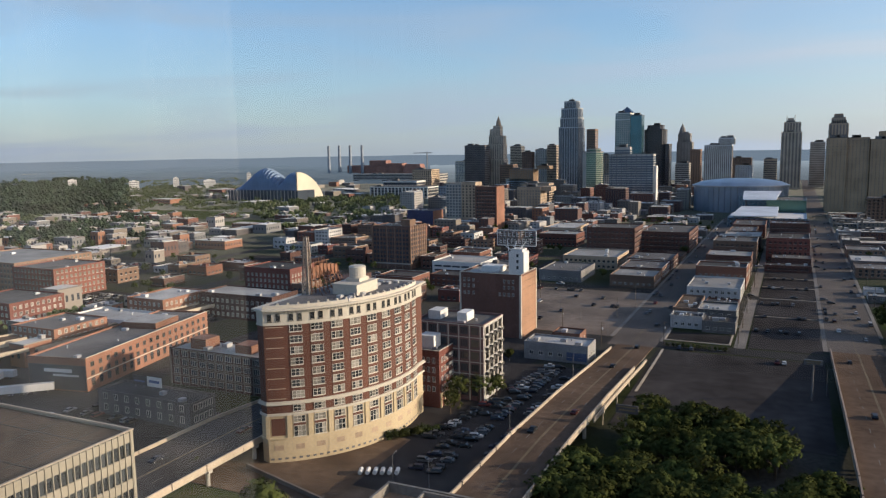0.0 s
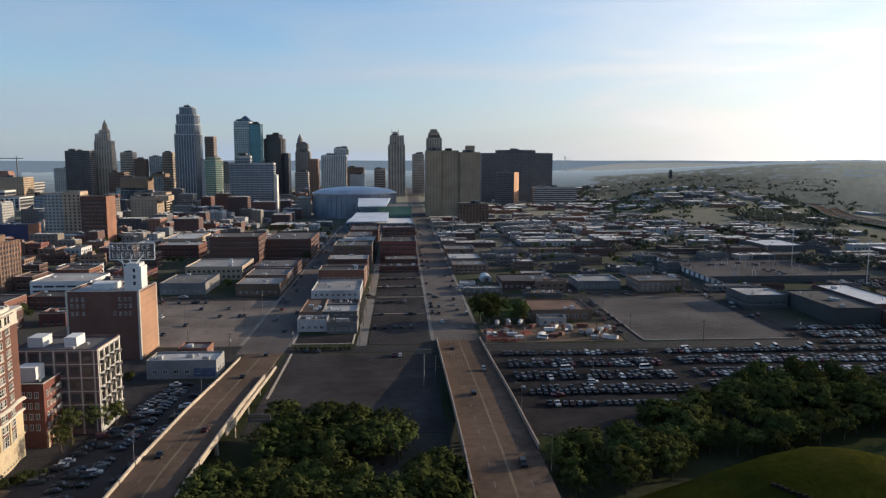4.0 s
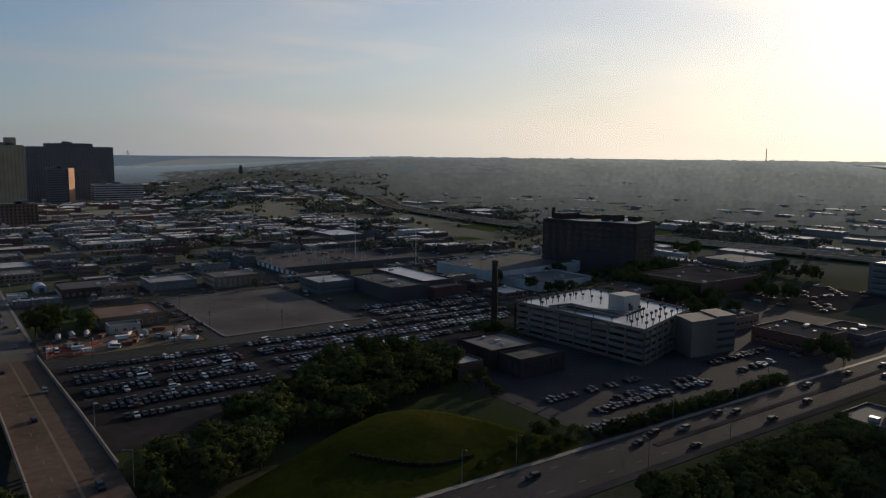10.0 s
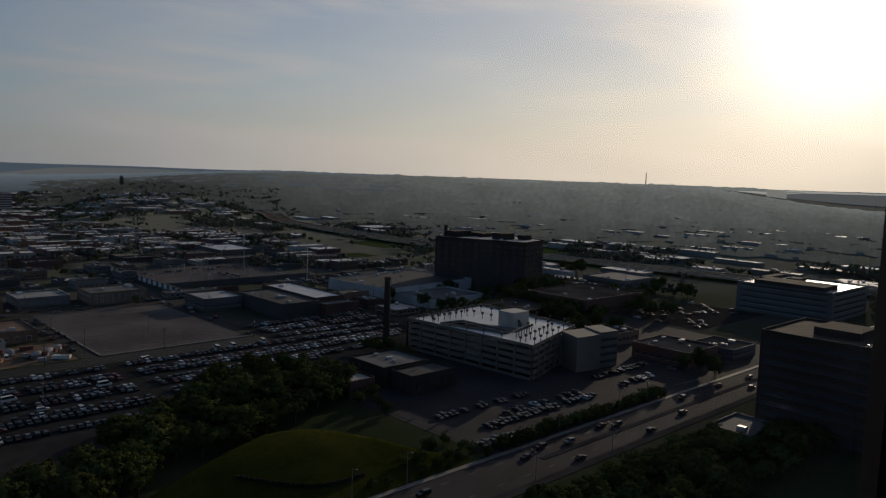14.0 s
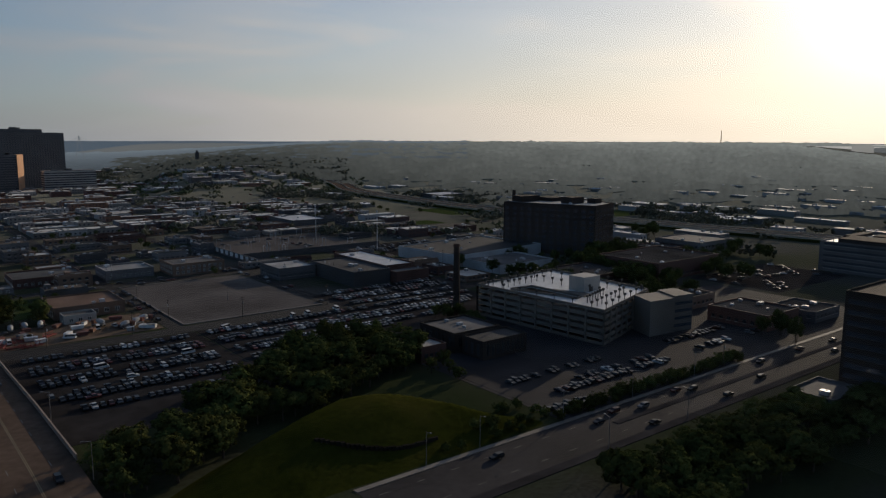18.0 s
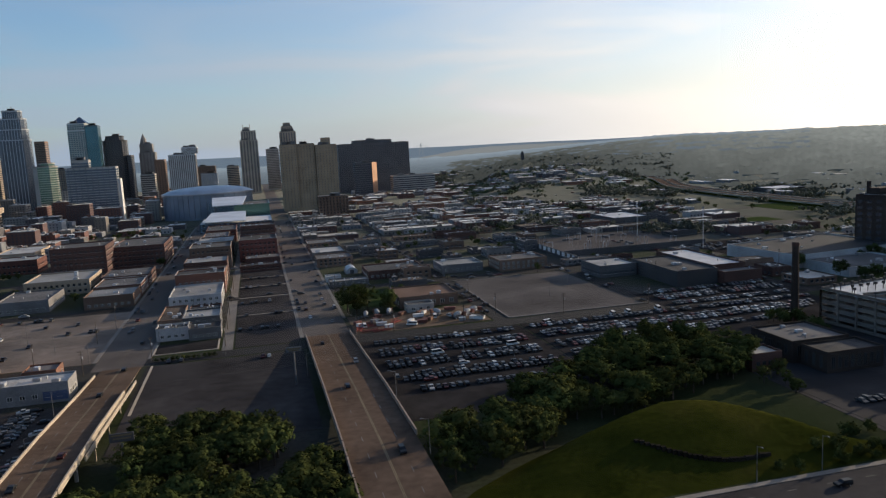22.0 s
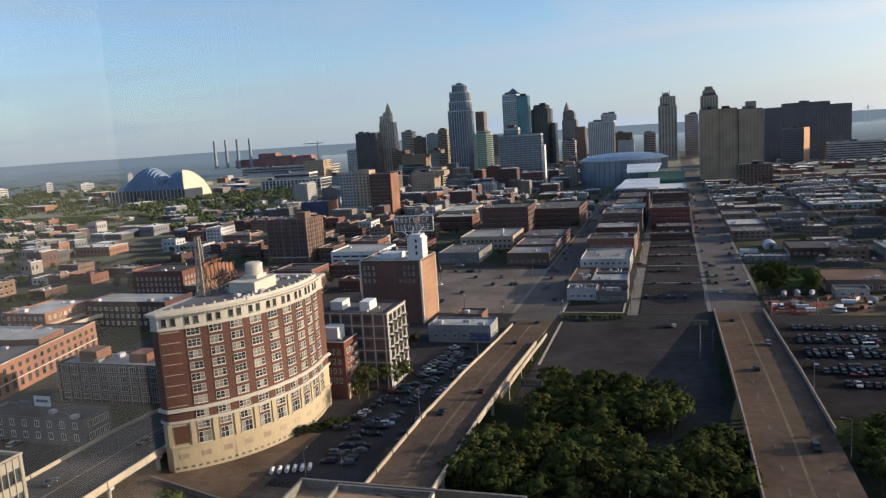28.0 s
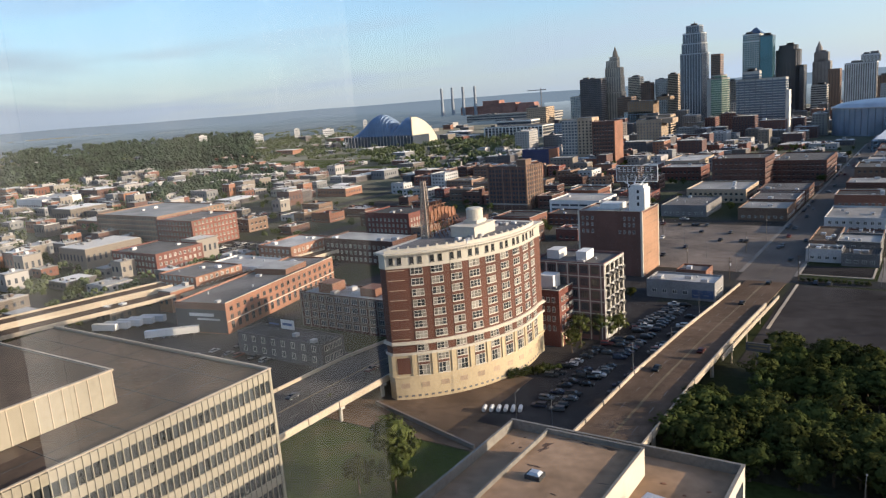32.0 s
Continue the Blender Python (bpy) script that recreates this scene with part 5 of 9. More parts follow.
for z in (5.3, 13.62):
    part("cornice", Geo().box(0, 0.25, -43.8, 43.8, 0, 0.3).mesh("cornice", OFFWHITE), b, "pale stone cornice", m=pose(13.51, 0, z))
for k in range(18):
    part("arch", Geo().prism([(1.25 * math.cos(math.pi * i / 8), 1.25 * math.sin(math.pi * i / 8)) for i in range(9)], 0, 0.1).mesh("arch", GLASS_DARK) if k == 0 else bpy.data.meshes["arch"], b,
         m=pose(13.51, -43.8 + 1.2 + (87.6 - 2.4) / 18 * (k + 0.5), 3.8) @ pose(0, 0, 0, 90, 0, 90))
RESERVED.append((-298, -240, 190, 290))
b = building("concrete_frame_warehouse", "dark brick warehouse with a visible concrete frame", -226, -179, 220, 236, 15, DARKBRICK, ROOF_LIGHT, rows=[2.2 + 3.6 * k for k in range(4)], bays={"S": 10, "E": 3}, win=(3.0, 2.2), single=True, glass=(GLASS, GLASS_DARK), frame_mat=CONCRETE, split=3, units=3)
for k in range(11):
    part("frame_post", Geo().box(-0.3, 0.3, -0.25, 0, 0, 14.5).mesh("frame_post", PAVE), b, m=pose(-23.2 + 4.64 * k, -8, 0))
for k in range(4):
    part("frame_beam", Geo().box(-23.4, 23.4, -0.2, 0, -0.22, 0.22).mesh("frame_beam", PAVE), b, m=pose(0, -8, 4.0 + 3.5 * k))
part("roof_house", Geo().box(-16, -8, -4, 4, 14, 18.4).box(6, 14, -3, 5, 14, 17.6).mesh("roof_house", ORANGE), b, "orange brick roof house")
flat("parking_lot", -252, -182, 240, 310, 0.1, LOT_MID, "asphalt lot among brick warehouses with a few cars", category="parking lot")
RESERVED.append((-252, -182, 240, 298))
building("low_stone_shop", "small grey stone shop with arched front", -224, -180.5, 183, 195, 9, GREYWALL, ROOF_DARK, rows=[3.0, 7.0], bays={"E": 4, "S": 8}, win=(1.8, 2.2), single=True, units=2)
bb = thing("billboard", None, "rooftop billboard with a white advertising panel", "billboard", m=pose(-214, 192, 8.2))
for k in range(4):
    part("post", Geo().bar((k * 4 - 1, 0, 0), (k * 4 - 1, 0, 4.6), 0.2).mesh("post", STEEL), bb)
part("panel", Geo().box(-2, 5, -0.3, -0.1, 1, 4.6).mesh("panel", DARKWALL), bb)
part("panel", Geo().box(5.1, 12, -0.3, -0.1, 1, 4.6).mesh("panel", WHITE), bb)
part("lettering_bar", Geo().box(6, 11, -0.34, -0.302, 2.4, 3.4).box(-1.2, 4, -0.34, -0.302, 2.2, 2.8).mesh("lettering_bar", BLUEWALL), bb)
for x0, x1, y0, y1, h, wall, roof, lab in ((-306, -254.5, 322.5, 346, 14.2, DARKBRICK, ROOF_LIGHT, "long dark brick warehouse with a white cornice"), (-340, -302, 403, 432, 15, RED, ROOF_DARK, "red brick warehouse with a sunlit end wall"), (-224, -190, 300, 332, 12, RED, ROOF_DARK, "dark red brick block with flat roof"),
                                           (-340, -310, 232, 262, 12, ORANGE, ROOF_GREY, "orange brick warehouse beside a motorway ramp"), (-470, -430, 325, 365, 20, RED, ROOF_GREY, "five-storey red brick warehouse"), (-560, -482, 335, 398, 20, BROWN, ROOF_LIGHT, "long five-storey brown brick warehouse"), (-428, -384, 262, 296, 13, RED, ROOF_GREY, "three-storey red brick warehouse row"),
                                           (-338, -311, 300, 334, 13, ORANGE, ROOF_LIGHT, "three-storey orange brick loft"), (-345, -300, 268, 290, 9, WHITE, ROOF_LIGHT, "low white workshop with rows of windows")):
    building("brick_warehouse", lab, x0, x1, y0, y1, h, wall, roof, rows=[2.6 + 3.8 * k for k in range(int(h / 3.9))], win=(1.7, 2.0), single=h < 15, units=3, glass=(GLASS, GLASS_BLIND))


# ---- office slab close by, with metal fins ----
def office_slab():
    X, Y0, Y1, H, FL = -93.2, -20, 82, 49.0, 3.8
    root = thing("office_slab", None, "cream concrete office slab with dark window bands and thin metal fins", "office building")
    part("core", Geo().box(-160, X - 0.5, Y0, Y1 - 0.4, 0, H - 0.6).mesh("core", DARKWALL), root)
    part("roof", Geo().box(-160, X - 0.4, Y0, Y1 - 0.4, H - 0.6, H - 0.35).mesh("roof", ROOF_BROWN), root, "brown gravel roof with seams")
    q = M("cream_panel", (0.27, 0.24, 0.185), var=0.12)
    pitch = 1.15
    n = int((Y1 - 36) / pitch)
    spandrel = Geo().box(-0.14, 0.14, -pitch / 2 + 0.02, pitch / 2 - 0.02, -0.8, 0.8).mesh("spandrel_panel", q)
    pane = Geo().box(-0.06, 0.0, -pitch / 2 + 0.02, pitch / 2 - 0.02, -1.08, 1.08).mesh("window_pane", GLASS)
    fin = Geo().box(0, 0.28, -0.07, 0.07, 16, H + 0.1).mesh("fin", q)
    for f in range(6):
        z = H - 1.1 - FL * f
        for k in range(n):
            y = Y1 - 0.5 - pitch * (k + 0.5)
            part("spandrel_panel", spandrel, root, m=pose(X - 0.3, y, z))
            part("window_pane", pane, root, m=pose(X - 0.38, y, z - 1.9))
    for k in range(n + 1):
        part("fin", fin, root, m=pose(X - 0.3, Y1 - 0.5 - pitch * k, 0))
    part("lower_wall", Geo().box(X - 0.5, X - 0.35, Y0, Y1 - 0.5, 0, H - 3.0 - FL * 6).mesh("lower_wall", GLASS_DARK), root)
    part("end_wall", Geo().box(-160, X, Y1 - 0.4, Y1, 0, H).mesh("end_wall", q), root)
    part("edge_trim", Geo().box(X - 0.3, X + 0.15, Y0, Y1 + 0.1, H, H + 0.18).box(-160, X - 0.3, Y1 - 0.3, Y1 + 0.1, H, H + 0.18).mesh("edge_trim", KERB), root)
    for k in range(7):
        part("roof_seam", Geo().box(-0.1, 0.1, Y0, Y1 - 1, 0, 0.04).mesh("roof_seam", ROOF_DARK) if k == 0 else bpy.data.meshes["roof_seam"], root, m=pose(-99 - 9 * k, 0, H - 0.35))
    for k in range(9):
        part("cross_seam", Geo().box(-158, X - 1, -0.1, 0.1, 0, 0.05).mesh("cross_seam", ROOF_DARK) if k == 0 else bpy.data.meshes["cross_seam"], root, m=pose(0, 76 - 10 * k, H - 0.35))
    # penthouse with ribbed cladding
    ph = part("penthouse", Geo().box(-150, -106.2, -20, 61.8, H - 0.35, H + 5).mesh("penthouse", q), root, "ribbed cream roof penthouse")
    part("penthouse_roof", Geo().box(-149.5, -106.7, -19.5, 61.3, H + 5, H + 5.1).mesh("penthouse_roof", ROOF_BROWN), root)
    rib = Geo().box(0, 0.12, -0.08, 0.08, -0.35, 5.1).mesh("rib", KERB)
    for k in range(30):
        part("rib", rib, ph, m=pose(-106.2, 61.6 - 2.0 * k, H))
    part("penthouse_cap", Geo().box(-106.6, -106.0, -20, 62.0, H + 5, H + 5.25).box(-150, -106.6, 61.6, 62.0, H + 5, H + 5.25).mesh("penthouse_cap", KERB), root)
    part("roof_unit", UNIT_MESH, root, m=T(-130, 50, H + 5.1, 0, 3, 3, 1.6))


office_slab()


# ---- tan-roofed block below the camera ----
def near_block():
    Z = 40.0
    x0, x1, y0, y1 = -56.4, -20.6, 20.0, 98.4
    root = thing("low_hotel_wing", None, "pale concrete hotel wing with tan gravel roofs and raised middle", "building")
    R = Z - 1.5
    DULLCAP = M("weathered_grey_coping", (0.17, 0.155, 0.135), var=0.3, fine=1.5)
    part("walls", Geo().box(x0, x1, y0, y1, 0, R - 0.3).mesh("walls", OFFWHITE), root)
    part("roof", Geo().box(x0 + 0.4, x1 - 0.4, y0, y1 - 0.4, R - 0.3, R).mesh("roof", ROOF_TAN), root, "tan gravel roof with stains")
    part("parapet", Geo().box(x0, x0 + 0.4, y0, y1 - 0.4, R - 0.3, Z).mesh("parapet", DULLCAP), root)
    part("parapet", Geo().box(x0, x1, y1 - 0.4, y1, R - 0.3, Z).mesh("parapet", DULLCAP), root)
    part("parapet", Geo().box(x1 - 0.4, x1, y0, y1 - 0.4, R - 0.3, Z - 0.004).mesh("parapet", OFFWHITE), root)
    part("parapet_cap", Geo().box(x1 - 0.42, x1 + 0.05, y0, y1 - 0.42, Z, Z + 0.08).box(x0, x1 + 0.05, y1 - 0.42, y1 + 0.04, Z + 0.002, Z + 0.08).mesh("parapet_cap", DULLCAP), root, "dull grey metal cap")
    rx0, rx1, ry1 = -47.2, -32.5, 92.6
    part("raised_roof", Geo().box(rx0, rx1, y0, ry1, R, Z + 1.9).mesh("raised_roof", OFFWHITE), root, "raised middle with cream walls")
    part("raised_deck", Geo().box(rx0 + 0.3, rx1 - 0.3, y0, ry1 - 0.3, Z + 1.9, Z + 1.95).mesh("raised_deck", ROOF_TAN), root)
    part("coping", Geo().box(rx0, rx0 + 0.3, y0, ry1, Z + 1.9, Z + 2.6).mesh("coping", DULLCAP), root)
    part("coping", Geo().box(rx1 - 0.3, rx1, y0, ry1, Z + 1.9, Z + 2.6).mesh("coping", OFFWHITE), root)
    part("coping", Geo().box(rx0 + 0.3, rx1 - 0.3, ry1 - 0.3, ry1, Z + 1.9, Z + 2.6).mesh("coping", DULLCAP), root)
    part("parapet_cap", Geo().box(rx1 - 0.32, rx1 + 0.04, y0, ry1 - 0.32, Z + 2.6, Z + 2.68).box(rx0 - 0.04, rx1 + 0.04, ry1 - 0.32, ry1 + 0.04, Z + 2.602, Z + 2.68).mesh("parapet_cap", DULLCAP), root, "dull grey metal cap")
    for y in (76.2, 70.0, 63.8):
        part("wall_louvre", Geo().box(rx1, rx1 + 0.06, y - 1.5, y + 1.5, R + 0.3, Z + 0.9).mesh("wall_louvre", FRAME_DARK), root, "dark louvred opening")
    part("wall_lamp", Geo().box(rx1, rx1 + 0.5, 79.6, 79.9, Z + 1.2, Z + 1.4).box(rx1, rx1 + 0.12, 79.65, 79.85, R, Z + 1.2).mesh("wall_lamp", STEEL), root)
    hatch = part("roof_hatch", Geo().box(-1.1, 1.1, -0.9, 0.9, 0, 0.6).mesh("roof_hatch", ROOF_DARK), root, m=pose(-42.9, 80, Z + 1.95))
    part("hatch_lid", Geo().prism([(-0.9, -0.7), (0.9, -0.7), (0.9, 0.7), (-0.9, 0.7)], 0.6, 0.95, inset=0.35).mesh("hatch_lid", METAL), hatch)
    for k in range(10):
        s = rnd.uniform(0.15, 0.5)
        xx, yy = rnd.uniform(-31, -23), rnd.uniform(76, 94)
        part("debris", Geo().prism([(math.cos(i) * s, math.sin(i * 1.1) * s * 0.6) for i in range(6)], 0, 0.12, inset=0.3).mesh("debris", RUST), root, m=pose(xx, yy, R))
    SMEAR = M("dark_roof_smear", (0.075, 0.042, 0.028), rough=0.95, var=0.5, fine=2)

    def smear(x, y, z, a, b, turn, rank):
        """A ragged stain, longer than wide."""
        g = Geo().prism([(math.cos(i * 0.3) * a * rnd.uniform(0.55, 1.1), math.sin(i * 0.3) * b * rnd.uniform(0.45, 1.15)) for i in range(21)], 0, 0.004 + 0.0012 * rank)
        part("roof_stain", g.mesh("roof_stain", SMEAR), root, m=pose(x, y, z, 0, 0, turn))

    for k in range(22):
        smear(*((-45.9 + 0.12 * k + rnd.uniform(-0.3, 0.3), 88.5 + rnd.uniform(-2.2, 2.2)) if k < 8 else (rnd.uniform(-44, -35), 91.6 + rnd.uniform(-0.25, 0.25)) if k < 15 else (rnd.uniform(-46.4, -33.4), rnd.uniform(60, 90))), Z + 1.95, rnd.uniform(0.5, 1.5), rnd.uniform(0.1, 0.32), 70 + rnd.uniform(-20, 20) if k < 8 else rnd.uniform(-12, 12), k)
    for k in range(16):
        smear(rnd.uniform(-31.5, -26) if k < 11 else rnd.uniform(-55, -48), rnd.uniform(73, 88) if k < 11 else rnd.uniform(88, 96), R, rnd.uniform(0.2, 0.8), rnd.uniform(0.1, 0.3), rnd.uniform(0, 180), k)
    unit = part("roof_unit", UNIT_MESH, root, "dull cream rooftop air unit on skids", m=T(-28.6, 84.2, R + 0.3, -8, 2.6, 2.2, 1.7))
    part("unit_skid", Geo().box(-1.3, 1.3, -1.0, -0.8, 0, 0.3).box(-1.3, 1.3, 0.8, 1.0, 0, 0.3).mesh("unit_skid", RUST), root, m=pose(-28.6, 84.2, R, 0, 0, -8))
    for k in range(3):
        part("pipe", Geo().bar((-31.4 + 0.3 * k, 70, R + 0.18), (-29.4 + 0.3 * k, 82.8, R + 0.18), 0.16).mesh("pipe", RUST), root)
    for k in range(12):
        part("wall_slot", Geo().box(0, 0.05, -2.0, 2.0, 0, 3.2).mesh("wall_slot", GLASS_DARK), root, m=pose(x1, 95 - 5.2 * k, 35))


near_block()
RESERVED += [(-165, -90, -30, 86), (-60, -18, 0, 102)]


# ---- downtown towers ----
# tan near the wall colour, imitating how haze washes out these windows
TANWIN = M("tan_window", (0.19, 0.155, 0.12), rough=0.5, var=0.3, spec=0.3)
ARENAGLASS = M("silver_blue_glass", (0.19, 0.22, 0.27), rough=0.35, metal=0.25, var=0.2)
SLATEGLASS = M("slate_glass", (0.12, 0.15, 0.19), rough=0.25, metal=0.5, var=0.2)
UMBER = M("umber_stone", (0.33, 0.24, 0.155), var=0.2)
DEEPGLASS = M("deep_slate_glass", (0.085, 0.105, 0.135), rough=0.25, metal=0.5, var=0.2)
PALERIB = M("pale_grey_ribs", (0.44, 0.45, 0.46), var=0.12)
TEAL = M("teal_curtain_glass", (0.075, 0.2, 0.25), rough=0.2, metal=0.55, var=0.2)
ASHSTONE = M("ash_grey_stone", (0.235, 0.21, 0.19), var=0.2)
DULL = M("dull_window_glass", (0.17, 0.15, 0.13), rough=0.4, var=0.3, spec=0.4)
SLATEWALL = M("slate_grey_cladding", (0.25, 0.275, 0.31), var=0.2)
FEDWALL = M("dark_grey_brown_panels", (0.125, 0.115, 0.11), var=0.2)
PALETAN = M("pale_tan_stone", (0.47, 0.39, 0.30), var=0.2, objvar=0.1)


def tower(label, tiers, wall, glass, floor=3.9, bands=True, fins=0, roof=ROOF_GREY, name="office_tower", half=1.0, strips=0, cut=0.0, crown=None, z0=0.0, slim=0.25, gap=0.24, band=None):
    """tiers: (x0, x1, y0, y1, top), from the ground up; each tier is a mesh of its own, with a window band for each pair of storeys."""
    root = thing(name, None, label, "tower")
    base = z0
    for x0, x1, y0, y1, top in tiers:
        c = cut * min(x1 - x0, y1 - y0)
        poly = [(x0 + c, y0), (x1 - c, y0), (x1, y0 + c), (x1, y1 - c), (x1 - c, y1), (x0 + c, y1), (x0, y1 - c), (x0, y0 + c)] if cut else [(x0, y0), (x1, y0), (x1, y1), (x0, y1)]
        sh = part("shaft", Geo().prism(poly, base, top).mesh("shaft", [wall, roof]), root)
        part("roof", Geo().prism([(x0 + (x1 - x0) * 0.04 if i in (0, 3) else x1 - (x1 - x0) * 0.04, y0 + 0.6 if i < 2 else y1 - 0.6) for i in range(4)], top + 0.003, top + 0.5).mesh("roof", roof), root)
        if band:
            ring = [(x + (0.5 if x > (x0 + x1) / 2 else -0.5), y + (0.5 if y > (y0 + y1) / 2 else -0.5)) for x, y in poly]
            part("cornice", Geo().prism(ring, top - 2.2, top - 0.2).mesh("cornice", band), root)
        n = int((top - max(base, 4)) / floor)
        side = "E" if (x0 + x1) / 2 < 28 else "W"
        q = Geo()
        if strips:
            for i in range(strips):
                u, w = x0 + c + (x1 - x0 - 2 * c) * (i + 0.5) / strips, (x1 - x0 - 2 * c) / strips * slim
                q.box(u - w, u + w, y0 - 0.12, y0 + 0.05, max(base, 4), top - 2)
                u, w = y0 + c + (y1 - y0 - 2 * c) * (i + 0.5) / strips, (y1 - y0 - 2 * c) / strips * slim
                q.box(x1 - 0.05, x1 + 0.12, u - w, u + w, max(base, 4), top - 2)
                q.box(x0 - 0.12, x0 + 0.05, u - w, u + w, max(base, 4), top - 2)
            n = 0
        for k in range(n):
            z = max(base, 4) + floor * (k + 0.5)
            if bands:
                q.box(x0 + c + 0.4, x1 - c - 0.4, y0 - 0.12, y0 + 0.05, z - floor * gap, z + floor * gap)
                if side == "E":
                    q.box(x1 - 0.05, x1 + 0.12, y0 + c + 0.4, y1 - c - 0.4, z - floor * gap, z + floor * gap)
                else:
                    q.box(x0 - 0.12, x0 + 0.05, y0 + c + 0.4, y1 - c - 0.4, z - floor * gap, z + floor * gap)
                if c > 1.5:
                    q.quad((x1 - c + 0.1, y0 - 0.06, z - floor * gap), (x1 + 0.06, y0 + c - 0.1, z - floor * gap), (x1 + 0.06, y0 + c - 0.1, z + floor * gap), (x1 - c + 0.1, y0 - 0.06, z + floor * gap))
            else:
                w = max(3, int((x1 - x0) / 4.2))
                for i in range(w):
                    u = x0 + (x1 - x0) * (i + 0.5) / w
                    q.box(u - half, u + half, y0 - 0.12, y0 + 0.05, z - floor * 0.28, z + floor * 0.28)
                w = max(3, int((y1 - y0) / 4.2))
                for i in range(w):
                    u = y0 + (y1 - y0) * (i + 0.5) / w
                    if side == "E":
                        q.box(x1 - 0.05, x1 + 0.12, u - half, u + half, z - floor * 0.28, z + floor * 0.28)
                    else:
                        q.box(x0 - 0.12, x0 + 0.05, u - half, u + half, z - floor * 0.28, z + floor * 0.28)
        if q.v:
            tagged(part("windows", q.mesh("windows", glass), sh), kind="stuff")
        for k in range(fins):
            u = x0 + (x1 - x0) * (k + 0.5) / fins
            part("fin", Geo().box(u - 0.5, u + 0.5, y0 - 0.5, y0, base, top).mesh("fin", wall), sh)
        if x1 - x0 > 22:
            for k in range(2):
                s = rnd.uniform(5, 9)
                part("roof_house", Geo().box(0, s * 1.4, 0, s, 0, s * 0.45).mesh("roof_house", GREYWALL), root, m=pose(x0 + (x1 - x0) * rnd.uniform(0.1, 0.5), y0 + 3, top + 0.5))
        base = top + 0.5
    if crown:
        crown(root)
    RESERVED.append((min(t[0] for t in tiers) - 4, max(t[1] for t in tiers) + 4, min(t[2] for t in tiers) - 4, max(t[3] for t in tiers) + 4))
    return root


def spire(x, y, z, r, h, mat, n=8):
    return lambda root: part("spire", Geo().cyl(x, y, z, z + h * 0.5, r, n, r * 0.7).cyl(x, y, z + h * 0.5, z + h, r * 0.65, n, 0.15).mesh("spire", mat), root, "stone crown")


def pyramid(x0, x1, y0, y1, z, h, mat):
    return lambda root: part("pyramid_roof", Geo().prism([(x0, y0), (x1, y0), (x1, y1), (x0, y1)], z, z + h, inset=0.93).mesh("pyramid_roof", SLATEGLASS), root)


tower("dark glass office slab with blank side", [(-648, -601, 1500, 1530, 101)], DARKWALL, GLASS_DARK, fins=9)
tower("stepped tan art deco stone tower with a lantern crown", [(-616, -576, 1550, 1576, 71), (-615, -578, 1552, 1575, 103), (-613, -579, 1554, 1574, 121), (-611.5, -587, 1556, 1573, 135.5), (-604, -586.5, 1558, 1571, 143)], PALETAN, DULL, strips=7, slim=0.2, crown=spire(-594, 1565, 143.5, 6.5, 21, TAN))
tower("tall slate glass tower with pale ribs and stepped top", [(-470, -417, 1600, 1636, 137), (-467, -419.5, 1602, 1634, 157), (-465, -421, 1604, 1632, 177), (-459, -427, 1608, 1629, 192)], DEEPGLASS, PALERIB, strips=7, slim=0.1, cut=0.2, band=PALERIB, crown=lambda r: part("mast", Geo().cyl(-443, 1618, 192.5, 200, 0.6, 6).mesh("mast", STEEL), r))
tower("pale grey slab tower behind others", [(-457, -436, 1800, 1830, 136)], BROWN, GLASS)
tower("rounded green glass apartment tower", [(-338, -305.5, 1300, 1330, 85), (-331, -309, 1303, 1326, 90)], CONCRETE, GLASS_GREEN, cut=0.25, gap=0.36, floor=3.6)
b = tower("broad slate glass apartment slab with thin pale balcony lines", [(-268, -199, 1200, 1222, 80.5), (-260, -236, 1203, 1220, 92)], CONCRETE, SLATEGLASS, floor=3.7, gap=0.38)
for k in range(9):
    part("pier", Geo().box(-0.5, 0.5, -0.35, 0, 4, 80).mesh("pier", SLATEGLASS), b, m=pose(-264 + 7.8 * k, 1199.9, 0))
part("stair_core", Geo().box(-199, -195, 1204, 1220, 0, 62).mesh("stair_core", WHITE), b, "white concrete end core")
tower("blue glass office tower with a pyramid roof", [(-345.5, -314.5, 1600, 1640, 150), (-345.2, -314.8, 1600.5, 1640, 163)], CONCRETE, TEAL, half=1.4, bands=False, band=WHITE, crown=pyramid(-338, -311, 1603, 1637, 163.5, 12, GLASS_BLUE))
tower("teal glass tower wing", [(-314, -291, 1602, 1632, 158)], TEAL, DEEPGLASS, strips=9, slim=0.12, band=DEEPGLASS)
tower("dark glass tower with chamfered top", [(-295, -250, 1650, 1685, 128), (-289, -256, 1653, 1682, 137)], DARKWALL, GLASS_DARK, cut=0.2, fins=7)
tower("dark slim glass slab", [(-250, -242, 1650, 1690, 97)], DARKWALL, GLASS_DARK)
tower("stepped ash grey deco tower with a domed turret", [(-233.5, -201.5, 1700, 1730, 101), (-231.5, -206, 1703, 1727, 119)], ASHSTONE, DULL, strips=5, slim=0.2, crown=spire(-223.5, 1712, 119.5, 7.5, 22, ASHSTONE))
tower("brown brick office block", [(-193, -173, 1600, 1630, 85)], BROWN, GLASS, bands=False)
tower("pale grey ribbed office block", [(-150.5, -103, 1450, 1480, 93), (-129, -101, 1480.5, 1500, 106)], WHITE, DULL, strips=14)
tower("low brown office block", [(-114, -77, 1600, 1640, 67)], BROWN, GLASS, bands=False)
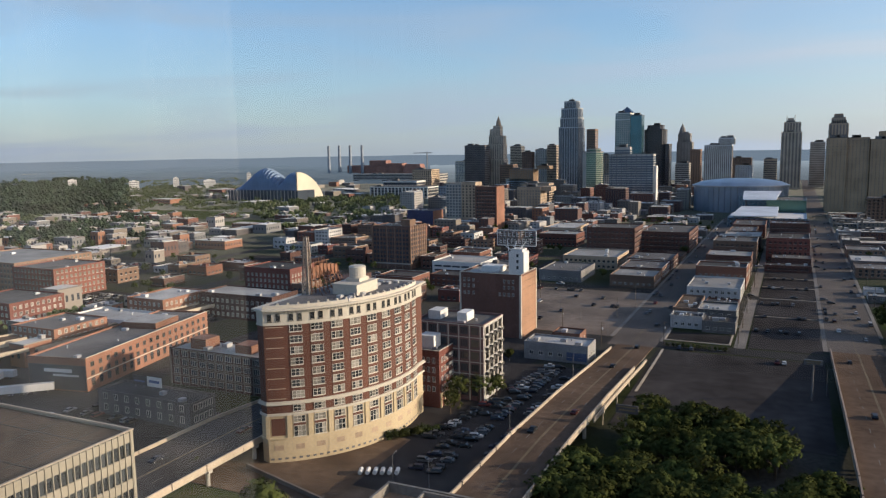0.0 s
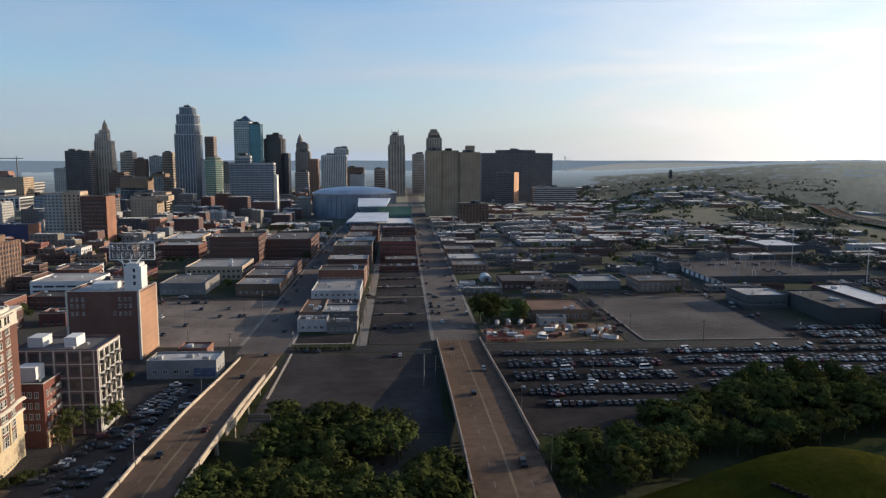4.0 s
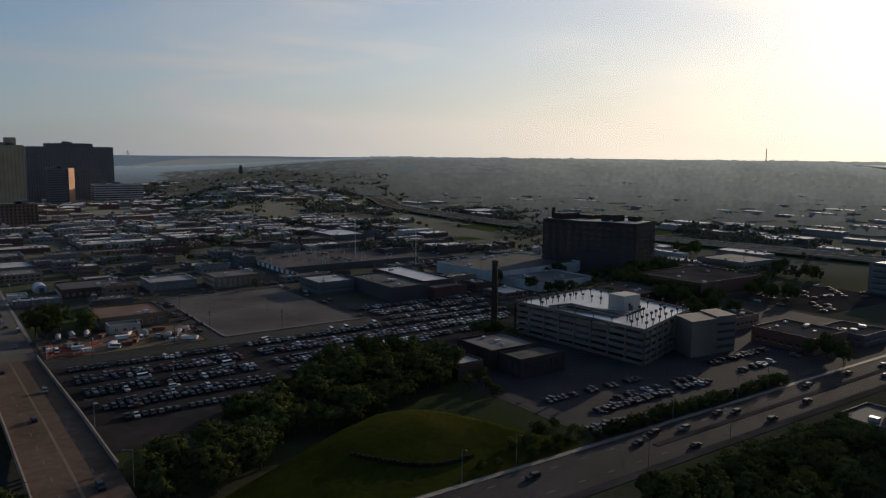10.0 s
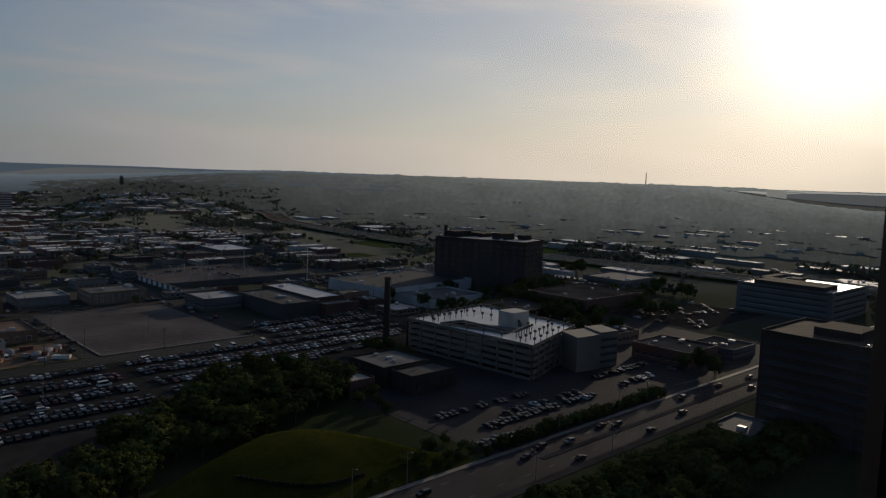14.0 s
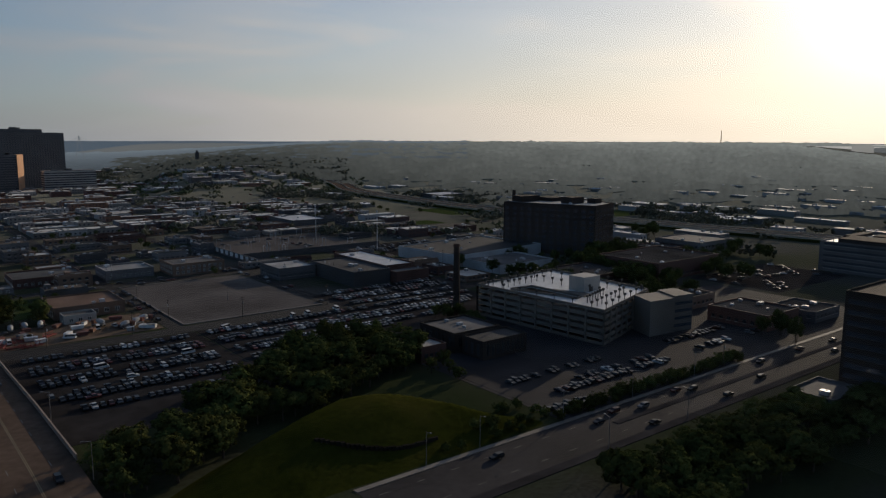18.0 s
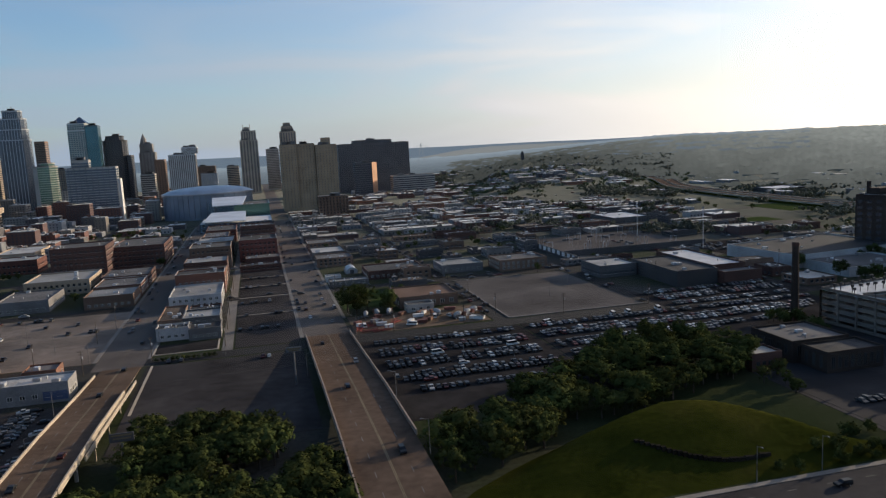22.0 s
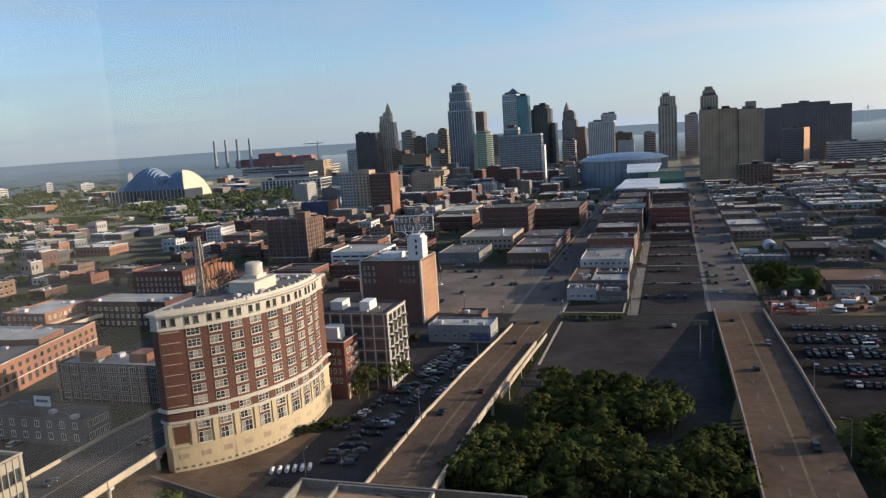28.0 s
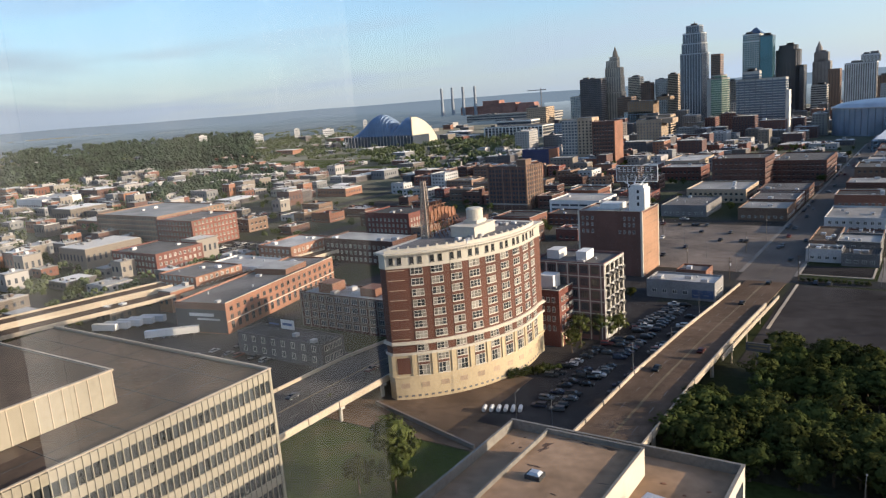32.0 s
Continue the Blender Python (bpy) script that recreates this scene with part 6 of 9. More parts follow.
tower("slim stepped limestone courthouse tower", [(-27, 11.5, 1700, 1735, 117), (-23, 9, 1703, 1732, 137), (-16, -5, 1708, 1727, 145)], PALETAN, DULL, strips=6, crown=lambda r: part("mast", Geo().cyl(-18, 1712, 138, 151, 0.7, 6).cyl(-3, 1712, 138, 151, 0.7, 6).mesh("mast", STEEL), r))
tower("grey office block behind a street", [(29, 58, 1800, 1830, 96)], CONCRETE, DULL)
tower("tall dark limestone city hall tower with stepped crown", [(42, 66, 1190, 1215, 120), (45, 62, 1193, 1212, 128), (48, 59, 1196, 1209, 133)], TAN, DULL, strips=6)
tower("massive tan brick tower block", [(39, 63, 1150, 1186, 99.5), (42, 60, 1154, 1182, 102)], UMBER, TANWIN, half=0.7, bands=False)
tower("massive tan brick tower block", [(63.4, 90, 1153, 1186, 99.5)], UMBER, TANWIN, half=0.7, bands=False)
tower("tan brick hotel block with a rooftop turret", [(91, 123, 1150, 1186, 97), (101, 114.5, 1155, 1170, 107)], UMBER, TANWIN, half=0.7, bands=False)
tower("broad dark brown federal office block", [(163, 306, 1500, 1540, 97), (194, 272, 1505, 1530, 103)], FEDWALL, GLASS_DARK, half=0.6, bands=False)
tower("brown office block with blank sunlit end wall", [(181.5, 213, 1400, 1430, 60.5)], FEDWALL, GLASS_DARK)
# slanted strip whose bright orange holds the sunlight on the block's end
thing("stair_block", Geo().prism([(213.2, 1398), (224.5, 1414), (224.5, 1428), (213.2, 1428)], 0, 61).mesh("stair_block", M("sunlit_end_orange", (0.55, 0.30, 0.17), var=0.15)), "end strip coloured bright orange for the sunlight on it", "tower")
tower("long low pale office block with ribbon windows", [(252, 333, 1400, 1430, 33)], CONCRETE, GLASS_DARK)
tower("low brown warehouse with plain walls", [(79, 118, 1000, 1030, 28)], BROWN, GLASS, bands=False)
for k, (x0, x1, z, Y) in enumerate(((-634, -606, 99, 1750), (-600, -577, 84, 1740), (-573, -545, 90, 1760), (-540, -517, 99, 1750), (-690, -655, 52, 1640), (-760, -700, 64, 1700), (-560, -530, 60, 1480), (-520, -480, 48, 1430), (-410, -380, 75, 1750), (-380, -352, 88, 1760),
                                    (-330, -300, 40, 1420), (-285, -262, 66, 1500), (-205, -180, 60, 1480), (-172, -155, 78, 1700), (-100, -70, 55, 1500), (-60, -34, 62, 1750), (66, 90, 60, 1750), (-480, -430, 38, 1300), (-420, -370, 34, 1210), (-560, -500, 30, 1180))):
    tower("mid-rise downtown block of brick and glass", [(x0, x1, Y, Y + 28, z)], (PALETAN, BROWN, CONCRETE, TAN, SLATEWALL)[k % 5], (GLASS, GLASS_DARK, GLASS_BLUE)[k % 3], bands=k % 3 == 0)
tower("low-rise white and blue apartment block", [(-416, -394.5, 900, 920, 48)], CONCRETE, SLATEGLASS, half=1.3, bands=False)
# the white block's sunlit right face, put in as a tan block
tower("tan block for the sunlit side of a white one", [(-394, -374, 900, 922, 50)], TAN, GLASS, bands=False)

tower("plain tan brick office block", [(-473, -427, 1300, 1330, 55), (-422, -399.5, 1305, 1330, 61)], M("ochre_brick", (0.24, 0.15, 0.085)), DULL, bands=False)
tower("low tan hall with a sunlit front", [(-352, -318, 1000, 1030, 39), (-318, -304, 1003, 1028, 33)], TAN, DULL, bands=False)
b = building("mural_block", "brick block with a deep blue painted wall and orange end", -415, -381, 786, 815, 22, M("navy_paint", (0.045, 0.05, 0.11)), ROOF_DARK, rows=[], units=5)
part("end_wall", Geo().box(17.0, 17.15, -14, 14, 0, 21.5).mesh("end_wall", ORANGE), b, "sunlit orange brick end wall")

# ---- arena ----
def arena():
    root = thing("arena", None, "broad oval glass arena with a low silver domed roof", "arena", m=pose(-69, 1150, 0))
    N = 48
    for k in range(N):
        a0, a1 = 2 * math.pi * k / N, 2 * math.pi * (k + 1) / N - 0.01
        p = Geo()
        p.prism([(63 * math.cos(a0), 52 * math.sin(a0)), (63 * math.cos(a1), 52 * math.sin(a1)), (61 * math.cos(a1), 50 * math.sin(a1)), (61 * math.cos(a0), 50 * math.sin(a0))], 0, 36)
        part("glass_panel", p.mesh("glass_panel", ARENAGLASS), root)
    q = Geo()
    for i in range(7):
        r, z = 1.03 - i * 0.165, 36 + 9.5 * (1 - (1 - i / 6) ** 2) ** 0.6
        q.v += [(63 * max(r, 0.02) * math.cos(2 * math.pi * k / N), 52 * max(r, 0.02) * math.sin(2 * math.pi * k / N), z) for k in range(N)]
    for i in range(6):
        for k in range(N):
            j = (k + 1) % N
            q.f.append((i * N + k, i * N + j, (i + 1) * N + j, (i + 1) * N + k))
            q.m.append(0)
    part("domed_roof", q.mesh("domed_roof", M("silver_roof", (0.43, 0.44, 0.46), rough=0.35, metal=0.4, var=0.2)), root, "silver metal roof")
    part("roof_rim", Geo().prism([(65 * math.cos(2 * math.pi * k / N), 54 * math.sin(2 * math.pi * k / N)) for k in range(N)], 35.2, 36.6).mesh("roof_rim", METAL), root)
    part("wall_core", Geo().prism([(60 * math.cos(2 * math.pi * k / N), 49 * math.sin(2 * math.pi * k / N)) for k in range(N)], 0, 35).mesh("wall_core", DARKWALL), root)


arena()
RESERVED.append((-135, -3, 1095, 1205))
for x0, x1, y0, y1, h, mat, roof, lab in ((-66, -12, 1082, 1094, 24, GLASS_BLUE, WHITE, "entertainment block with white slanted canopy roof"), (-67, 15, 905, 985, 11, GLASS_BLUE, WHITE, "long low block with bright white roof"), (-30, 15, 1010, 1085, 24, GLASS_GREEN, ROOF_GREY, "green glass block beside an avenue")):
    building("entertainment_block", lab, x0, x1, y0, y1, h, mat, roof, rows=[4, 9], win=(3, 2.5), units=4, faces="SE")
BRIGHT = M("bright_white_membrane", (0.62, 0.63, 0.64), rough=0.5, var=0.15)
for pts, cols in ((((-57, 1010, 24.6), (-19, 1010, 24.6), (-14, 1078, 31.5), (-60, 1078, 31.5)), ((-54, 1013), (-22, 1013), (-18, 1074), (-56, 1074))), (((-64, 906, 13), (-15, 906, 13), (-15, 984, 18), (-57, 984, 18)), ((-60, 910), (-18, 910), (-18, 980), (-54, 980)))):
    q = Geo()
    q.v = [(x, y, z - 0.8) for x, y, z in pts] + list(pts)
    q.f, q.m = [(3, 2, 1, 0), (4, 5, 6, 7)] + [(k, (k + 1) % 4, 4 + (k + 1) % 4, 4 + k) for k in range(4)], [0] * 6
    can = thing("canopy_roof", q.mesh("canopy_roof", BRIGHT), "bright white sloping canopy roof on steel columns", "canopy", "canopy roofs")
    for x, y in cols:
        part("column", Geo().cyl(x, y, 0 if y > 1000 else 10, pts[0][2] - 0.9, 0.6, 8).mesh("column", STEEL), can)


# ---- performing arts centre: two shells ----
def shells():
    root = thing("performing_arts_centre", None, "performing arts centre with two stepped shell halls and a glass front", "concert hall")
    SLATE = M("blue_grey_shell_metal", (0.13, 0.19, 0.29), rough=0.5, var=0.15)
    def lobe(x0, x1, z0, peak, z1, n):
        """Strips side by side, each an arch from front to back; heights swell to a peak, then step down."""
        for k in range(n):
            u = (k + 0.5) / n
            top = z0 + (peak - z0) * math.sin(min(1, u / 0.62) * math.pi / 2) ** 1.7 if u < 0.62 else peak - (peak - z1) * ((u - 0.62) / 0.38) ** 1.4
            a, b = x0 + (x1 - x0) * k / n, x0 + (x1 - x0) * (k + 1) / n - 0.15
            q, m = Geo(), 14
            for i in range(m + 1):
                t = math.pi * i / m
                y, z = 1216 - 24 * math.cos(t), 18 + (top - 18) * math.sin(t) ** 0.55
                q.v += [(a, y, z), (b, y, z)]
            for i in range(m):
                q.f.append((2 * i, 2 * i + 1, 2 * i + 3, 2 * i + 2))
                q.m.append(0)
            for o in (0, 1):
                q.f.append(tuple(2 * i + o for i in range(m + 1)))
                q.m.append(0)
            part("shell_strip", q.mesh("shell_strip", SLATE), root, "curved blue-grey shell strip")

    lobe(-1018, -914, 24, 62, 36, 16)
    lobe(-914, -870, 33, 54, 51, 8)
    w, n = Geo(), 14
    for off in (0, 3):
        w.v += [(-869 + 22 * i / n + off * 0.93, 1192 + 56 * i / n - off * 0.37, 55 * math.cos(math.pi / 2 * i / n) ** 0.6) for i in range(n + 1)] + [(-847 + off * 0.93, 1248 - off * 0.37, -1), (-869 + off * 0.93, 1192 - off * 0.37, -1)]
    w.f += [tuple(range(n + 3)), tuple(reversed(range(n + 3, 2 * n + 6)))] + [(i, i + n + 3, i + n + 4, i + 1) for i in range(n + 1)]
    w.m += [0] * (n + 3)
    part("end_wall", w.mesh("end_wall", M("pale_cream_stone", (0.68, 0.6, 0.46), var=0.1)), root, "bright cream curved end wall")
    part("glass_lobby", Geo().box(-1018, -852, 1172, 1236, 0, 20).mesh("glass_lobby", DEEPGLASS), root)
    for k in range(21):
        part("mullion", Geo().box(-1022 + 8.2 * k - 0.4, -1022 + 8.2 * k + 0.4, 1171, 1171.9, 0, 20.5).mesh("mullion", CONCRETE), root)
    RESERVED.append((-1030, -830, 1120, 1280))


shells()
# power station with four stacks, domed blocks
stn = thing("power_station", Geo().box(-1540, -1400, 2440, 2480, 0, 40).box(-1440, -1370, 2436, 2476, 0, 58).box(-1370, -1300, 2430, 2470, 0, 47).prism([(-1300, 2420), (-1210, 2420), (-1210, 2470), (-1300, 2470)], 0, 44, inset=0.35).mesh("power_station", M("pale_red_brick", (0.26, 0.13, 0.1), var=0.3)), "red brick riverside power station", "power station")
for k, x in enumerate((-1618, -1570, -1522, -1470)):
    part("chimney", Geo().cyl(x, 2434, 0, 116, 6.5, 12, 4.5).cyl(x, 2434, 100, 104, 5.2, 12).mesh("chimney", SLATEWALL), stn, "tall tapered brick chimney")
crane = thing("tower_crane", None, "distant tower crane with a long jib", "crane")
part("mast", Geo().bar((-985, 2000, 0), (-985, 2000, 84), 2.2).mesh("mast", STEEL), crane)
part("jib", Geo().bar((-1030, 2000, 85), (-968, 2000, 85), 2.2).bar((-985, 2000, 84), (-985, 2000, 91), 1.6).mesh("jib", STEEL), crane)
tower("white stepped convention block with terraces", [(-790, -720, 1850, 1880, 60), (-775, -735, 1855, 1875, 76)], WHITE, GLASS_DARK)
b = tower("long pale convention hall with white piers", [(-768, -640, 1300, 1350, 22), (-768, -690, 1352, 1390, 31)], CONCRETE, GLASS_DARK, floor=6, gap=0.36, band=WHITE)
for k in range(17):
    part("pier", Geo().box(-0.9, 0.9, -1.4, 0, 0, 20).mesh("pier", WHITE), b, m=pose(-767 + 7.9 * k, 1299.8, 0))
tower("pale round-cornered auditorium block", [(-735, -690, 1420, 1460, 52)], TAN, GLASS, bands=False)
tower("long low exhibition hall", [(-1180, -900, 1900, 1960, 26)], CONCRETE, GLASS_DARK, floor=7)
# the pylon's glow imitates the haze before it
PYLON = haze_material("pylon_in_haze", (0.24, 0.27, 0.3), 0.9)
pyl = thing("bridge_pylon", None, "distant cable bridge pylon with fanned stays", "bridge pylon", m=pose(640, 2900, 0))
for s in (-1, 1):
    part("leg", Geo().bar((s * 16, 0, 0), (0, 0, 92), 2.0).mesh("leg", PYLON), pyl)
    for k in range(4):
        part("stay", Geo().bar((0, 0, 90 - 6 * k), (s * (120 - 22 * k), 0, 24), 0.5).mesh("stay", PYLON), pyl)


# ---- east: garage, chimney, power house, blocks ----
def garage():
    """Five-deck concrete garage round a court, with a pale top deck and lamp posts."""
    # concrete made darker, so that its colour holds the shade on the walls
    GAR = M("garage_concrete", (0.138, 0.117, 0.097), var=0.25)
    P = [(251, 290), (256, 210), (311, 228), (315, 298)]
    root = thing("parking_garage", None, "five-deck concrete parking garage with pale top deck", "parking garage")

    def edge(a, b, z0, z1, t, mat, name):
        a, b = Vector(a), Vector(b)
        d = (b - a).normalized()
        nrm = Vector((-d.y, d.x)) * t
        w = Geo().prism([tuple(a), tuple(b), tuple(b + nrm), tuple(a + nrm)], z0, z1)
        part(name, w.mesh(name, mat), root)

    cx, cy = 284, 252
    # top deck coloured paler and glossier than the lower ones, for its sun glow
    TOPDECK = M("pale_glossy_deck", (0.55, 0.53, 0.50), rough=0.38, var=0.2, fine=0.4)
    court = [(256.5, 271), (267, 236), (271.5, 237.5), (270.5, 269.5)]
    for f in range(6):
        z = 3.1 * f
        for i in range(4):
            a, b = P[i], P[(i + 1) % 4]
            ca, cb = court[i], court[(i + 1) % 4]
            part("deck", Geo().prism([a, b, cb, ca], z - 0.3 if f else 0, z if f else 0.14).mesh("deck", TOPDECK if f == 5 else CONCRETE), root)
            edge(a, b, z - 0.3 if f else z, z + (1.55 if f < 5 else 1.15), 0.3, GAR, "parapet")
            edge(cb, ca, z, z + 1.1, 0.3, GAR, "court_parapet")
    for i in range(4):
        a, b = Vector(P[i]), Vector(P[(i + 1) % 4])
        n = 8
        for k in range(n + 1):
            p = a + (b - a) * k / n
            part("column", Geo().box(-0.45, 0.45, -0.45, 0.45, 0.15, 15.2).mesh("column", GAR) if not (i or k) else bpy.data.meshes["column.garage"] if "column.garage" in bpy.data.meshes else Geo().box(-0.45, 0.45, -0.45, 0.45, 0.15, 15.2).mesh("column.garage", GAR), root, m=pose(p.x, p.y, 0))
    part("core_wall", Geo().prism([(x * 0.9 + cx * 0.1, y * 0.9 + cy * 0.1) for x, y in P], 0.15, 0.4).mesh("core_wall", ASPHALT), root)
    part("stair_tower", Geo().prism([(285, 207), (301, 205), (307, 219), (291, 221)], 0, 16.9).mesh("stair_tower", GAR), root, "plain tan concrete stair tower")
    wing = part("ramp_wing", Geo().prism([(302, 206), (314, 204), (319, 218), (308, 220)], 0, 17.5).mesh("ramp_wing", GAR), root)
    for f in range(4):
        part("slot", Geo().prism([(302.5, 205.8), (313.5, 204.0), (313.5, 203.9), (302.5, 205.7)], 2.2 + 3.6 * f, 3.6 + 3.6 * f).mesh("slot", GLASS_DARK), wing)
    house = part("stair_house", Geo().box(281, 293, 244, 254, 15.5, 23.0).mesh("stair_house", CONCRETE), root)
    part("door", Geo().box(285.5, 287.5, 243.85, 243.99, 15.5, 17.9).mesh("door", FRAME_DARK), house)
    part("ramp_curb", Geo().prism([(273, 236), (280.5, 238), (280.5, 243), (273, 262)], 15.502, 15.9).mesh("ramp_curb", GAR), root)
    lamp = Geo().cyl(0, 0, 0, 2.6, 0.2, 6).box(-0.6, 0.6, -0.4, 0.4, 2.6, 3.7)
    lm = lamp.mesh("lamp_post", BLACK)
    for i in range(4):
        a, b, ca, cb = Vector(P[i]), Vector(P[(i + 1) % 4]), Vector(court[i]), Vector(court[(i + 1) % 4])
        for k in range(7):
            for s in (0.06, 0.34, 0.66) if i else (0.1,):
                p = a.lerp(b, (k + 0.5) / 7).lerp(ca.lerp(cb, (k + 0.5) / 7), s)
                part("lamp_post", lm, root, m=pose(p.x, p.y, 15.5))
    RESERVED.append((236, 345, 200, 302))


garage()


def power_house():
    building("old_power_house", "old dark brick power house with tall arched windows", 199, 224, 226, 240, 8.2, SOOT, ROOF_DARK, rows=[4.0], bays={"S": 8, "W": 3}, win=(1.6, 4.6), single=True, frame_mat=FRAME_DARK, faces="SW", units=0)
    building("power_house_annex", "long dark brick hall with a grey roof", 196, 222, 241, 266, 9, SOOT, ROOF_GREY, rows=[5], win=(2, 4), single=True, frame_mat=FRAME_DARK, faces="SW", units=4)
    building("brick_shed", "small dark brick shed with a bright flat roof", 176, 189, 238, 249, 7, DARKBRICK, ROOF_LIGHT, rows=[3], win=(1.5, 1.5), single=True, frame_mat=FRAME_DARK, faces="SW", units=0)
    ch = thing("brick_chimney", Geo().cyl(240, 294, 0, 38, 2.0, 14, 1.45).mesh("shaft", SOOT), "tall slim dark brick chimney", "chimney")
    part("rim", Geo().cyl(240, 294, 36.4, 37.6, 1.75, 14).cyl(240, 294, 33.9, 34.3, 1.65, 14).mesh("rim", DARKBRICK), ch)
    part("plinth", Geo().box(237.4, 242.6, 291.4, 296.6, 0, 4).mesh("plinth", DARKBRICK), ch)


power_house()
def dark_office():
    """Dark brick block on a skewed plan, with dim window bays and rooftop plant."""
    P, H = [(416, 449), (446, 378), (480, 388), (492, 468)], 40
    root = thing("dark_office_block", Geo().prism(P, 0, H - 0.8).mesh("walls", SOOT), "massive dark brown brick warehouse block with rooftop plant", "building")
    for i in range(4):
        a, b = Vector(P[i]), Vector(P[(i + 1) % 4])
        d = (b - a).normalized()
        nrm = Vector((d.y, -d.x))
        part("parapet", Geo().prism([tuple(a), tuple(b), tuple(b - nrm * 0.5), tuple(a - nrm * 0.5)], H - 0.8, H).mesh("parapet", SOOT), root)
        if i > 1:
            continue
        n, turn = int((b - a).length / 6), math.degrees(math.atan2(d.y, d.x))
        for f in range(8):
            for k in range(n):
                p = a.lerp(b, (k + 0.5) / n) + nrm * 0.02
                part("window", window_mesh(3.4, 2.3, GLASS_DARK, DARKWALL, 3), root, m=pose(p.x, p.y, 5 + 4.3 * f, 0, 0, turn))
    part("roof", Geo().prism([(418, 448), (447, 380), (478, 390), (490, 466)], H - 0.8, H - 0.5).mesh("roof", ROOF_LIGHT), root)
    for x0, x1, y0, y1, z in ((428, 448, 440, 452, 4.2), (448, 462, 404, 416, 4.5), (466, 474, 396, 404, 3.2), (430, 432, 452, 454, 8.5), (452, 468, 430, 444, 2.4)):
        part("penthouse", Geo().box(x0, x1, y0, y1, H - 0.5, H + z).mesh("penthouse", SOOT), root)
    for k in range(9):
        q = rnd.uniform(1.4, 2.6)
        part("roof_unit", UNIT_MESH, root, m=T(rnd.uniform(446, 472), rnd.uniform(400, 446), H - 0.5, 0, q, q * 1.3, q * 0.7))
    RESERVED.append((412, 494, 376, 470))


dark_office()
b = building("brown_office_block", "dark brown glass office block beside a road", 277, 318, 78, 118, 38, SOOT, ROOF_BROWN, rows=[3 + 3.9 * k for k in range(9)], bays={"N": 9, "W": 9}, win=(4.0, 1.7), glass=(GLASS_DARK,), frame_mat=DARKWALL, units=3, faces="NW")
part("penthouse", Geo().box(-8, 10, -10, 6, 37, 40).mesh("penthouse", SOOT), b)
building("low_pavilion", "low pavilion with a bright flat roof", 252, 274, 108, 124, 5, GREYWALL, ROOF_GREY, rows=[2.2], win=(2, 1.6), faces="NW", units=1)
# white walls given a dark grey that stands in for their shade
b = building("white_office_block", "white office block with ribbon windows and shiny roof", 530, 598, 180, 246, 21, M("shade_grey_concrete", (0.12, 0.115, 0.11)), bpy.data.materials["white_roof_membrane"], rows=[3 + 4 * k for k in range(5)], bays={"S": 1, "W": 1}, win=(60, 1.7), glass=(GLASS_DARK,), faces="SW", units=5)
part("penthouse", Geo().box(-31, -6, -26, 22, 20.2, 23.4).box(4, 16, 4, 14, 20.2, 23).box(-2, 30, 24, 31, 20.2, 22.4).mesh("penthouse", SOOT), b, "dark rooftop plant housing")
building("white_warehouse", "long low white warehouse with plain walls", 331, 424, 412, 478, 8.4, WEATHERED, ROOF_DARK, rows=[], units=8, rz=6)
RESERVED.append((200, 237, 384, 436))
building("white_warehouse", "low white warehouse annex with a patched roof", 338, 390, 368, 407, 6.2, WEATHERED, ROOF_GREY, rows=[], units=7)
building("flat_warehouse", "broad brown warehouse with bright white roof", 264.5, 287, 396, 462, 10, DARKBRICK, bpy.data.materials["white_roof_membrane"], rows=[4], bays={"S": 4, "W": 8}, win=(2.4, 2), units=3)
building("flat_warehouse", "dark brick warehouse with a sooty flat roof", 237, 264, 390, 446, 9.4, DARKWALL, ROOF_DARK, rows=[], units=5)
building("flat_warehouse", "low dark red brick warehouse wing", 264.5, 290, 384, 395.5, 7.6, DARKBRICK, ROOF_GREY, rows=[], units=1)
building("flat_warehouse", "low dark warehouse with a pale patched roof", 210, 236, 437, 466, 8, DARKWALL, ROOF_LIGHT, rows=[3], win=(2, 1.5), units=3)
building("flat_warehouse", "low dark warehouse with a bright white roof", 345, 384, 684, 738, 8, DARKWALL, bpy.data.materials["white_roof_membrane"], rows=[3], win=(2, 1.5), units=6)
building("flat_warehouse", "broad low shed with a bright roof beside a motorway", 690, 742, 886, 936, 6, DARKWALL, bpy.data.materials["white_roof_membrane"], rows=[], units=5)
building("brick_warehouse", "long orange brick school beside a lawn", -1080, -1035, 884, 938, 12, ORANGE, ROOF_LIGHT, rows=[3, 7.5], win=(2.4, 2.2), units=2)
building("white_shed", "long low white shed before woods", -1434, -1200, 916, 932, 5, WHITE, ROOF_LIGHT, rows=[], units=0)
building("flat_warehouse", "large white warehouse with a pale roof", -892, -836, 440, 486, 11, WHITE, ROOF_LIGHT, rows=[3.5], win=(2.4, 2), units=6)
building("grey_office", "three-storey grey office with flat roof", 514, 560, 330, 372, 11, GREYWALL, ROOF_GREY, rows=[3, 7], win=(2.2, 1.8), units=4)
for k, (x0, x1, y0, y1, h) in enumerate(((337, 367, 178, 210, 8), (372, 398, 172, 196, 6), (346, 372, 228, 243, 7), (402, 470, 287, 338, 12), (345, 396, 302, 340, 7), (420, 470, 100, 134, 9), (500, 560, 90, 134, 10), (352, 410, 90, 130, 8), (480, 510, 340, 370, 8))):
    building("flat_workshop", "low dark workshop with flat gravel roof and plain walls", x0, x1, y0, y1, h, (DARKBRICK, DARKWALL, BROWN, DARKBRICK)[k % 4], ROOF_SOOT, rows=[3.0], win=(2, 1.6), units=6)
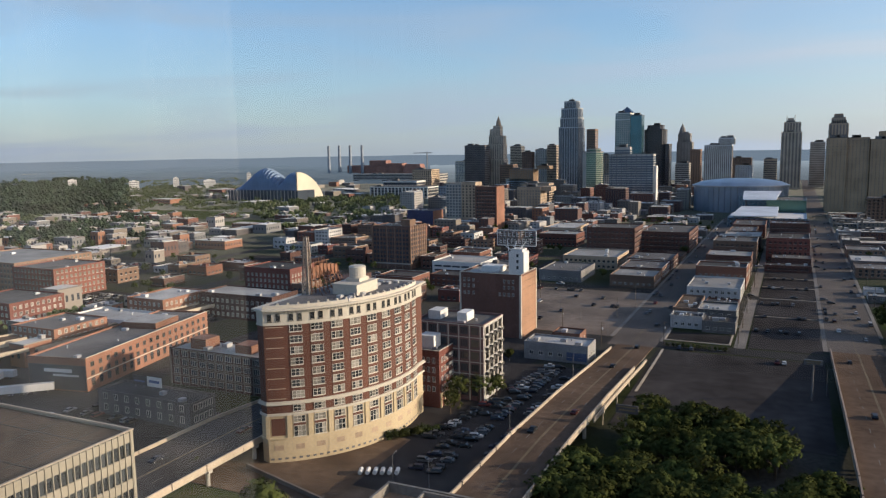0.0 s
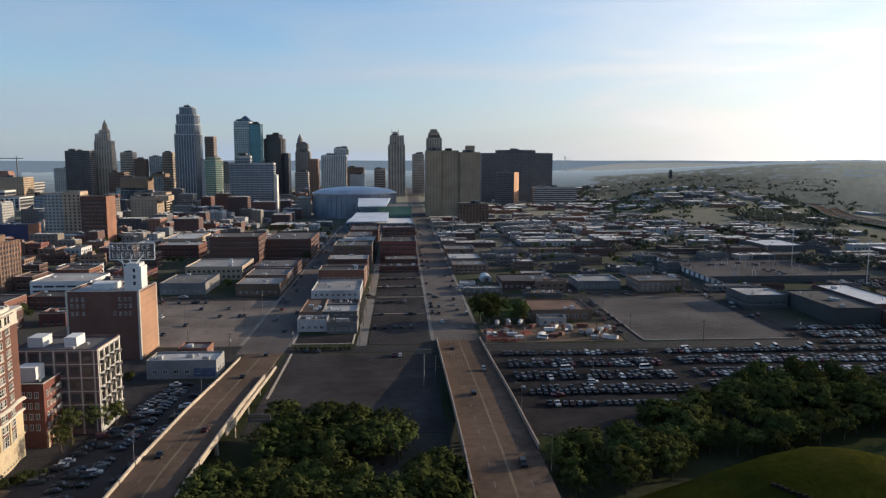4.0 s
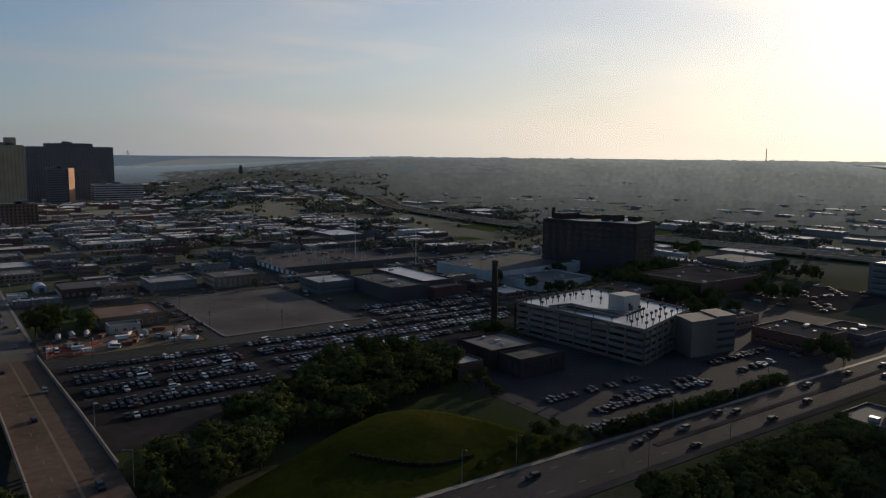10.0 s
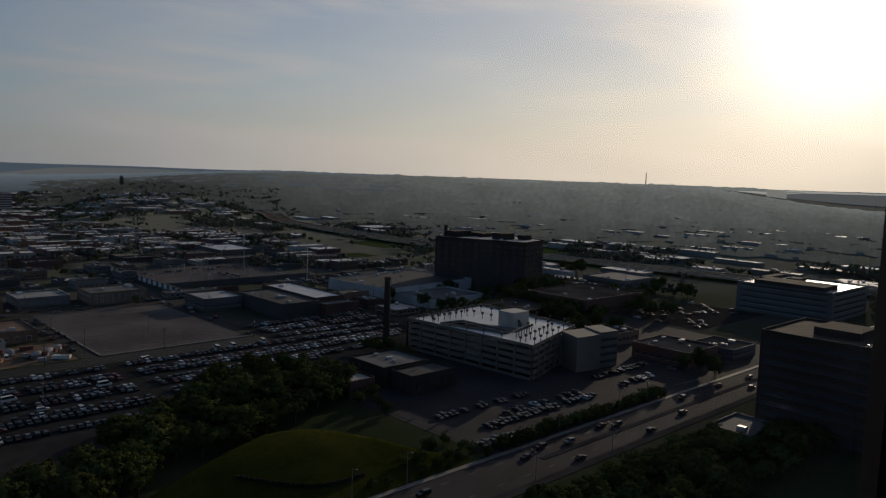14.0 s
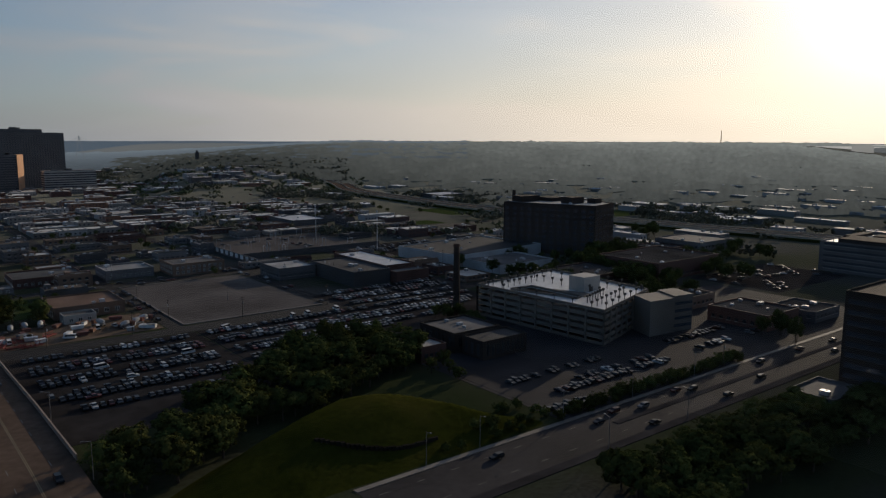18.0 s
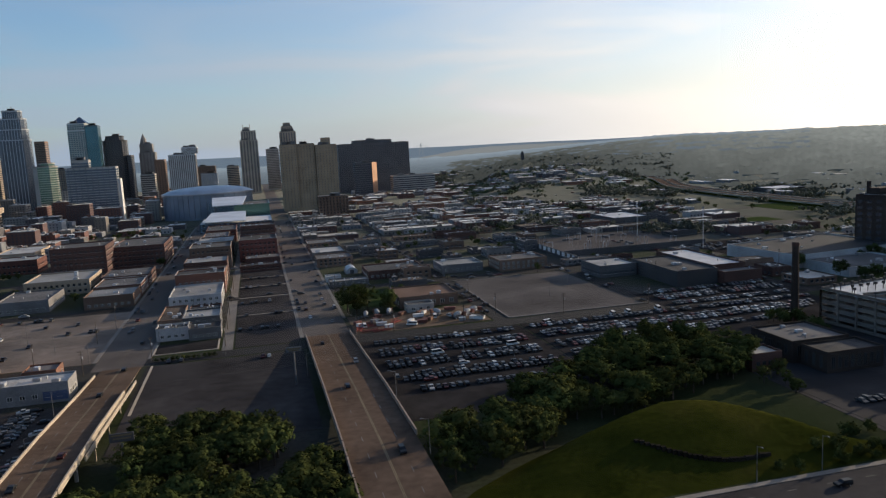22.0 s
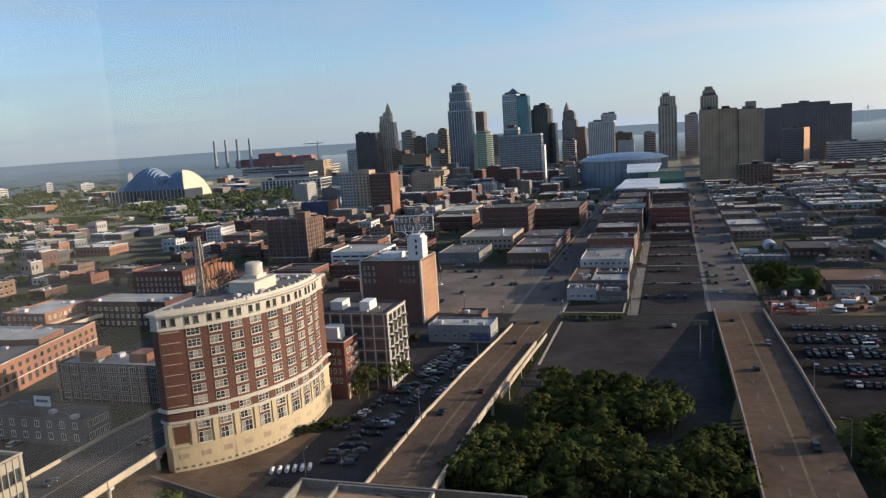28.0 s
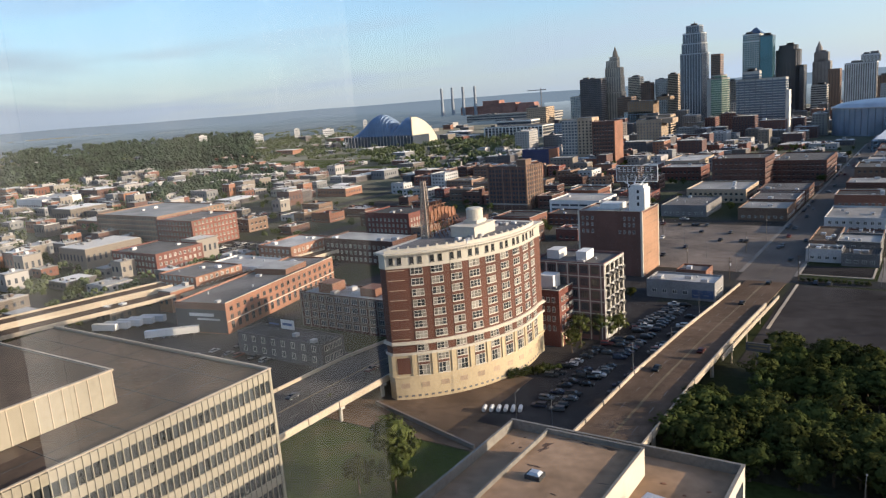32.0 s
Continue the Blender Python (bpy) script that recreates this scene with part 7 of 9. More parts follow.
for x0, x1, y0, y1 in ((455, 500, 630, 664), (556, 604, 690, 770), (700, 760, 560, 640)):
    flat("lawn", x0, x1, y0, y1, 0.12, LAWN, "rough green field beside a motorway", category="lawn")
    RESERVED.append((x0, x1, y0, y1))
flat("parking_lot", 432, 524, 222, 283, 0.1, LOT, "grey asphalt lot beside a white office block", category="parking lot")
RESERVED.append((432, 524, 222, 283))
building("contractor_shop", "low brown roofed contractor shop in a dirt yard", 73, 107, 408, 440, 6.5, BROWN, M("rusty_brown_roof", (0.15, 0.09, 0.062), rough=0.9, var=0.35, spec=0.15), rows=[2.6], win=(2.4, 2.2), single=True, units=2)
building("pale_shed", "small pale shed beside a yard", 75, 90, 396, 406, 4.5, CONCRETE, ROOF_GREY, rows=[2], win=(2, 1.6), single=True, units=0)

building("pale_shed", "small white shed beside an avenue", 41.5, 52, 514, 523, 4, WEATHERED, ROOF_LIGHT, rows=[1.8], win=(1.6, 1.2), single=True, units=0)
hut = thing("arched_hut", None, "pale corrugated metal hut with an arched roof", "hut", m=pose(63, 541, 0))
q = Geo()
for k in range(13):
    q.v += [(4.4 * math.cos(math.pi * k / 12), y, 4.6 * math.sin(math.pi * k / 12)) for y in (0, 15)]
    if k:
        q.f.append((2 * k - 2, 2 * k, 2 * k + 1, 2 * k - 1))
        q.m.append(0)
for o in (0, 1):
    q.f.append(tuple(2 * k + o for k in range(13)))
    q.m.append(0)
part("arched_shell", q.mesh("arched_shell", METAL), hut)
part("door", Geo().box(-1.4, 1.4, -0.08, -0.01, 0, 2.8).mesh("door", DARKWALL), hut)
RESERVED.append((57, 69, 539, 558))

# ---- low buildings along the streets ----
LOW = [(-54.5, -39, 389, 400, 6.5, WEATHERED, ROOF_GREY, 1), (-38.6, -23, 384, 400, 6, GREYWALL, ROOF_DARK, 1), (-55, -43, 402, 440, 8, BROWN, ROOF_BROWN, 2), (-42.6, -24, 402, 424, 8, GREYWALL, ROOF_LIGHT, 2), (-42, -25, 426, 446, 6, DARKBRICK, ROOF_DARK, 1), (-56, -25.7, 465, 506, 8.4, WEATHERED, ROOF_LIGHT, 2),
       (-56, -25, 509, 531, 14.5, RED, ROOF_DARK, 2), (-55, -25, 535, 556, 12, BROWN, ROOF_GREY, 2), (-55, -25, 560, 590, 15, DARKBRICK, ROOF_LIGHT, 3), (-56, -24, 625, 660, 17.5, BROWN, ROOF_GREY, 4), (-56, -30, 664, 690, 16, WEATHERED, ROOF_LIGHT, 3), (-17, 14, 590, 605, 5, DARKBRICK, ROOF_DARK, 1),
       (-54, -24, 694, 735, 14, DARKBRICK, ROOF_LIGHT, 3), (-54, -30, 756, 800, 12, BROWN, ROOF_GREY, 3), (-54, -24, 805, 860, 13, RED, ROOF_GREY, 3), (-18, 13.5, 648, 690, 18.4, RED, ROOF_DARK, 4), (-17, 13.5, 693, 717, 26, DARKBRICK, ROOF_GREY, 6),
       (-16, 15, 720, 740, 20, RED, ROOF_LIGHT, 4), (-16, 15, 754, 800, 15, BROWN, ROOF_GREY, 3), (-161, -120, 638, 676, 24, DARKBRICK, ROOF_GREY, 5), (-109, -80, 494, 524, 8, BROWN, ROOF_LIGHT, 1), (-109, -80, 527, 562, 8.5, DARKBRICK, ROOF_GREY, 2), (-237, -203, 755, 812, 10, TAN, ROOF_LIGHT, 2), (-112, -80, 566, 606, 9, DARKBRICK, ROOF_GREY, 2),
       (-218, -182, 682, 712, 12, RED, ROOF_LIGHT, 2), (-122, -80, 672, 738, 18, DARKBRICK, ROOF_GREY, 4), (-160, -130, 500, 540, 8, GREYWALL, ROOF_GREY, 1), (-160, -118, 560, 604, 10, TAN, ROOF_LIGHT, 2),
       (41, 69, 581, 608, 7, BROWN, ROOF_GREY, 2), (70, 110, 508, 540, 6, DARKBRICK, ROOF_DARK, 1), (122, 152, 505, 532, 6, GREYWALL, ROOF_LIGHT, 1), (160.7, 196, 493, 520, 8, BROWN, ROOF_GREY, 2), (41, 68, 625, 660, 6, GREYWALL, ROOF_LIGHT, 1), (41, 68, 682, 712, 7, BROWN, ROOF_GREY, 2),
       (42, 68, 492, 504, 4, GREYWALL, ROOF_LIGHT, 1)]
for k, (x0, x1, y0, y1, h, wall, roof, fl) in enumerate(LOW):
    building("brick_commercial_block", {"white_paint": "white painted", "brown_brick": "brown brick", "red_brick": "red brick", "dark_brick": "dark brick", "grey_wall": "grey rendered", "tan_stone": "tan stone", "weathered_white": "weathered white"}[wall.name] + " commercial block with flat roof", x0, x1, y0, y1, h, wall, roof,
             rows=[2.4 + (h - 2) / fl * i for i in range(fl)], win=(1.8, 1.7 if fl > 1 else 1.4), single=y0 < 560 and h < 15, units=4, cap=CONCRETE if k % 3 == 0 else None)


# ---- the rest of the blocks ----
def clear(x0, x1, y0, y1):
    return all(x1 < a or x0 > b or y1 < c or y0 > d for a, b, c, d in RESERVED)


fill, BACK = random.Random(5), Geo()
xs = STREETS_X
cols = [(xs[i][1] + 2, xs[i + 1][0] - 2) for i in range(len(xs) - 1)]
rows_y = [(STREETS_Y[i][1] + 2, STREETS_Y[i + 1][0] - 2) for i in range(len(STREETS_Y) - 1)]
made = 0
for bx0, bx1 in cols:
    for by0, by1 in rows_y:
        if bx1 < 17 and by0 > 1000 and bx0 > -200:
            continue
        west, east = bx1 < -80, bx0 > 40
        y = by0
        while y < by1 - 11:
            d = fill.uniform(10, 22) if east else fill.uniform(13, 27)
            x = bx0
            while x < bx1 - 10:
                w = fill.choice((fill.uniform(11, 22), fill.uniform(22, 44))) if east else fill.uniform(10, 30)
                x1b, y1b = min(bx1, x + w), min(by1, y + d)
                if x1b - x > 9 and y1b - y > 9 and fill.random() < (0.84 if west else 0.68) and clear(x, x1b, y, y1b):
                    h = fill.choice((5.5, 7, 8, 9, 11, 12, 15, 19) if by0 > 600 else (5, 6, 7, 8, 10)) if west else fill.choice((3.6, 4, 4.5, 5, 6, 7.5))
                    wall = fill.choice((RED, DARKBRICK, ORANGE, BROWN, DARKBRICK, WEATHERED, GREYWALL, BROWN, RED, DARKBRICK, RED)) if west else fill.choice((GREYWALL, BROWN, DARKWALL, DARKWALL, DARKBRICK, GREYWALL, BROWN))
                    roof = fill.choice((ROOF_LIGHT, ROOF_GREY, ROOF_GREY, ROOF_DARK, ROOF_DARK, ROOF_BROWN) if west else (ROOF_LIGHT, ROOF_DARK, ROOF_GREY, ROOF_DARK, ROOF_DARK, ROOF_BROWN))
                    fl = max(1, int(h / 3.6))
                    if by0 > 745 or (east and made > 90 and fill.random() < 0.45):
                        a0 = len(BACK.v)
                        BACK.box(x, x1b, y, y1b, 0, h - 0.3, 0)
                        BACK.box(x + 0.4, x1b - 0.4, y + 0.4, y1b - 0.4, h - 0.3, h, 1)
                        for s in range(int((x1b - x) / 4)):
                            for f in range(fl):
                                BACK.box(x + 4 * s + 1, x + 4 * s + 2.6, y - 0.1, y, 1.2 + 3.4 * f, 2.8 + 3.4 * f, 2)
                        roof_clutter(BACK, x, x1b, y, y1b, h, fill.choice((3, 5, 8)), fill, 0, 1, 2)
                        BACK.box(x - 0.05, x1b + 0.05, y - 0.05, y + 0.35, h, h + 0.5, 1)
                    else:
                        building("brick_commercial_block" if west else "flat_workshop", "low flat-roofed brick building in a town block" if west else "low flat-roofed workshop in a town block", x, x1b, y, y1b, h, wall, roof, parapet=0.8 if west else 0.45, rows=[2.2 + (h - 1.5) / fl * i for i in range(fl)], win=(1.9, 1.6), units=fill.choice((1, 2, 3)) if west else fill.choice((1, 2)), group="town blocks", glass=(GLASS, GLASS_DARK), cap=fill.choice((None, CONCRETE, OFFWHITE, None)) if west else fill.choice((None, None, None, None, GREYWALL)))
                        made += 1
                    RESERVED.append((x, x1b, y, y1b))
                x = x1b + fill.choice((0.6, 0.6, 2, 8) if west else (0.6, 2, 7))
            y += d + fill.choice((1, 3, 8) if west else (1, 3, 8))

# far town: thousands of roofs, joined by quarter
far = random.Random(8)
EASTWALL = [ramp_material("east_shed_walls", [(0.2, 0.19, 0.175), (0.15, 0.14, 0.13), (0.26, 0.25, 0.24), (0.18, 0.16, 0.14), (0.32, 0.32, 0.31)], 0.9, island=True, haze_sheen=0.3), ramp_material("east_shed_roofs", [(0.16, 0.155, 0.15), (0.22, 0.21, 0.2), (0.42, 0.41, 0.4), (0.14, 0.135, 0.13), (0.2, 0.19, 0.18), (0.5, 0.49, 0.48)], 0.7, island=True, haze_sheen=0.2)]
FARWALL = [ramp_material("far_town_walls", [(0.15, 0.06, 0.04), (0.24, 0.11, 0.065), (0.12, 0.10, 0.085), (0.18, 0.15, 0.12), (0.34, 0.32, 0.30), (0.10, 0.05, 0.04), (0.24, 0.21, 0.18), (0.17, 0.17, 0.17), (0.08, 0.07, 0.07)], 0.85, island=True, haze_sheen=0.16), ramp_material("far_town_roofs", [(0.13, 0.125, 0.12), (0.22, 0.21, 0.20), (0.09, 0.085, 0.08), (0.5, 0.49, 0.47), (0.13, 0.12, 0.11), (0.27, 0.25, 0.23), (0.09, 0.06, 0.05)], 0.55, island=True, haze_sheen=0.2)]
for k in range(420):
    mid = k < 190
    x, y = (fill.uniform(-600, -140), fill.uniform(1005, 1480)) if mid else (fill.uniform(110, 640), fill.uniform(1150, 1600))
    w, d, h = (fill.uniform(14, 34), fill.uniform(14, 30), fill.choice((9, 12, 15, 18, 24, 30))) if mid else (fill.uniform(14, 40), fill.uniform(12, 30), fill.choice((4, 5, 6, 8)))
    if not clear(x, x + w, y, y + d):
        continue
    z = ground_height(x, y)
    RESERVED.append((x - 3, x + w + 3, y - 3, y + d + 3))
    BACK.box(x, x + w, y, y + d, z - 1, z + h - 0.4, 0)
    BACK.box(x + 0.4, x + w - 0.4, y + 0.4, y + d - 0.4, z + h - 0.4, z + h, 1)
    for s in range(int(w / 4)):
        for f in range(int(h / 3.6)):
            BACK.box(x + 4 * s + 1, x + 4 * s + 2.8, y - 0.12, y, z + 1.4 + 3.5 * f, z + 3.0 + 3.5 * f, 2)
    for s in range(int(d / 4) if mid else 0):
        for f in range(int(h / 3.6)):
            BACK.box(x + w, x + w + 0.12, y + 4 * s + 1, y + 4 * s + 2.8, z + 1.4 + 3.5 * f, z + 3.0 + 3.5 * f, 2)
    for s in range(3):
        u, v, t = fill.uniform(x + 1, x + w - 5), fill.uniform(y + 1, y + d - 5), fill.uniform(1.5, 4)
        BACK.box(u, u + t * 1.3, v, v + t, z + h, z + h + t * 0.7, 1)
thing("far_buildings", BACK.mesh("far_buildings", FARWALL + [GLASS_DARK]), "low flat-roofed town blocks behind an avenue", "buildings", kind="stuff")
for a0, a1, r0, r1, n, lab in ((-75, -45, 330, 1300, 800, "west side quarter of low brick buildings"), (-75, -30, 1300, 2150, 200, "distant low town to the west"), (-45, -20, 700, 1150, 120, "brick quarter below downtown"), (20, 48, 1000, 1700, 190, "far north-east quarter of low sheds"), (48, 82, 650, 1750, 260, "eastern industrial quarter of sheds"), (-28, 20, 1750, 2120, 60, "far river plain buildings")):
    q = Geo()
    for k in range(n):
        az, r = radians(far.uniform(a0, a1)), math.sqrt(far.uniform(r0 * r0, r1 * r1))
        x, y = r * math.sin(az), r * math.cos(az)
        h = far.choice((4, 5, 6, 7, 9, 12)) * (1 if r > 900 else 1.1)
        w, d = (far.uniform(10, 26), far.uniform(10, 30)) if az > -0.7 or r > 1300 else (far.uniform(9, 19), far.uniform(9, 20))
        if far.random() < 0.16:
            w, d = w * far.uniform(1.6, 3.0), d * far.uniform(1.4, 2.2)
        if az < -0.83 and r > 1250 and far.random() < 0.75:
            continue
        if az > 0.3 and r > 1050 and far.random() < 0.72:
            continue
        if az > 0.3:
            w, d, h = far.uniform(9, 20), far.uniform(18, 58), far.choice((3, 3.5, 4, 4.5, 6))
        if not clear(x - w / 2, x + w / 2, y - d / 2, y + d / 2) or (-560 < x < 500 and y < 1145 and x > -470 and y > 350):
            continue
        z = ground_height(x, y)
        q.box(x - w / 2, x + w / 2, y - d / 2, y + d / 2, z - 2, z + h, 0)
        q.box(x - w / 2 + 0.4, x + w / 2 - 0.4, y - d / 2 + 0.4, y + d / 2 - 0.4, z + h, z + h + 0.25, 1)
        for s in range(int(w / 4)):
            q.box(x - w / 2 + 4 * s + 1, x - w / 2 + 4 * s + 2.6, y - d / 2 - 0.1, y - d / 2, z + h * 0.4, z + h * 0.7, 2)
        for s in range(int(d / 4) if r < 1300 and az < 0 else 0):
            q.box(x + w / 2, x + w / 2 + 0.1, y - d / 2 + 4 * s + 1, y - d / 2 + 4 * s + 2.6, z + h * 0.4, z + h * 0.7, 2)
        for s in range(far.choice((1, 3, 5)) if r < 1400 else 0):
            u, v, t = x + far.uniform(-0.4, 0.3) * w, y + far.uniform(-0.4, 0.3) * d, far.uniform(0.7, 2.4)
            q.box(u, u + t * 1.4, v, v + t, z + h + 0.25, z + h + 0.25 + t * 0.8, 1)
        if r < 1400 and far.random() < 0.6:
            q.box(x - w / 2 - 0.1, x + w / 2 + 0.1, y - d / 2 - 0.1, y - d / 2 + 0.4, z + h, z + h + 0.55, 1)
            q.box(x + w / 2 - 0.4, x + w / 2 + 0.1, y - d / 2 + 0.4, y + d / 2, z + h, z + h + 0.55, 1)
        RESERVED.append((x - w / 2, x + w / 2, y - d / 2, y + d / 2))
    thing("far_buildings", q.mesh("far_buildings", (EASTWALL if a0 > 15 else FARWALL) + [GLASS_DARK]), lab, "buildings", kind="stuff")
# landmarks far off
for az, w, z in ((-51.3, 20, 34), (-44.6, 14, 32), (-39.5, 11, 40), (-47.4, 24, 26), (-42.3, 30, 24)):
    x, y = 2080 * math.sin(radians(az)), 2080 * math.cos(radians(az))
    fb = thing("distant_block", Geo().box(-w / 2, w / 2, -9, 9, 0, z).box(-w / 5, w / 6, -4, 4, z, z + 2.5).mesh("distant_block", WHITE), "pale distant block on the western plain", "building", m=pose(x, y, 0, 0, 0, -az))
    for k in range(int(z / 5)):
        part("window_band", Geo().box(-w / 2 + 1, w / 2 - 1, -9.1, -9.001, 3 + 5 * k, 4.4 + 5 * k).mesh("window_band", GREYWALL), fb)
thing("hill_memorial_tower", Geo().box(656, 663, 1800, 1807, 20, 54).box(657.5, 661.5, 1801.5, 1805.5, 54, 58).mesh("hill_memorial_tower", DARKWALL), "small square stone tower on a wooded ridge", "tower")
an = thing("radio_mast", Geo().cyl(2900, 1790, 40, 122, 2.6, 6, 1.4).mesh("radio_mast", STEEL), "slender distant radio mast", "mast")
# this block's emission imitates the mist in front of it
thing("distant_block", Geo().box(-44, 44, -14, 14, 0, 42).box(-30, -12, -8, 8, 42, 49).box(14, 34, -8, 8, 42, 47).mesh("distant_block", haze_material("block_in_mist", (0.5, 0.49, 0.46), 1.1)), "pale distant office block in morning mist", "building", m=pose(3900 * math.sin(radians(67.2)), 3900 * math.cos(radians(67.2)), 18, 0, 0, -67.2))


# ---- trees ----
def crown_mesh(seed, clumps=110, leaves=30, mat=LEAF, spread=1.0):
    """A crown of leaf clumps about 10 m high in all, uneven and gappy."""
    r = random.Random(seed)
    q = Geo()
    lobes = [(r.uniform(-1.6, 1.6), r.uniform(-1.6, 1.6), r.uniform(4.2, 7.6), r.uniform(1.8, 3.0)) for _ in range(7)]
    for _ in range(clumps):
        lx, ly, lz, lr = r.choice(lobes)
        d = Vector((r.gauss(0, 1), r.gauss(0, 1), r.gauss(0.15, 0.9))).normalized()
        c = Vector((lx, ly, lz)) + d * lr * r.uniform(0.65, 1.05)
        size = r.uniform(0.55, 0.95)
        for _ in range(leaves):
            o = Vector((r.gauss(0, 1), r.gauss(0, 1), r.gauss(0, 0.8))).normalized()
            p = c + o * size * r.uniform(0.4, 1.0)
            n = (o * 0.7 + d + Vector((r.uniform(-0.45, 0.45), r.uniform(-0.45, 0.45), r.uniform(-0.2, 0.7)))).normalized()
            s = n.orthogonal().normalized()
            s.rotate(Matrix.Rotation(r.uniform(0, 6.28), 3, n))
            u = n.cross(s)
            k = r.uniform(0.2, 0.4)
            q.quad(tuple(p - s * k), tuple(p - u * k * 0.6), tuple(p + s * k), tuple(p + u * k * 0.6))
    return q.mesh("crown", mat)


def trunk_mesh(seed):
    r = random.Random(seed)
    q = Geo().cyl(0, 0, 0, 2.2, 0.26, 8, 0.2).cyl(0, 0, 2.2, 5.2, 0.2, 8, 0.1)
    for k in range(5):
        a = r.uniform(0, 6.28)
        z = r.uniform(2.0, 4.2)
        q.bar((0, 0, z), (math.cos(a) * 1.8, math.sin(a) * 1.8, z + r.uniform(1.4, 2.6)), 0.11)
    return q.mesh("trunk", BARK)


CROWNS = [crown_mesh(k) for k in range(6)] + [crown_mesh(k + 20, 60, 20) for k in range(3)]
TRUNKS = [trunk_mesh(k) for k in range(3)]
BUSHES = [crown_mesh(k + 40, 90, 20, LEAF) for k in range(3)]
tr = random.Random(21)


def ground_z(x, y):
    z = ground_height(x, y)
    if 32 < x < 178 and 159 < y < 216:
        z = max(z, mound_height(x, y) - 0.3)
    return z


def tree(x, y, h=9.0, label="leafy green deciduous tree", wide=1.0, group="", z=None):
    root = thing("tree", None, label, "tree", group, m=T(x, y, ground_z(x, y) if z is None else z, tr.uniform(0, 360), h / 10 * wide, h / 10 * wide, h / 10))
    part("trunk", tr.choice(TRUNKS), root)
    part("crown", tr.choice(CROWNS), root)


def bush(x, y, h=2.5, label="dense dark green shrub", group=""):
    ob = thing("shrub", tr.choice(BUSHES), label, "shrub", group, m=T(x, y, ground_z(x, y) - h * 0.3, tr.uniform(0, 360), h / 6.2, h / 6.2, h / 7))


def grove(n, x0, x1, y0, y1, keep, h0, h1, gap, label, group):
    got, tries = [], 0
    while len(got) < n and tries < n * 40:
        tries += 1
        x, y = tr.uniform(x0, x1), tr.uniform(y0, y1)
        if keep(x, y) and all((x - a) ** 2 + (y - b) ** 2 > gap * gap for a, b in got):
            got.append((x, y))
            tree(x, y, tr.uniform(h0, h1), label, tr.uniform(1.15, 1.5), group)


def line_y(knots, x):
    for (xa, ya), (xb, yb) in zip(knots, knots[1:]):
        if xa <= x <= xb:
            return ya + (yb - ya) * (x - xa) / (xb - xa)
    return knots[0][1] if x < knots[0][0] else knots[-1][1]


grove(88, -53, 15, 166, 242, lambda x, y: not (x > 0 and y > 199) and not (196 < y < 209 and x < 4) and not (y > 195 and x < -45 + (y - 195) * 0.12), 9, 13, 4.4, "leafy green tree in a dense grove between bridges", "grove between the bridges")
NORTH = [(42, 204), (80, 232), (110, 250), (128, 268), (176, 276)]
SOUTH = [(42, 182), (80, 202), (110, 214), (137, 222), (176, 240)]
grove(78, 43, 178, 182, 276, lambda x, y: line_y(SOUTH, x) < y < line_y(NORTH, x), 8, 14, 5.2, "leafy green tree in a belt beside a parking lot", "tree belt")
for x, y, h in ((126, 262, 15), (133, 266, 16), (141, 268, 14), (151, 271, 16), (158, 273, 14), (166, 272, 15), (172, 268, 14), (120, 258, 12)):
    tree(x, y, h, "tall leafy tree standing above a parking lot", 0.8, "tree belt")
grove(84, 148, 274, 90, 123, lambda x, y: not (x > 248 and y > 104) and not (x > 176 and y > 119), 7, 11, 4.0, "leafy tree south of a divided road", "roadside grove")
for k in range(56):
    bush(182 + 1.9 * k + tr.uniform(-1, 1), 162 + tr.uniform(-1.2, 3.4), tr.uniform(2.4, 5.0), "round roadside shrub beside a divided road", "roadside shrubs")
for x, y, h in ((163, 243, 9), (165, 234, 8), (172, 226, 7), (175, 213, 6), (182, 231, 7), (169, 238, 10), (178, 222, 6), (160, 236, 7)):
    tree(x, y, h, "low leafy tree beside an old brick shed", 1.2, "tree belt")
for x, y, h in ((147, 170, 3.6), (148, 162.5, 4), (156, 164, 3.8), (130, 164, 3), (135, 162.5, 3.2), (152, 167, 2.6)):
    bush(x, y, h, "dark shrub at the foot of a grass mound", "slope shrubs")
for x, y, h in ((44, 411, 16), (50, 418, 15), (48, 404, 14), (55, 411, 15), (67, 409, 12), (66, 404, 10)):
    tree(x, y, h, "bushy tree beside a contractor yard", 1.2, "yard trees")
for x, y, h in ((-106, 238, 12), (-102, 246, 11), (-106, 230, 9), (-98, 254, 9), (-103, 252, 10), (-96, 322, 5), (-110, 300, 6), (-109, 132, 16), (-105, 126, 11), (-151, 154, 7), (-113, 122, 10)):
    tree(x, y, h, "leafy tree beside an old brick building", 1.1)
for k in range(9):
    bush(-115 + 1.4 * k + tr.uniform(-0.4, 0.4), 201 + 1.5 * k, tr.uniform(2.4, 3.6), "clipped dark shrub along a cream wall", "hedge")
for k in range(12):
    bush(-50 + 2.3 * k, 350.5 + tr.uniform(-0.4, 0.4), tr.uniform(1.6, 2.4), "clipped dark shrub beside a street corner", "hedge")
for k in range(16):
    bush(152 + tr.uniform(0, 26), 161 + tr.uniform(0, 20), tr.uniform(2, 4), "low dark shrub on a grass slope", "slope shrubs")


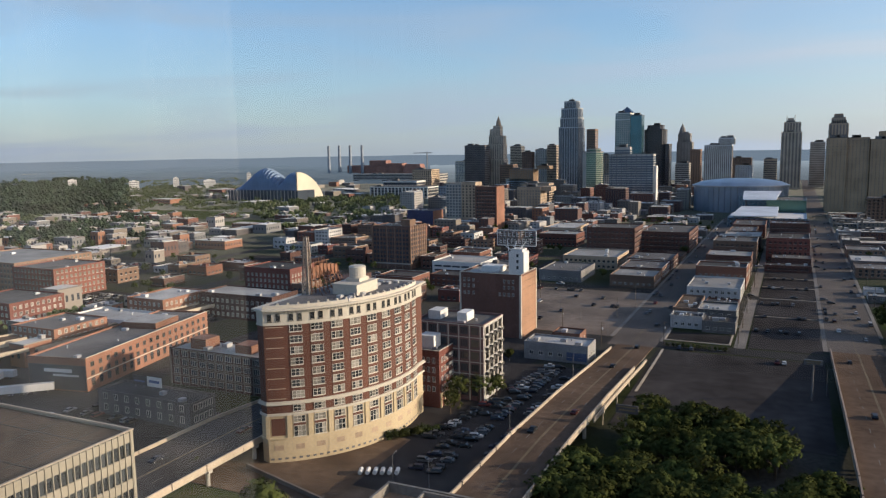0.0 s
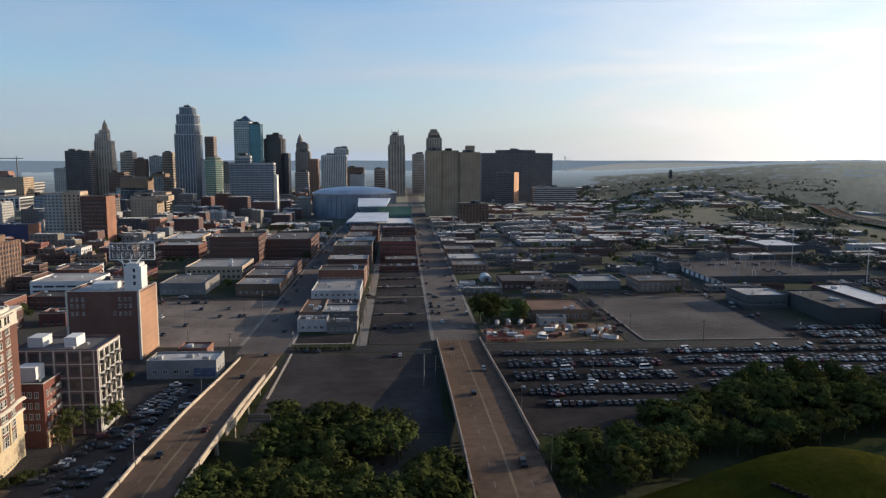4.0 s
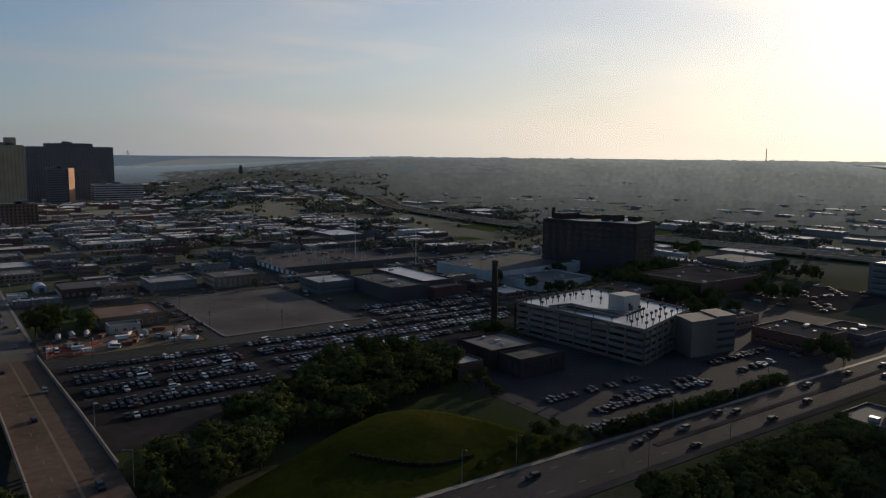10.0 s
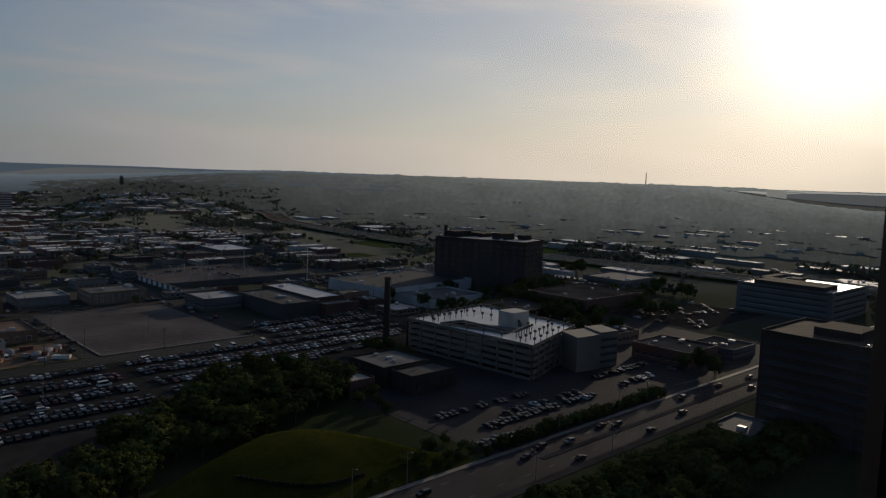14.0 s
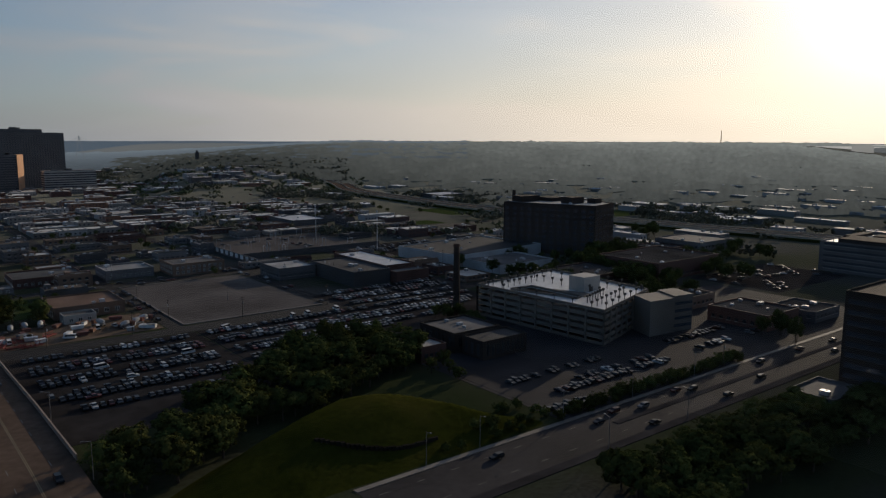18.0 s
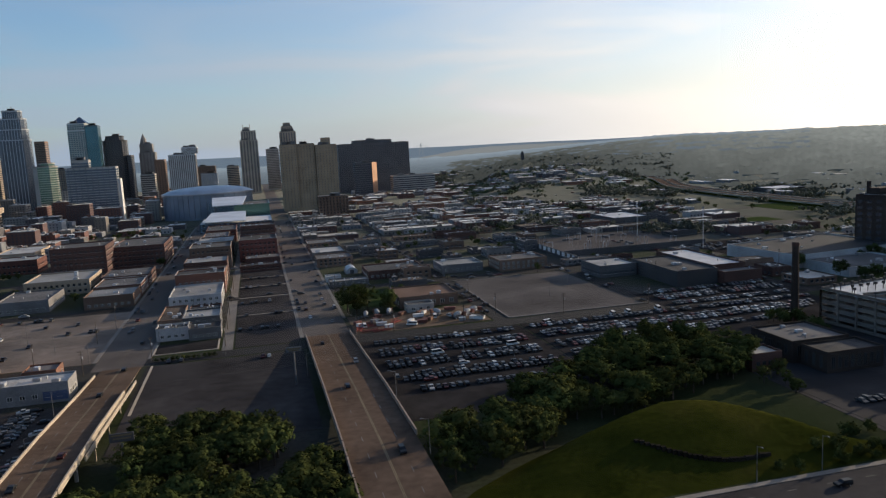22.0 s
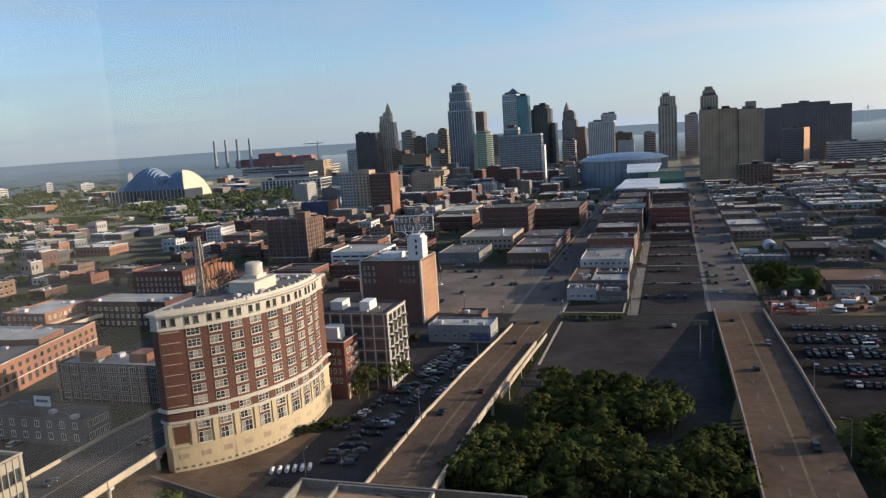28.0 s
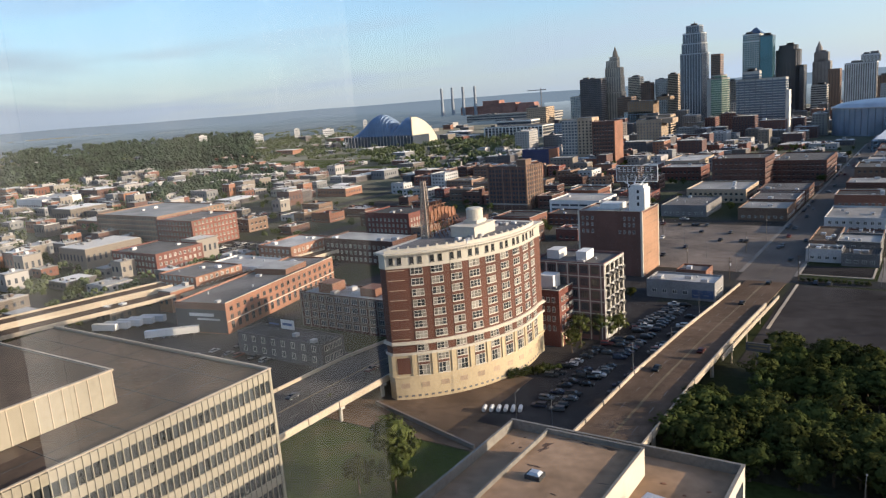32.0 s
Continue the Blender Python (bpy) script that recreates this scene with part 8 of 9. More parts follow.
# smaller trees of the town, joined
def joined_trees(spots, label):
    q = Geo()
    for x, y, h in spots:
        z, r = ground_height(x, y), random.Random(int(x * 7 + y * 3))
        q.cyl(x, y, z, z + h * 0.45, 0.16, 6, 0.09, mi=1)
        for _ in range(34 if h < 10 else 60):
            d = Vector((r.gauss(0, 1), r.gauss(0, 1), r.gauss(0.1, 0.8))).normalized() * h * 0.33
            c = Vector((x, y, z + h * 0.62)) + d * r.uniform(0.5, 1.05)
            for _ in range(11):
                o = Vector((r.gauss(0, 1), r.gauss(0, 1), r.gauss(0, 0.8))).normalized()
                p = c + o * h * 0.085
                n = (o + d.normalized() * 0.6).normalized()
                s = n.orthogonal().normalized()
                u = n.cross(s)
                k = r.uniform(0.28, 0.5) * max(1, h / 8)
                q.quad(tuple(p - s * k), tuple(p - u * k * 0.6), tuple(p + s * k), tuple(p + u * k * 0.6))
    thing("town_trees", q.mesh("town_trees", [LEAF, BARK]), label, "trees", kind="stuff")


spots = [(tr.uniform(a, b), tr.uniform(c, d), tr.uniform(9, 14)) for a, b, c, d, n in ((400, 474, 346, 378, 26), (436, 456, 254, 286, 12), (340, 384, 244, 264, 12), (560, 606, 420, 455, 12), (372, 400, 264, 298, 10), (480, 560, 286, 326, 14), (326, 340, 160, 176, 6), (322, 345, 300, 345, 22), (396, 402, 300, 345, 10), (470, 482, 286, 340, 10)) for k in range(n)]
spots += [(tr.uniform(226, 240), tr.uniform(262, 300), tr.uniform(6, 10)) for k in range(14)]
for k in range(60):
    x, y = tr.uniform(330, 415), tr.uniform(264, 440)
    if clear(x, x, y, y):
        spots.append((x, y, tr.uniform(7, 13)))
for k in range(900):
    x, y = tr.uniform(-470, 560), tr.uniform(360, 950)
    if (x < 40 or noise.noise((x / 60, y / 60, 3.3)) > 0.05) and clear(x - 2, x + 2, y - 2, y + 2) and not any(a < x < b for a, b in STREETS_X) and not any(a < y < b for a, b in STREETS_Y):
        spots.append((x, y, tr.uniform(5, 9)))
for k in range(260):
    az, r = radians(tr.uniform(-74, -45)), tr.uniform(330, 1150)
    x, y = r * math.sin(az), r * math.cos(az)
    if clear(x - 2, x + 2, y - 2, y + 2):
        spots.append((x, y, tr.uniform(5, 9)))
joined_trees(spots, "small leafy trees scattered among town blocks")

# far woods: irregular clumps of canopy, joined by quarter
fw = random.Random(31)


def woods(n, a0, a1, r0, r1, s0, s1, label, keep=lambda x, y: True, mat=LEAF_DARK):
    q = Geo()
    for _ in range(n):
        az, r = radians(fw.uniform(a0, a1)), math.sqrt(fw.uniform(r0 * r0, r1 * r1))
        x, y = r * math.sin(az), r * math.cos(az)
        if not keep(x, y) or (r < 1800 and not clear(x - 3, x + 3, y - 3, y + 3)):
            continue
        z = ground_height(x, y)
        s = fw.uniform(s0, s1)
        for k in range(9):
            cx, cy, cz, rr = x + fw.gauss(0, 0.45) * s, y + fw.gauss(0, 0.45) * s, z + s * fw.uniform(0.3, 0.95), s * fw.uniform(0.14, 0.34)
            i0 = len(q.v)
            n1 = 5
            a = fw.uniform(0, 6)
            q.v.append((cx, cy, cz + rr * fw.uniform(0.8, 1.2)))
            for ring, (cr, cz2) in enumerate(((0.75, 0.55), (1.0, -0.15), (0.6, -0.8))):
                for j in range(n1):
                    t = a + 6.283 * (j + ring * 0.5) / n1
                    w = rr * cr * fw.uniform(0.7, 1.25)
                    q.v.append((cx + w * math.cos(t), cy + w * math.sin(t), cz + rr * cz2 * fw.uniform(0.7, 1.3)))
            for j in range(n1):
                q.f.append((i0, i0 + 1 + j, i0 + 1 + (j + 1) % n1))
                for ring in range(2):
                    p0, p1 = i0 + 1 + ring * n1 + j, i0 + 1 + ring * n1 + (j + 1) % n1
                    q.f.append((p0, p0 + n1, p1 + n1, p1))
                q.m += [0, 0, 0]
    thing("far_woods", q.mesh("far_woods", mat), label, "woods", kind="stuff")


woods(520, 14, 32, 1150, 1720, 4, 7, "leafy trees on a low hill", mat=LEAF_WEST)
woods(900, 13, 31, 1500, 2150, 6, 10, "dark woods on the flank of a low hill")
masses = lambda x, y: noise.noise((x / 95, y / 95, 7.7)) + 0.4 * noise.noise((x / 30, y / 30, 2.2)) > 0.06
woods(1500, 46, 82, 620, 1020, 5, 9, "masses of trees in the eastern quarter", keep=masses)
woods(1700, 16, 44, 700, 1250, 5, 8, "masses of trees among far sheds", keep=masses)
woods(700, -64, -48, 1300, 2500, 11, 20, "broad green woods beyond the western quarter", mat=LEAF_FAR)
woods(900, -58, -46, 850, 1350, 7, 13, "tall green trees through the western quarter", mat=LEAF_FAR, keep=masses)
woods(2700, -76, -40, 1050, 2450, 5, 9, "leafy trees through the western quarter", mat=LEAF_WEST)
woods(520, -76, -50, 330, 1000, 4, 7, "green trees among brick buildings", mat=LEAF_WEST)
woods(400, -40, -28, 900, 1500, 6, 10, "park trees below the concert hall", mat=LEAF_WEST)



# ---- cars ----
def car_profile(kind):
    if kind == "suv":
        return [(-2.3, 0.4), (-2.32, 1.0), (-2.15, 1.62), (0.3, 1.68), (1.0, 1.12), (2.15, 0.98), (2.3, 0.7), (2.3, 0.4)], (2, 3, 4), 1.3, 0.92
    if kind == "van":
        return [(-2.7, 0.4), (-2.75, 1.2), (-2.65, 2.25), (1.4, 2.3), (2.2, 1.3), (2.75, 1.1), (2.8, 0.7), (2.8, 0.4)], (2, 3, 4), 1.6, 1.0
    if kind == "pickup":
        return [(-2.7, 0.45), (-2.7, 1.05), (-0.75, 1.05), (-0.55, 1.75), (0.75, 1.78), (1.35, 1.15), (2.6, 1.02), (2.75, 0.7), (2.75, 0.45)], (3, 4, 5), 1.4, 0.95
    return [(-2.3, 0.35), (-2.32, 0.85), (-1.75, 0.97), (-1.15, 1.42), (0.3, 1.45), (1.05, 0.98), (2.1, 0.82), (2.3, 0.6), (2.3, 0.35)], (3, 4, 5), 1.2, 0.89


def car_geo(kind, q=None, m=None, mi=0, gi=1):
    """Body as one closed shell; glass as panes just proud of it."""
    prof, (r0, r1, w1), zt, hw = car_profile(kind)
    body, glass = Geo(), Geo()
    for s in (-1, 1):
        for x, z in prof:
            y = hw * s * (0.78 if z > zt else 0.97 if z > 0.9 else 1.0)
            body.v.append((x, y, z))
    n = len(prof)
    for i in range(n):
        j = (i + 1) % n
        body.f.append((i, j, n + j, n + i))
    body.f += [tuple(range(n))[::-1], tuple(range(n, 2 * n))]
    body.m = [0] * len(body.f)
    (xr, zr), (xf, zf), (xw, zw) = prof[r0], prof[r1], prof[w1]
    xb, zb = prof[r0 - 1]
    e = 0.02
    glass.quad((xf + e, -hw * 0.74, zf - 0.06), (xw + e, -hw * 0.9, zw + 0.06), (xw + e, hw * 0.9, zw + 0.06), (xf + e, hw * 0.74, zf - 0.06))
    glass.quad((xb - e, -hw * 0.88, max(zb, 1.0) + 0.05), (xr - e, -hw * 0.74, zr - 0.06), (xr - e, hw * 0.74, zr - 0.06), (xb - e, hw * 0.88, max(zb, 1.0) + 0.05))
    for s in (-1, 1):
        lo, hi = hw * 0.985 * s, hw * 0.80 * s
        glass.quad((xr + 0.1, hi + e * s, zr - 0.07), (max(xb, xr - 0.5) + 0.1, lo + e * s, max(zw, 1.0)), (xw - 0.12, lo + e * s, max(zw, 1.0)), (xf - 0.05, hi + e * s, zf - 0.07))
    return body, glass


WHEEL = Geo()
for k in range(12):
    a, b2 = 2 * math.pi * k / 12, 2 * math.pi * (k + 1) / 12
    WHEEL.quad((0.33 * math.cos(a), -0.11, 0.33 * math.sin(a)), (0.33 * math.cos(b2), -0.11, 0.33 * math.sin(b2)), (0.33 * math.cos(b2), 0.11, 0.33 * math.sin(b2)), (0.33 * math.cos(a), 0.11, 0.33 * math.sin(a)))
    for y in (-0.11, 0.11):
        WHEEL.quad((0.33 * math.cos(a), y, 0.33 * math.sin(a)), (0.33 * math.cos(b2), y, 0.33 * math.sin(b2)), (0.19 * math.cos(b2), y, 0.19 * math.sin(b2)), (0.19 * math.cos(a), y, 0.19 * math.sin(a)))
        WHEEL.quad((0.19 * math.cos(a), y * 1.02, 0.19 * math.sin(a)), (0.19 * math.cos(b2), y * 1.02, 0.19 * math.sin(b2)), (0, y * 1.02, 0), (0, y * 1.02, 0), 1)
WHEEL_MESH = WHEEL.mesh("wheel", [RUBBER, METAL])
KINDS = ("sedan", "suv", "pickup", "sedan", "suv")
CAR = {}
for kind in ("sedan", "suv", "pickup", "van"):
    body, glass = car_geo(kind)
    CAR[kind] = (body.mesh("car_body", CARPAINT if kind != "van" else WHITE), glass.mesh("windows", CARGLASS))
cr = random.Random(77)
NEAR = {"n": 0}


def car(x, y, rz, z=0.1, kind=None, label=None, group="", colour=None):
    kind = kind or cr.choice(KINDS)
    lab = label or {"sedan": "small glossy sedan parked on asphalt", "suv": "glossy sport utility car parked on asphalt", "pickup": "pickup truck parked on asphalt", "van": "white passenger van parked on asphalt"}[kind]
    ob = thing("pickup_truck" if kind == "pickup" else "van" if kind == "van" else "car", CAR[kind][0], lab, "car", group, m=pose(x, y, z, 0, 0, rz))
    if colour:
        ob.data = colour
    part("windows", CAR[kind][1], ob, "dark glass")
    L = 1.42 if kind in ("sedan", "suv") else 1.7
    for sx in (-L, L):
        for sy in (-1, 1):
            part("wheel", WHEEL_MESH, ob, m=pose(sx, sy * 0.8, 0.33))
    NEAR["n"] += 1


WHITE_VAN = CAR["van"][0].copy()
WHITE_VAN.materials[0] = WHITE
JOINED = Geo()
JOINED_GLASS = Geo()


def far_car(x, y, rz, z=0.1):
    kind = cr.choice(KINDS)
    body, glass = car_geo(kind)
    m = pose(x, y, z, 0, 0, rz)
    for src, dst in ((body, JOINED), (glass, JOINED_GLASS)):
        k = len(dst.v)
        dst.v += [tuple(m @ Vector(p)) for p in src.v]
        dst.f += [tuple(k + i for i in f) for f in src.f]
        dst.m += [0] * len(src.f)


def row(x0, x1, y, full, near, turn=90, step=2.75, z=0.1):
    x = x0
    while x < x1:
        if cr.random() < full:
            a = turn + cr.choice((0, 180)) + cr.uniform(-3, 3)
            (car if near else far_car)(x + cr.uniform(-0.2, 0.2), y + cr.uniform(-0.4, 0.4), a, z, **({"group": "cars in the crowded lot"} if near else {}))
        x += step


for k, y in enumerate((266, 279.5, 285, 298.5, 304, 317.5, 323, 337)):
    row(48 + (7 if y < 270 else 0), 116 - (14 if y < 270 else 0), y, 0.9, k < 5)
for y, x1 in ((338, 284), (325, 276), (319.5, 270), (306, 250), (300.5, 205), (288, 142)):
    row(126, x1, y, 0.86, False)
for y in (351, 364, 369.5, 381):
    row(212, 288, y, 0.85, False)
# beside the curved block
for k in range(40):
    y = 184 + 2.9 * k
    for c, (x, p) in enumerate(((-106 + k * 0.42, 0.62), (-96.5 + k * 0.16, 0.4), (-90.5 + k * 0.12, 0.55), (-79.5, 0.3))):
        if cr.random() < p and x < -76.5 and not (c == 0 and y < 205):
            (car if c in (0, 2) and k % 2 else far_car)(x + cr.uniform(-0.3, 0.3), y + cr.uniform(-0.3, 0.3), cr.choice((12, 192)) + cr.uniform(-4, 4), 0.1)
# the sunlit lot and others
for x0, x1, y, p in ((-158, -120, 383, 0.25), (-158, -108, 405, 0.3), (-150, -84, 427, 0.16), (-158, -90, 449, 0.2), (-160, -120, 469, 0.35), (-50, 10, 338, 0.12), (-14, 12, 366, 0.3), (-14, 12, 395, 0.25), (-14, 12, 430, 0.3), (-14, 12, 465, 0.35), (-50, -20, 347.5, 0.4), (-12, 12, 520, 0.3), (-12, 12, 556, 0.3)):
    row(x0, x1, y, p, NEAR["n"] < 255)
for x0, x1, y, p in ((188, 240, 198, 0.55), (196, 262, 180, 0.8), (180, 200, 168, 0.85), (205, 262, 186, 0.3), (284, 330, 196, 0.7), (284, 335, 182, 0.4), (332, 396, 500, 0.6), (332, 396, 512, 0.5), (332, 396, 524, 0.6)):
    row(x0, x1, y, p, NEAR["n"] < 262 and y < 200)
# traffic
for x, y, rz, z in ((26, 262, 90, 6.15), (34, 300, 270, 3.85), (33, 194, 270, 8.2), (24, 345, 90, 1.1), (-61, 228, 90, 7.1), (-152, 176, 90, 6.05), (-160, 196, 270, 4.95), (-151, 214, 90, 3.75), (-160, 148, 270, 6.22), (-68, 206, 270, 7.98), (-64, 298, 90, 2.95), (-62, 340, 90, 0.5), (22, 430, 90, 0.07), (35, 520, 270, 0.07), (23, 610, 90, 0.07), (-70, 420, 270, 0.07), (-60, 520, 90, 0.07), (-72, 470, 270, 0.07),
                    (198, 140, 0, 0.06), (195, 154.5, 180, 0.06), (184, 151.5, 180, 0.06), (241, 140, 0, 0.06), (236, 151.5, 180, 0.06), (230, 154.5, 180, 0.06), (207, 151.5, 180, 0.06), (288, 154, 180, 0.06), (320, 153.5, 180, 0.06), (330, 143, 0, 0.06), (346, 151.5, 180, 0.06), (372, 154.5, 180, 0.06), (139, 151.5, 180, 0.06), (270, 143.5, 0, 0.06), (-150, 185, 90, 5.85), (-162, 200, 270, 4.7)):
    car(x, y, rz, z, label="car driving along a wide road", group="cars on the road")
for x, y, rz in ((135, 341, 20), (171.5, 343.2, 80), (180, 343.2, 80), (197.5, 344, 80), (71.2, 311, 5), (106, 310.8, 5)):
    car(x, y, rz, 0.1, "van", "white shuttle van at the edge of a parking lot", "shuttle vans", WHITE_VAN)
for x, y in ((78, 300), (100, 323), (60, 284)):
    far_car(x, y - 8, 0)
for x0, x1, y0, y1, p in ((-250, -188, 344, 368, 0.4), (-308, -288, 266, 326, 0.5), (-418, -390, 324, 356, 0.5), (-238, -202, 172, 196, 0.3), (-518, -472, 424, 466, 0.5), (-328, -282, 442, 474, 0.5), (434, 522, 228, 280, 0.12)):
    y = y0
    while y < y1:
        x = x0
        while x < x1:
            if cr.random() < p:
                far_car(x, y, 90)
            x += 2.8
        y += 8
for sx0, sx1 in ((-77, -55), (17, 39.5)):
    for k in range(60):
        y = cr.uniform(380, 1100)
        far_car(cr.choice((sx0 + 1.4, sx1 - 1.4, sx0 + 6, sx1 - 6)), y, cr.choice((90, 270)), 0.07)
for a, b in STREETS_X[6:10]:
    for k in range(34):
        far_car(cr.choice((a + 1.2, b - 1.2)), cr.uniform(365, 740), 90, 0.06)
for a, b in STREETS_Y[1:4]:
    for k in range(60):
        far_car(cr.uniform(-450, 450), cr.choice((a + 1.2, b - 1.2)), 0, 0.06)
st = thing("parked_cars", JOINED.mesh("parked_cars", CARPAINT_LOT), "long rows of parked cars of mixed colours", "cars", kind="stuff")
part("windows", JOINED_GLASS.mesh("windows", CARGLASS), st, "dark glass")

# trailers, tanks, yard vehicles
trailer = None
for k, (x, y, rz) in enumerate(((-307, 179, 20), (-304.6, 183.5, 20), (-302.2, 188, 20), (-299.8, 192.5, 20), (-297.5, 197, 20), (-273.5, 183, 42), (-269.8, 186.4, 42), (-266, 189.8, 42))):
    if trailer is None:
        trailer = thing("trailer", Geo().box(-6, 6, -1.25, 1.25, 1.1, 3.9).mesh("trailer_body", WHITE), "long white box trailer parked in a yard", "trailer", "trailers", m=pose(x, y, 0, 0, 0, rz))
        for sx in (-4.6, -3.4):
            for sy in (-1.0, 1.0):
                part("wheel", WHEEL_MESH, trailer, m=T(sx, sy, 0.5, 0, 1.5, 1.5, 1.5))
        part("landing_leg", Geo().box(3.6, 3.8, -0.9, 0.9, 0, 1.1).mesh("landing_leg", STEEL), trailer)
        part("rear_door", Geo().box(-6.06, -6.0, -1.1, 1.1, 1.3, 3.8).mesh("rear_door", METAL), trailer)
    else:
        copy_thing(trailer, pose(x, y, 0, 0, 0, rz))
for k in range(6):
    x, y = -109.5 + 1.95 * k, 175.3 + 0.8 * k
    d = thing("storage_tank", Geo().cyl(0, 0, -1.5, 1.5, 0.62, 12).mesh("tank_shell", WHITE), "white cylindrical tank lying in a dirt yard", "tank", "yard tanks", m=pose(x, y, 1.0, 90, 0, 20))
    part("saddle", Geo().box(-0.5, 0.5, -0.9, -0.4, -1.0, -0.7).mesh("saddle", STEEL), d)
yard = random.Random(4)
for k in range(26):
    x, y = yard.uniform(44, 110), yard.uniform(364, 394)
    s = yard.uniform(1.5, 3.2)
    c = yard.choice((RED, WHITE, WHITE, GREYWALL, RUST, METAL))
    ob = thing("skip_container", Geo().prism([(-s, -1.1), (s, -1.1), (s, 1.1), (-s, 1.1)], 0.3, 1.9, inset=-0.08).mesh("skip_body", c), "painted steel container standing in a yard", "container", "yard containers", m=pose(x, y, 0.1, 0, 0, yard.uniform(0, 180)))
    part("skid", Geo().box(-s * 0.8, s * 0.8, -0.8, -0.6, 0, 0.3).box(-s * 0.8, s * 0.8, 0.6, 0.8, 0, 0.3).mesh("skid", STEEL), ob)
for k in range(5):
    car(yard.uniform(46, 108), yard.uniform(366, 394), yard.uniform(0, 360), 0.1, yard.choice(("van", "pickup")), group="yard vehicles")
mixer = None
for k, (x, y, rz) in enumerate(((52, 396, 80), (58, 398, 95), (65, 397, 70), (98, 372, 20), (104, 376, 30), (109, 380, 10), (88, 384, 120))):
    if mixer is None:
        mixer = thing("concrete_mixer_truck", Geo().box(-3.6, 3.4, -1.1, 1.1, 0.7, 1.1).mesh("chassis", STEEL), "concrete mixer truck with a white drum in a yard", "truck", "mixer trucks", m=pose(x, y, 0.1, 0, 0, rz))
        part("cab", Geo().box(1.9, 3.6, -1.15, 1.15, 1.1, 2.9).mesh("cab", RED), mixer, "red cab")
        part("drum", Geo().cyl(0, 0, -2.6, -1.2, 0.7, 14, 1.25).cyl(0, 0, -1.2, 0.6, 1.25, 14, 1.3).cyl(0, 0, 0.6, 2.0, 1.3, 14, 0.8).mesh("drum", M("grey_white_drum", (0.36, 0.35, 0.34), var=0.3)), mixer, "white mixing drum", m=pose(-1.0, 0, 2.5) @ pose(0, 0, 0, 0, 82, 0))
        for sx in (-2.8, -1.6, 2.7):
            for sy in (-1, 1):
                part("wheel", WHEEL_MESH, mixer, m=T(sx, sy, 0.5, 0, 1.5, 1.5, 1.5))
    else:
        copy_thing(mixer, pose(x, y, 0.1, 0, 0, rz))

REDSTEEL = M("red_painted_steel", (0.22, 0.035, 0.025), rough=0.6, var=0.35)
for k, (x, y, rz, L) in enumerate(((45, 369, 70, 9), (50, 374, 20, 8), (55, 362, 15, 10), (49, 364, 8, 9), (65, 377, 40, 7))):
    fr = thing("steel_frame", Geo().box(-L / 2, L / 2, -1.1, -0.8, 0.5, 0.8).box(-L / 2, L / 2, 0.8, 1.1, 0.5, 0.8).mesh("side_rails", REDSTEEL), "red painted steel frame stored in a dirt yard", "steel frame", "stored frames", m=pose(x, y, 0.1, 0, 0, rz))
    for i in range(5):
        u = -L / 2 + L * (i + 0.5) / 5
        part("cross_bar", Geo().box(u - 0.12, u + 0.12, -0.8, 0.8, 0.52, 0.75).mesh("cross_bar", REDSTEEL), fr)
        part("stanchion", Geo().box(u - 0.09, u + 0.09, 0.85, 1.03, 0.8, 1.9).box(u - 0.15, u + 0.15, -1.05, -0.75, 0.0, 0.5).box(u - 0.15, u + 0.15, 0.8, 1.05, 0.0, 0.5).mesh("stanchion", REDSTEEL), fr)
    part("top_bar", Geo().box(-L / 2, L / 2, 0.85, 1.03, 1.9, 2.05).mesh("top_bar", REDSTEEL), fr)

# street lamps, poles, signs
lamp = thing("street_lamp", None, "tall steel street lamp with a single arm", "street lamp", "street lamps", m=pose(-74, 240, 0.1))
part("pole", Geo().cyl(0, 0, 0, 10, 0.12, 8, 0.07).mesh("pole", STEEL), lamp)
part("arm", Geo().bar((0, 0, 9.8), (1.8, 0, 10.3), 0.09).mesh("arm", STEEL), lamp)
part("lamp_head", Geo().box(1.6, 2.4, -0.16, 0.16, 10.2, 10.38).mesh("lamp_head", STEEL), lamp)
for x, y, z, rz in [(-86, 172, 0, 0), (-96, 170, 0, 90), (-80, 360, 0, 0), (-80, 430, 0, 0), (-52, 380, 0, 180), (-52, 460, 0, 180), (-120, 415, 0, 0), (-100, 385, 0, 0), (14, 300, 0, 0), (14, 380, 0, 0), (42, 360, 0, 180), (14, 450, 0, 0), (42, 470, 0, 180), (-20, 350, 0, 0),
                    (140, 160, 0.2, 270), (176, 160, 0.2, 270), (120, 160, 0.2, 270), (212, 160, 0.2, 270), (250, 160, 0.2, 270), (170, 136, 0.2, 90), (210, 136, 0.2, 90), (80, 300, 0.1, 0), (160, 400, 0.1, 0), (180, 420, 0.1, 0), (96, 280, 0.1, 0), (-10.2, 158.2, 0.1, 90), (-73, 200, 8.0, 0), (-73, 270, 5.0, 0), (40, 240, 6.9, 180), (40, 190, 8.2, 180)]:
    copy_thing(lamp, pose(x, y, z, 0, 0, rz))
pole = thing("utility_pole", None, "weathered wooden utility pole with crossarms", "utility pole", "utility poles", m=pose(-150, 372, 0.1))
part("post", Geo().cyl(0, 0, 0, 11.5, 0.17, 8, 0.11).mesh("post", BARK), pole)
for z in (9.6, 10.7):
    part("crossarm", Geo().box(-1.3, 1.3, -0.07, 0.07, z, z + 0.14).mesh("crossarm", BARK), pole)
part("transformer", Geo().cyl(0.42, 0, 7.6, 8.7, 0.26, 10).mesh("transformer", METAL), pole)
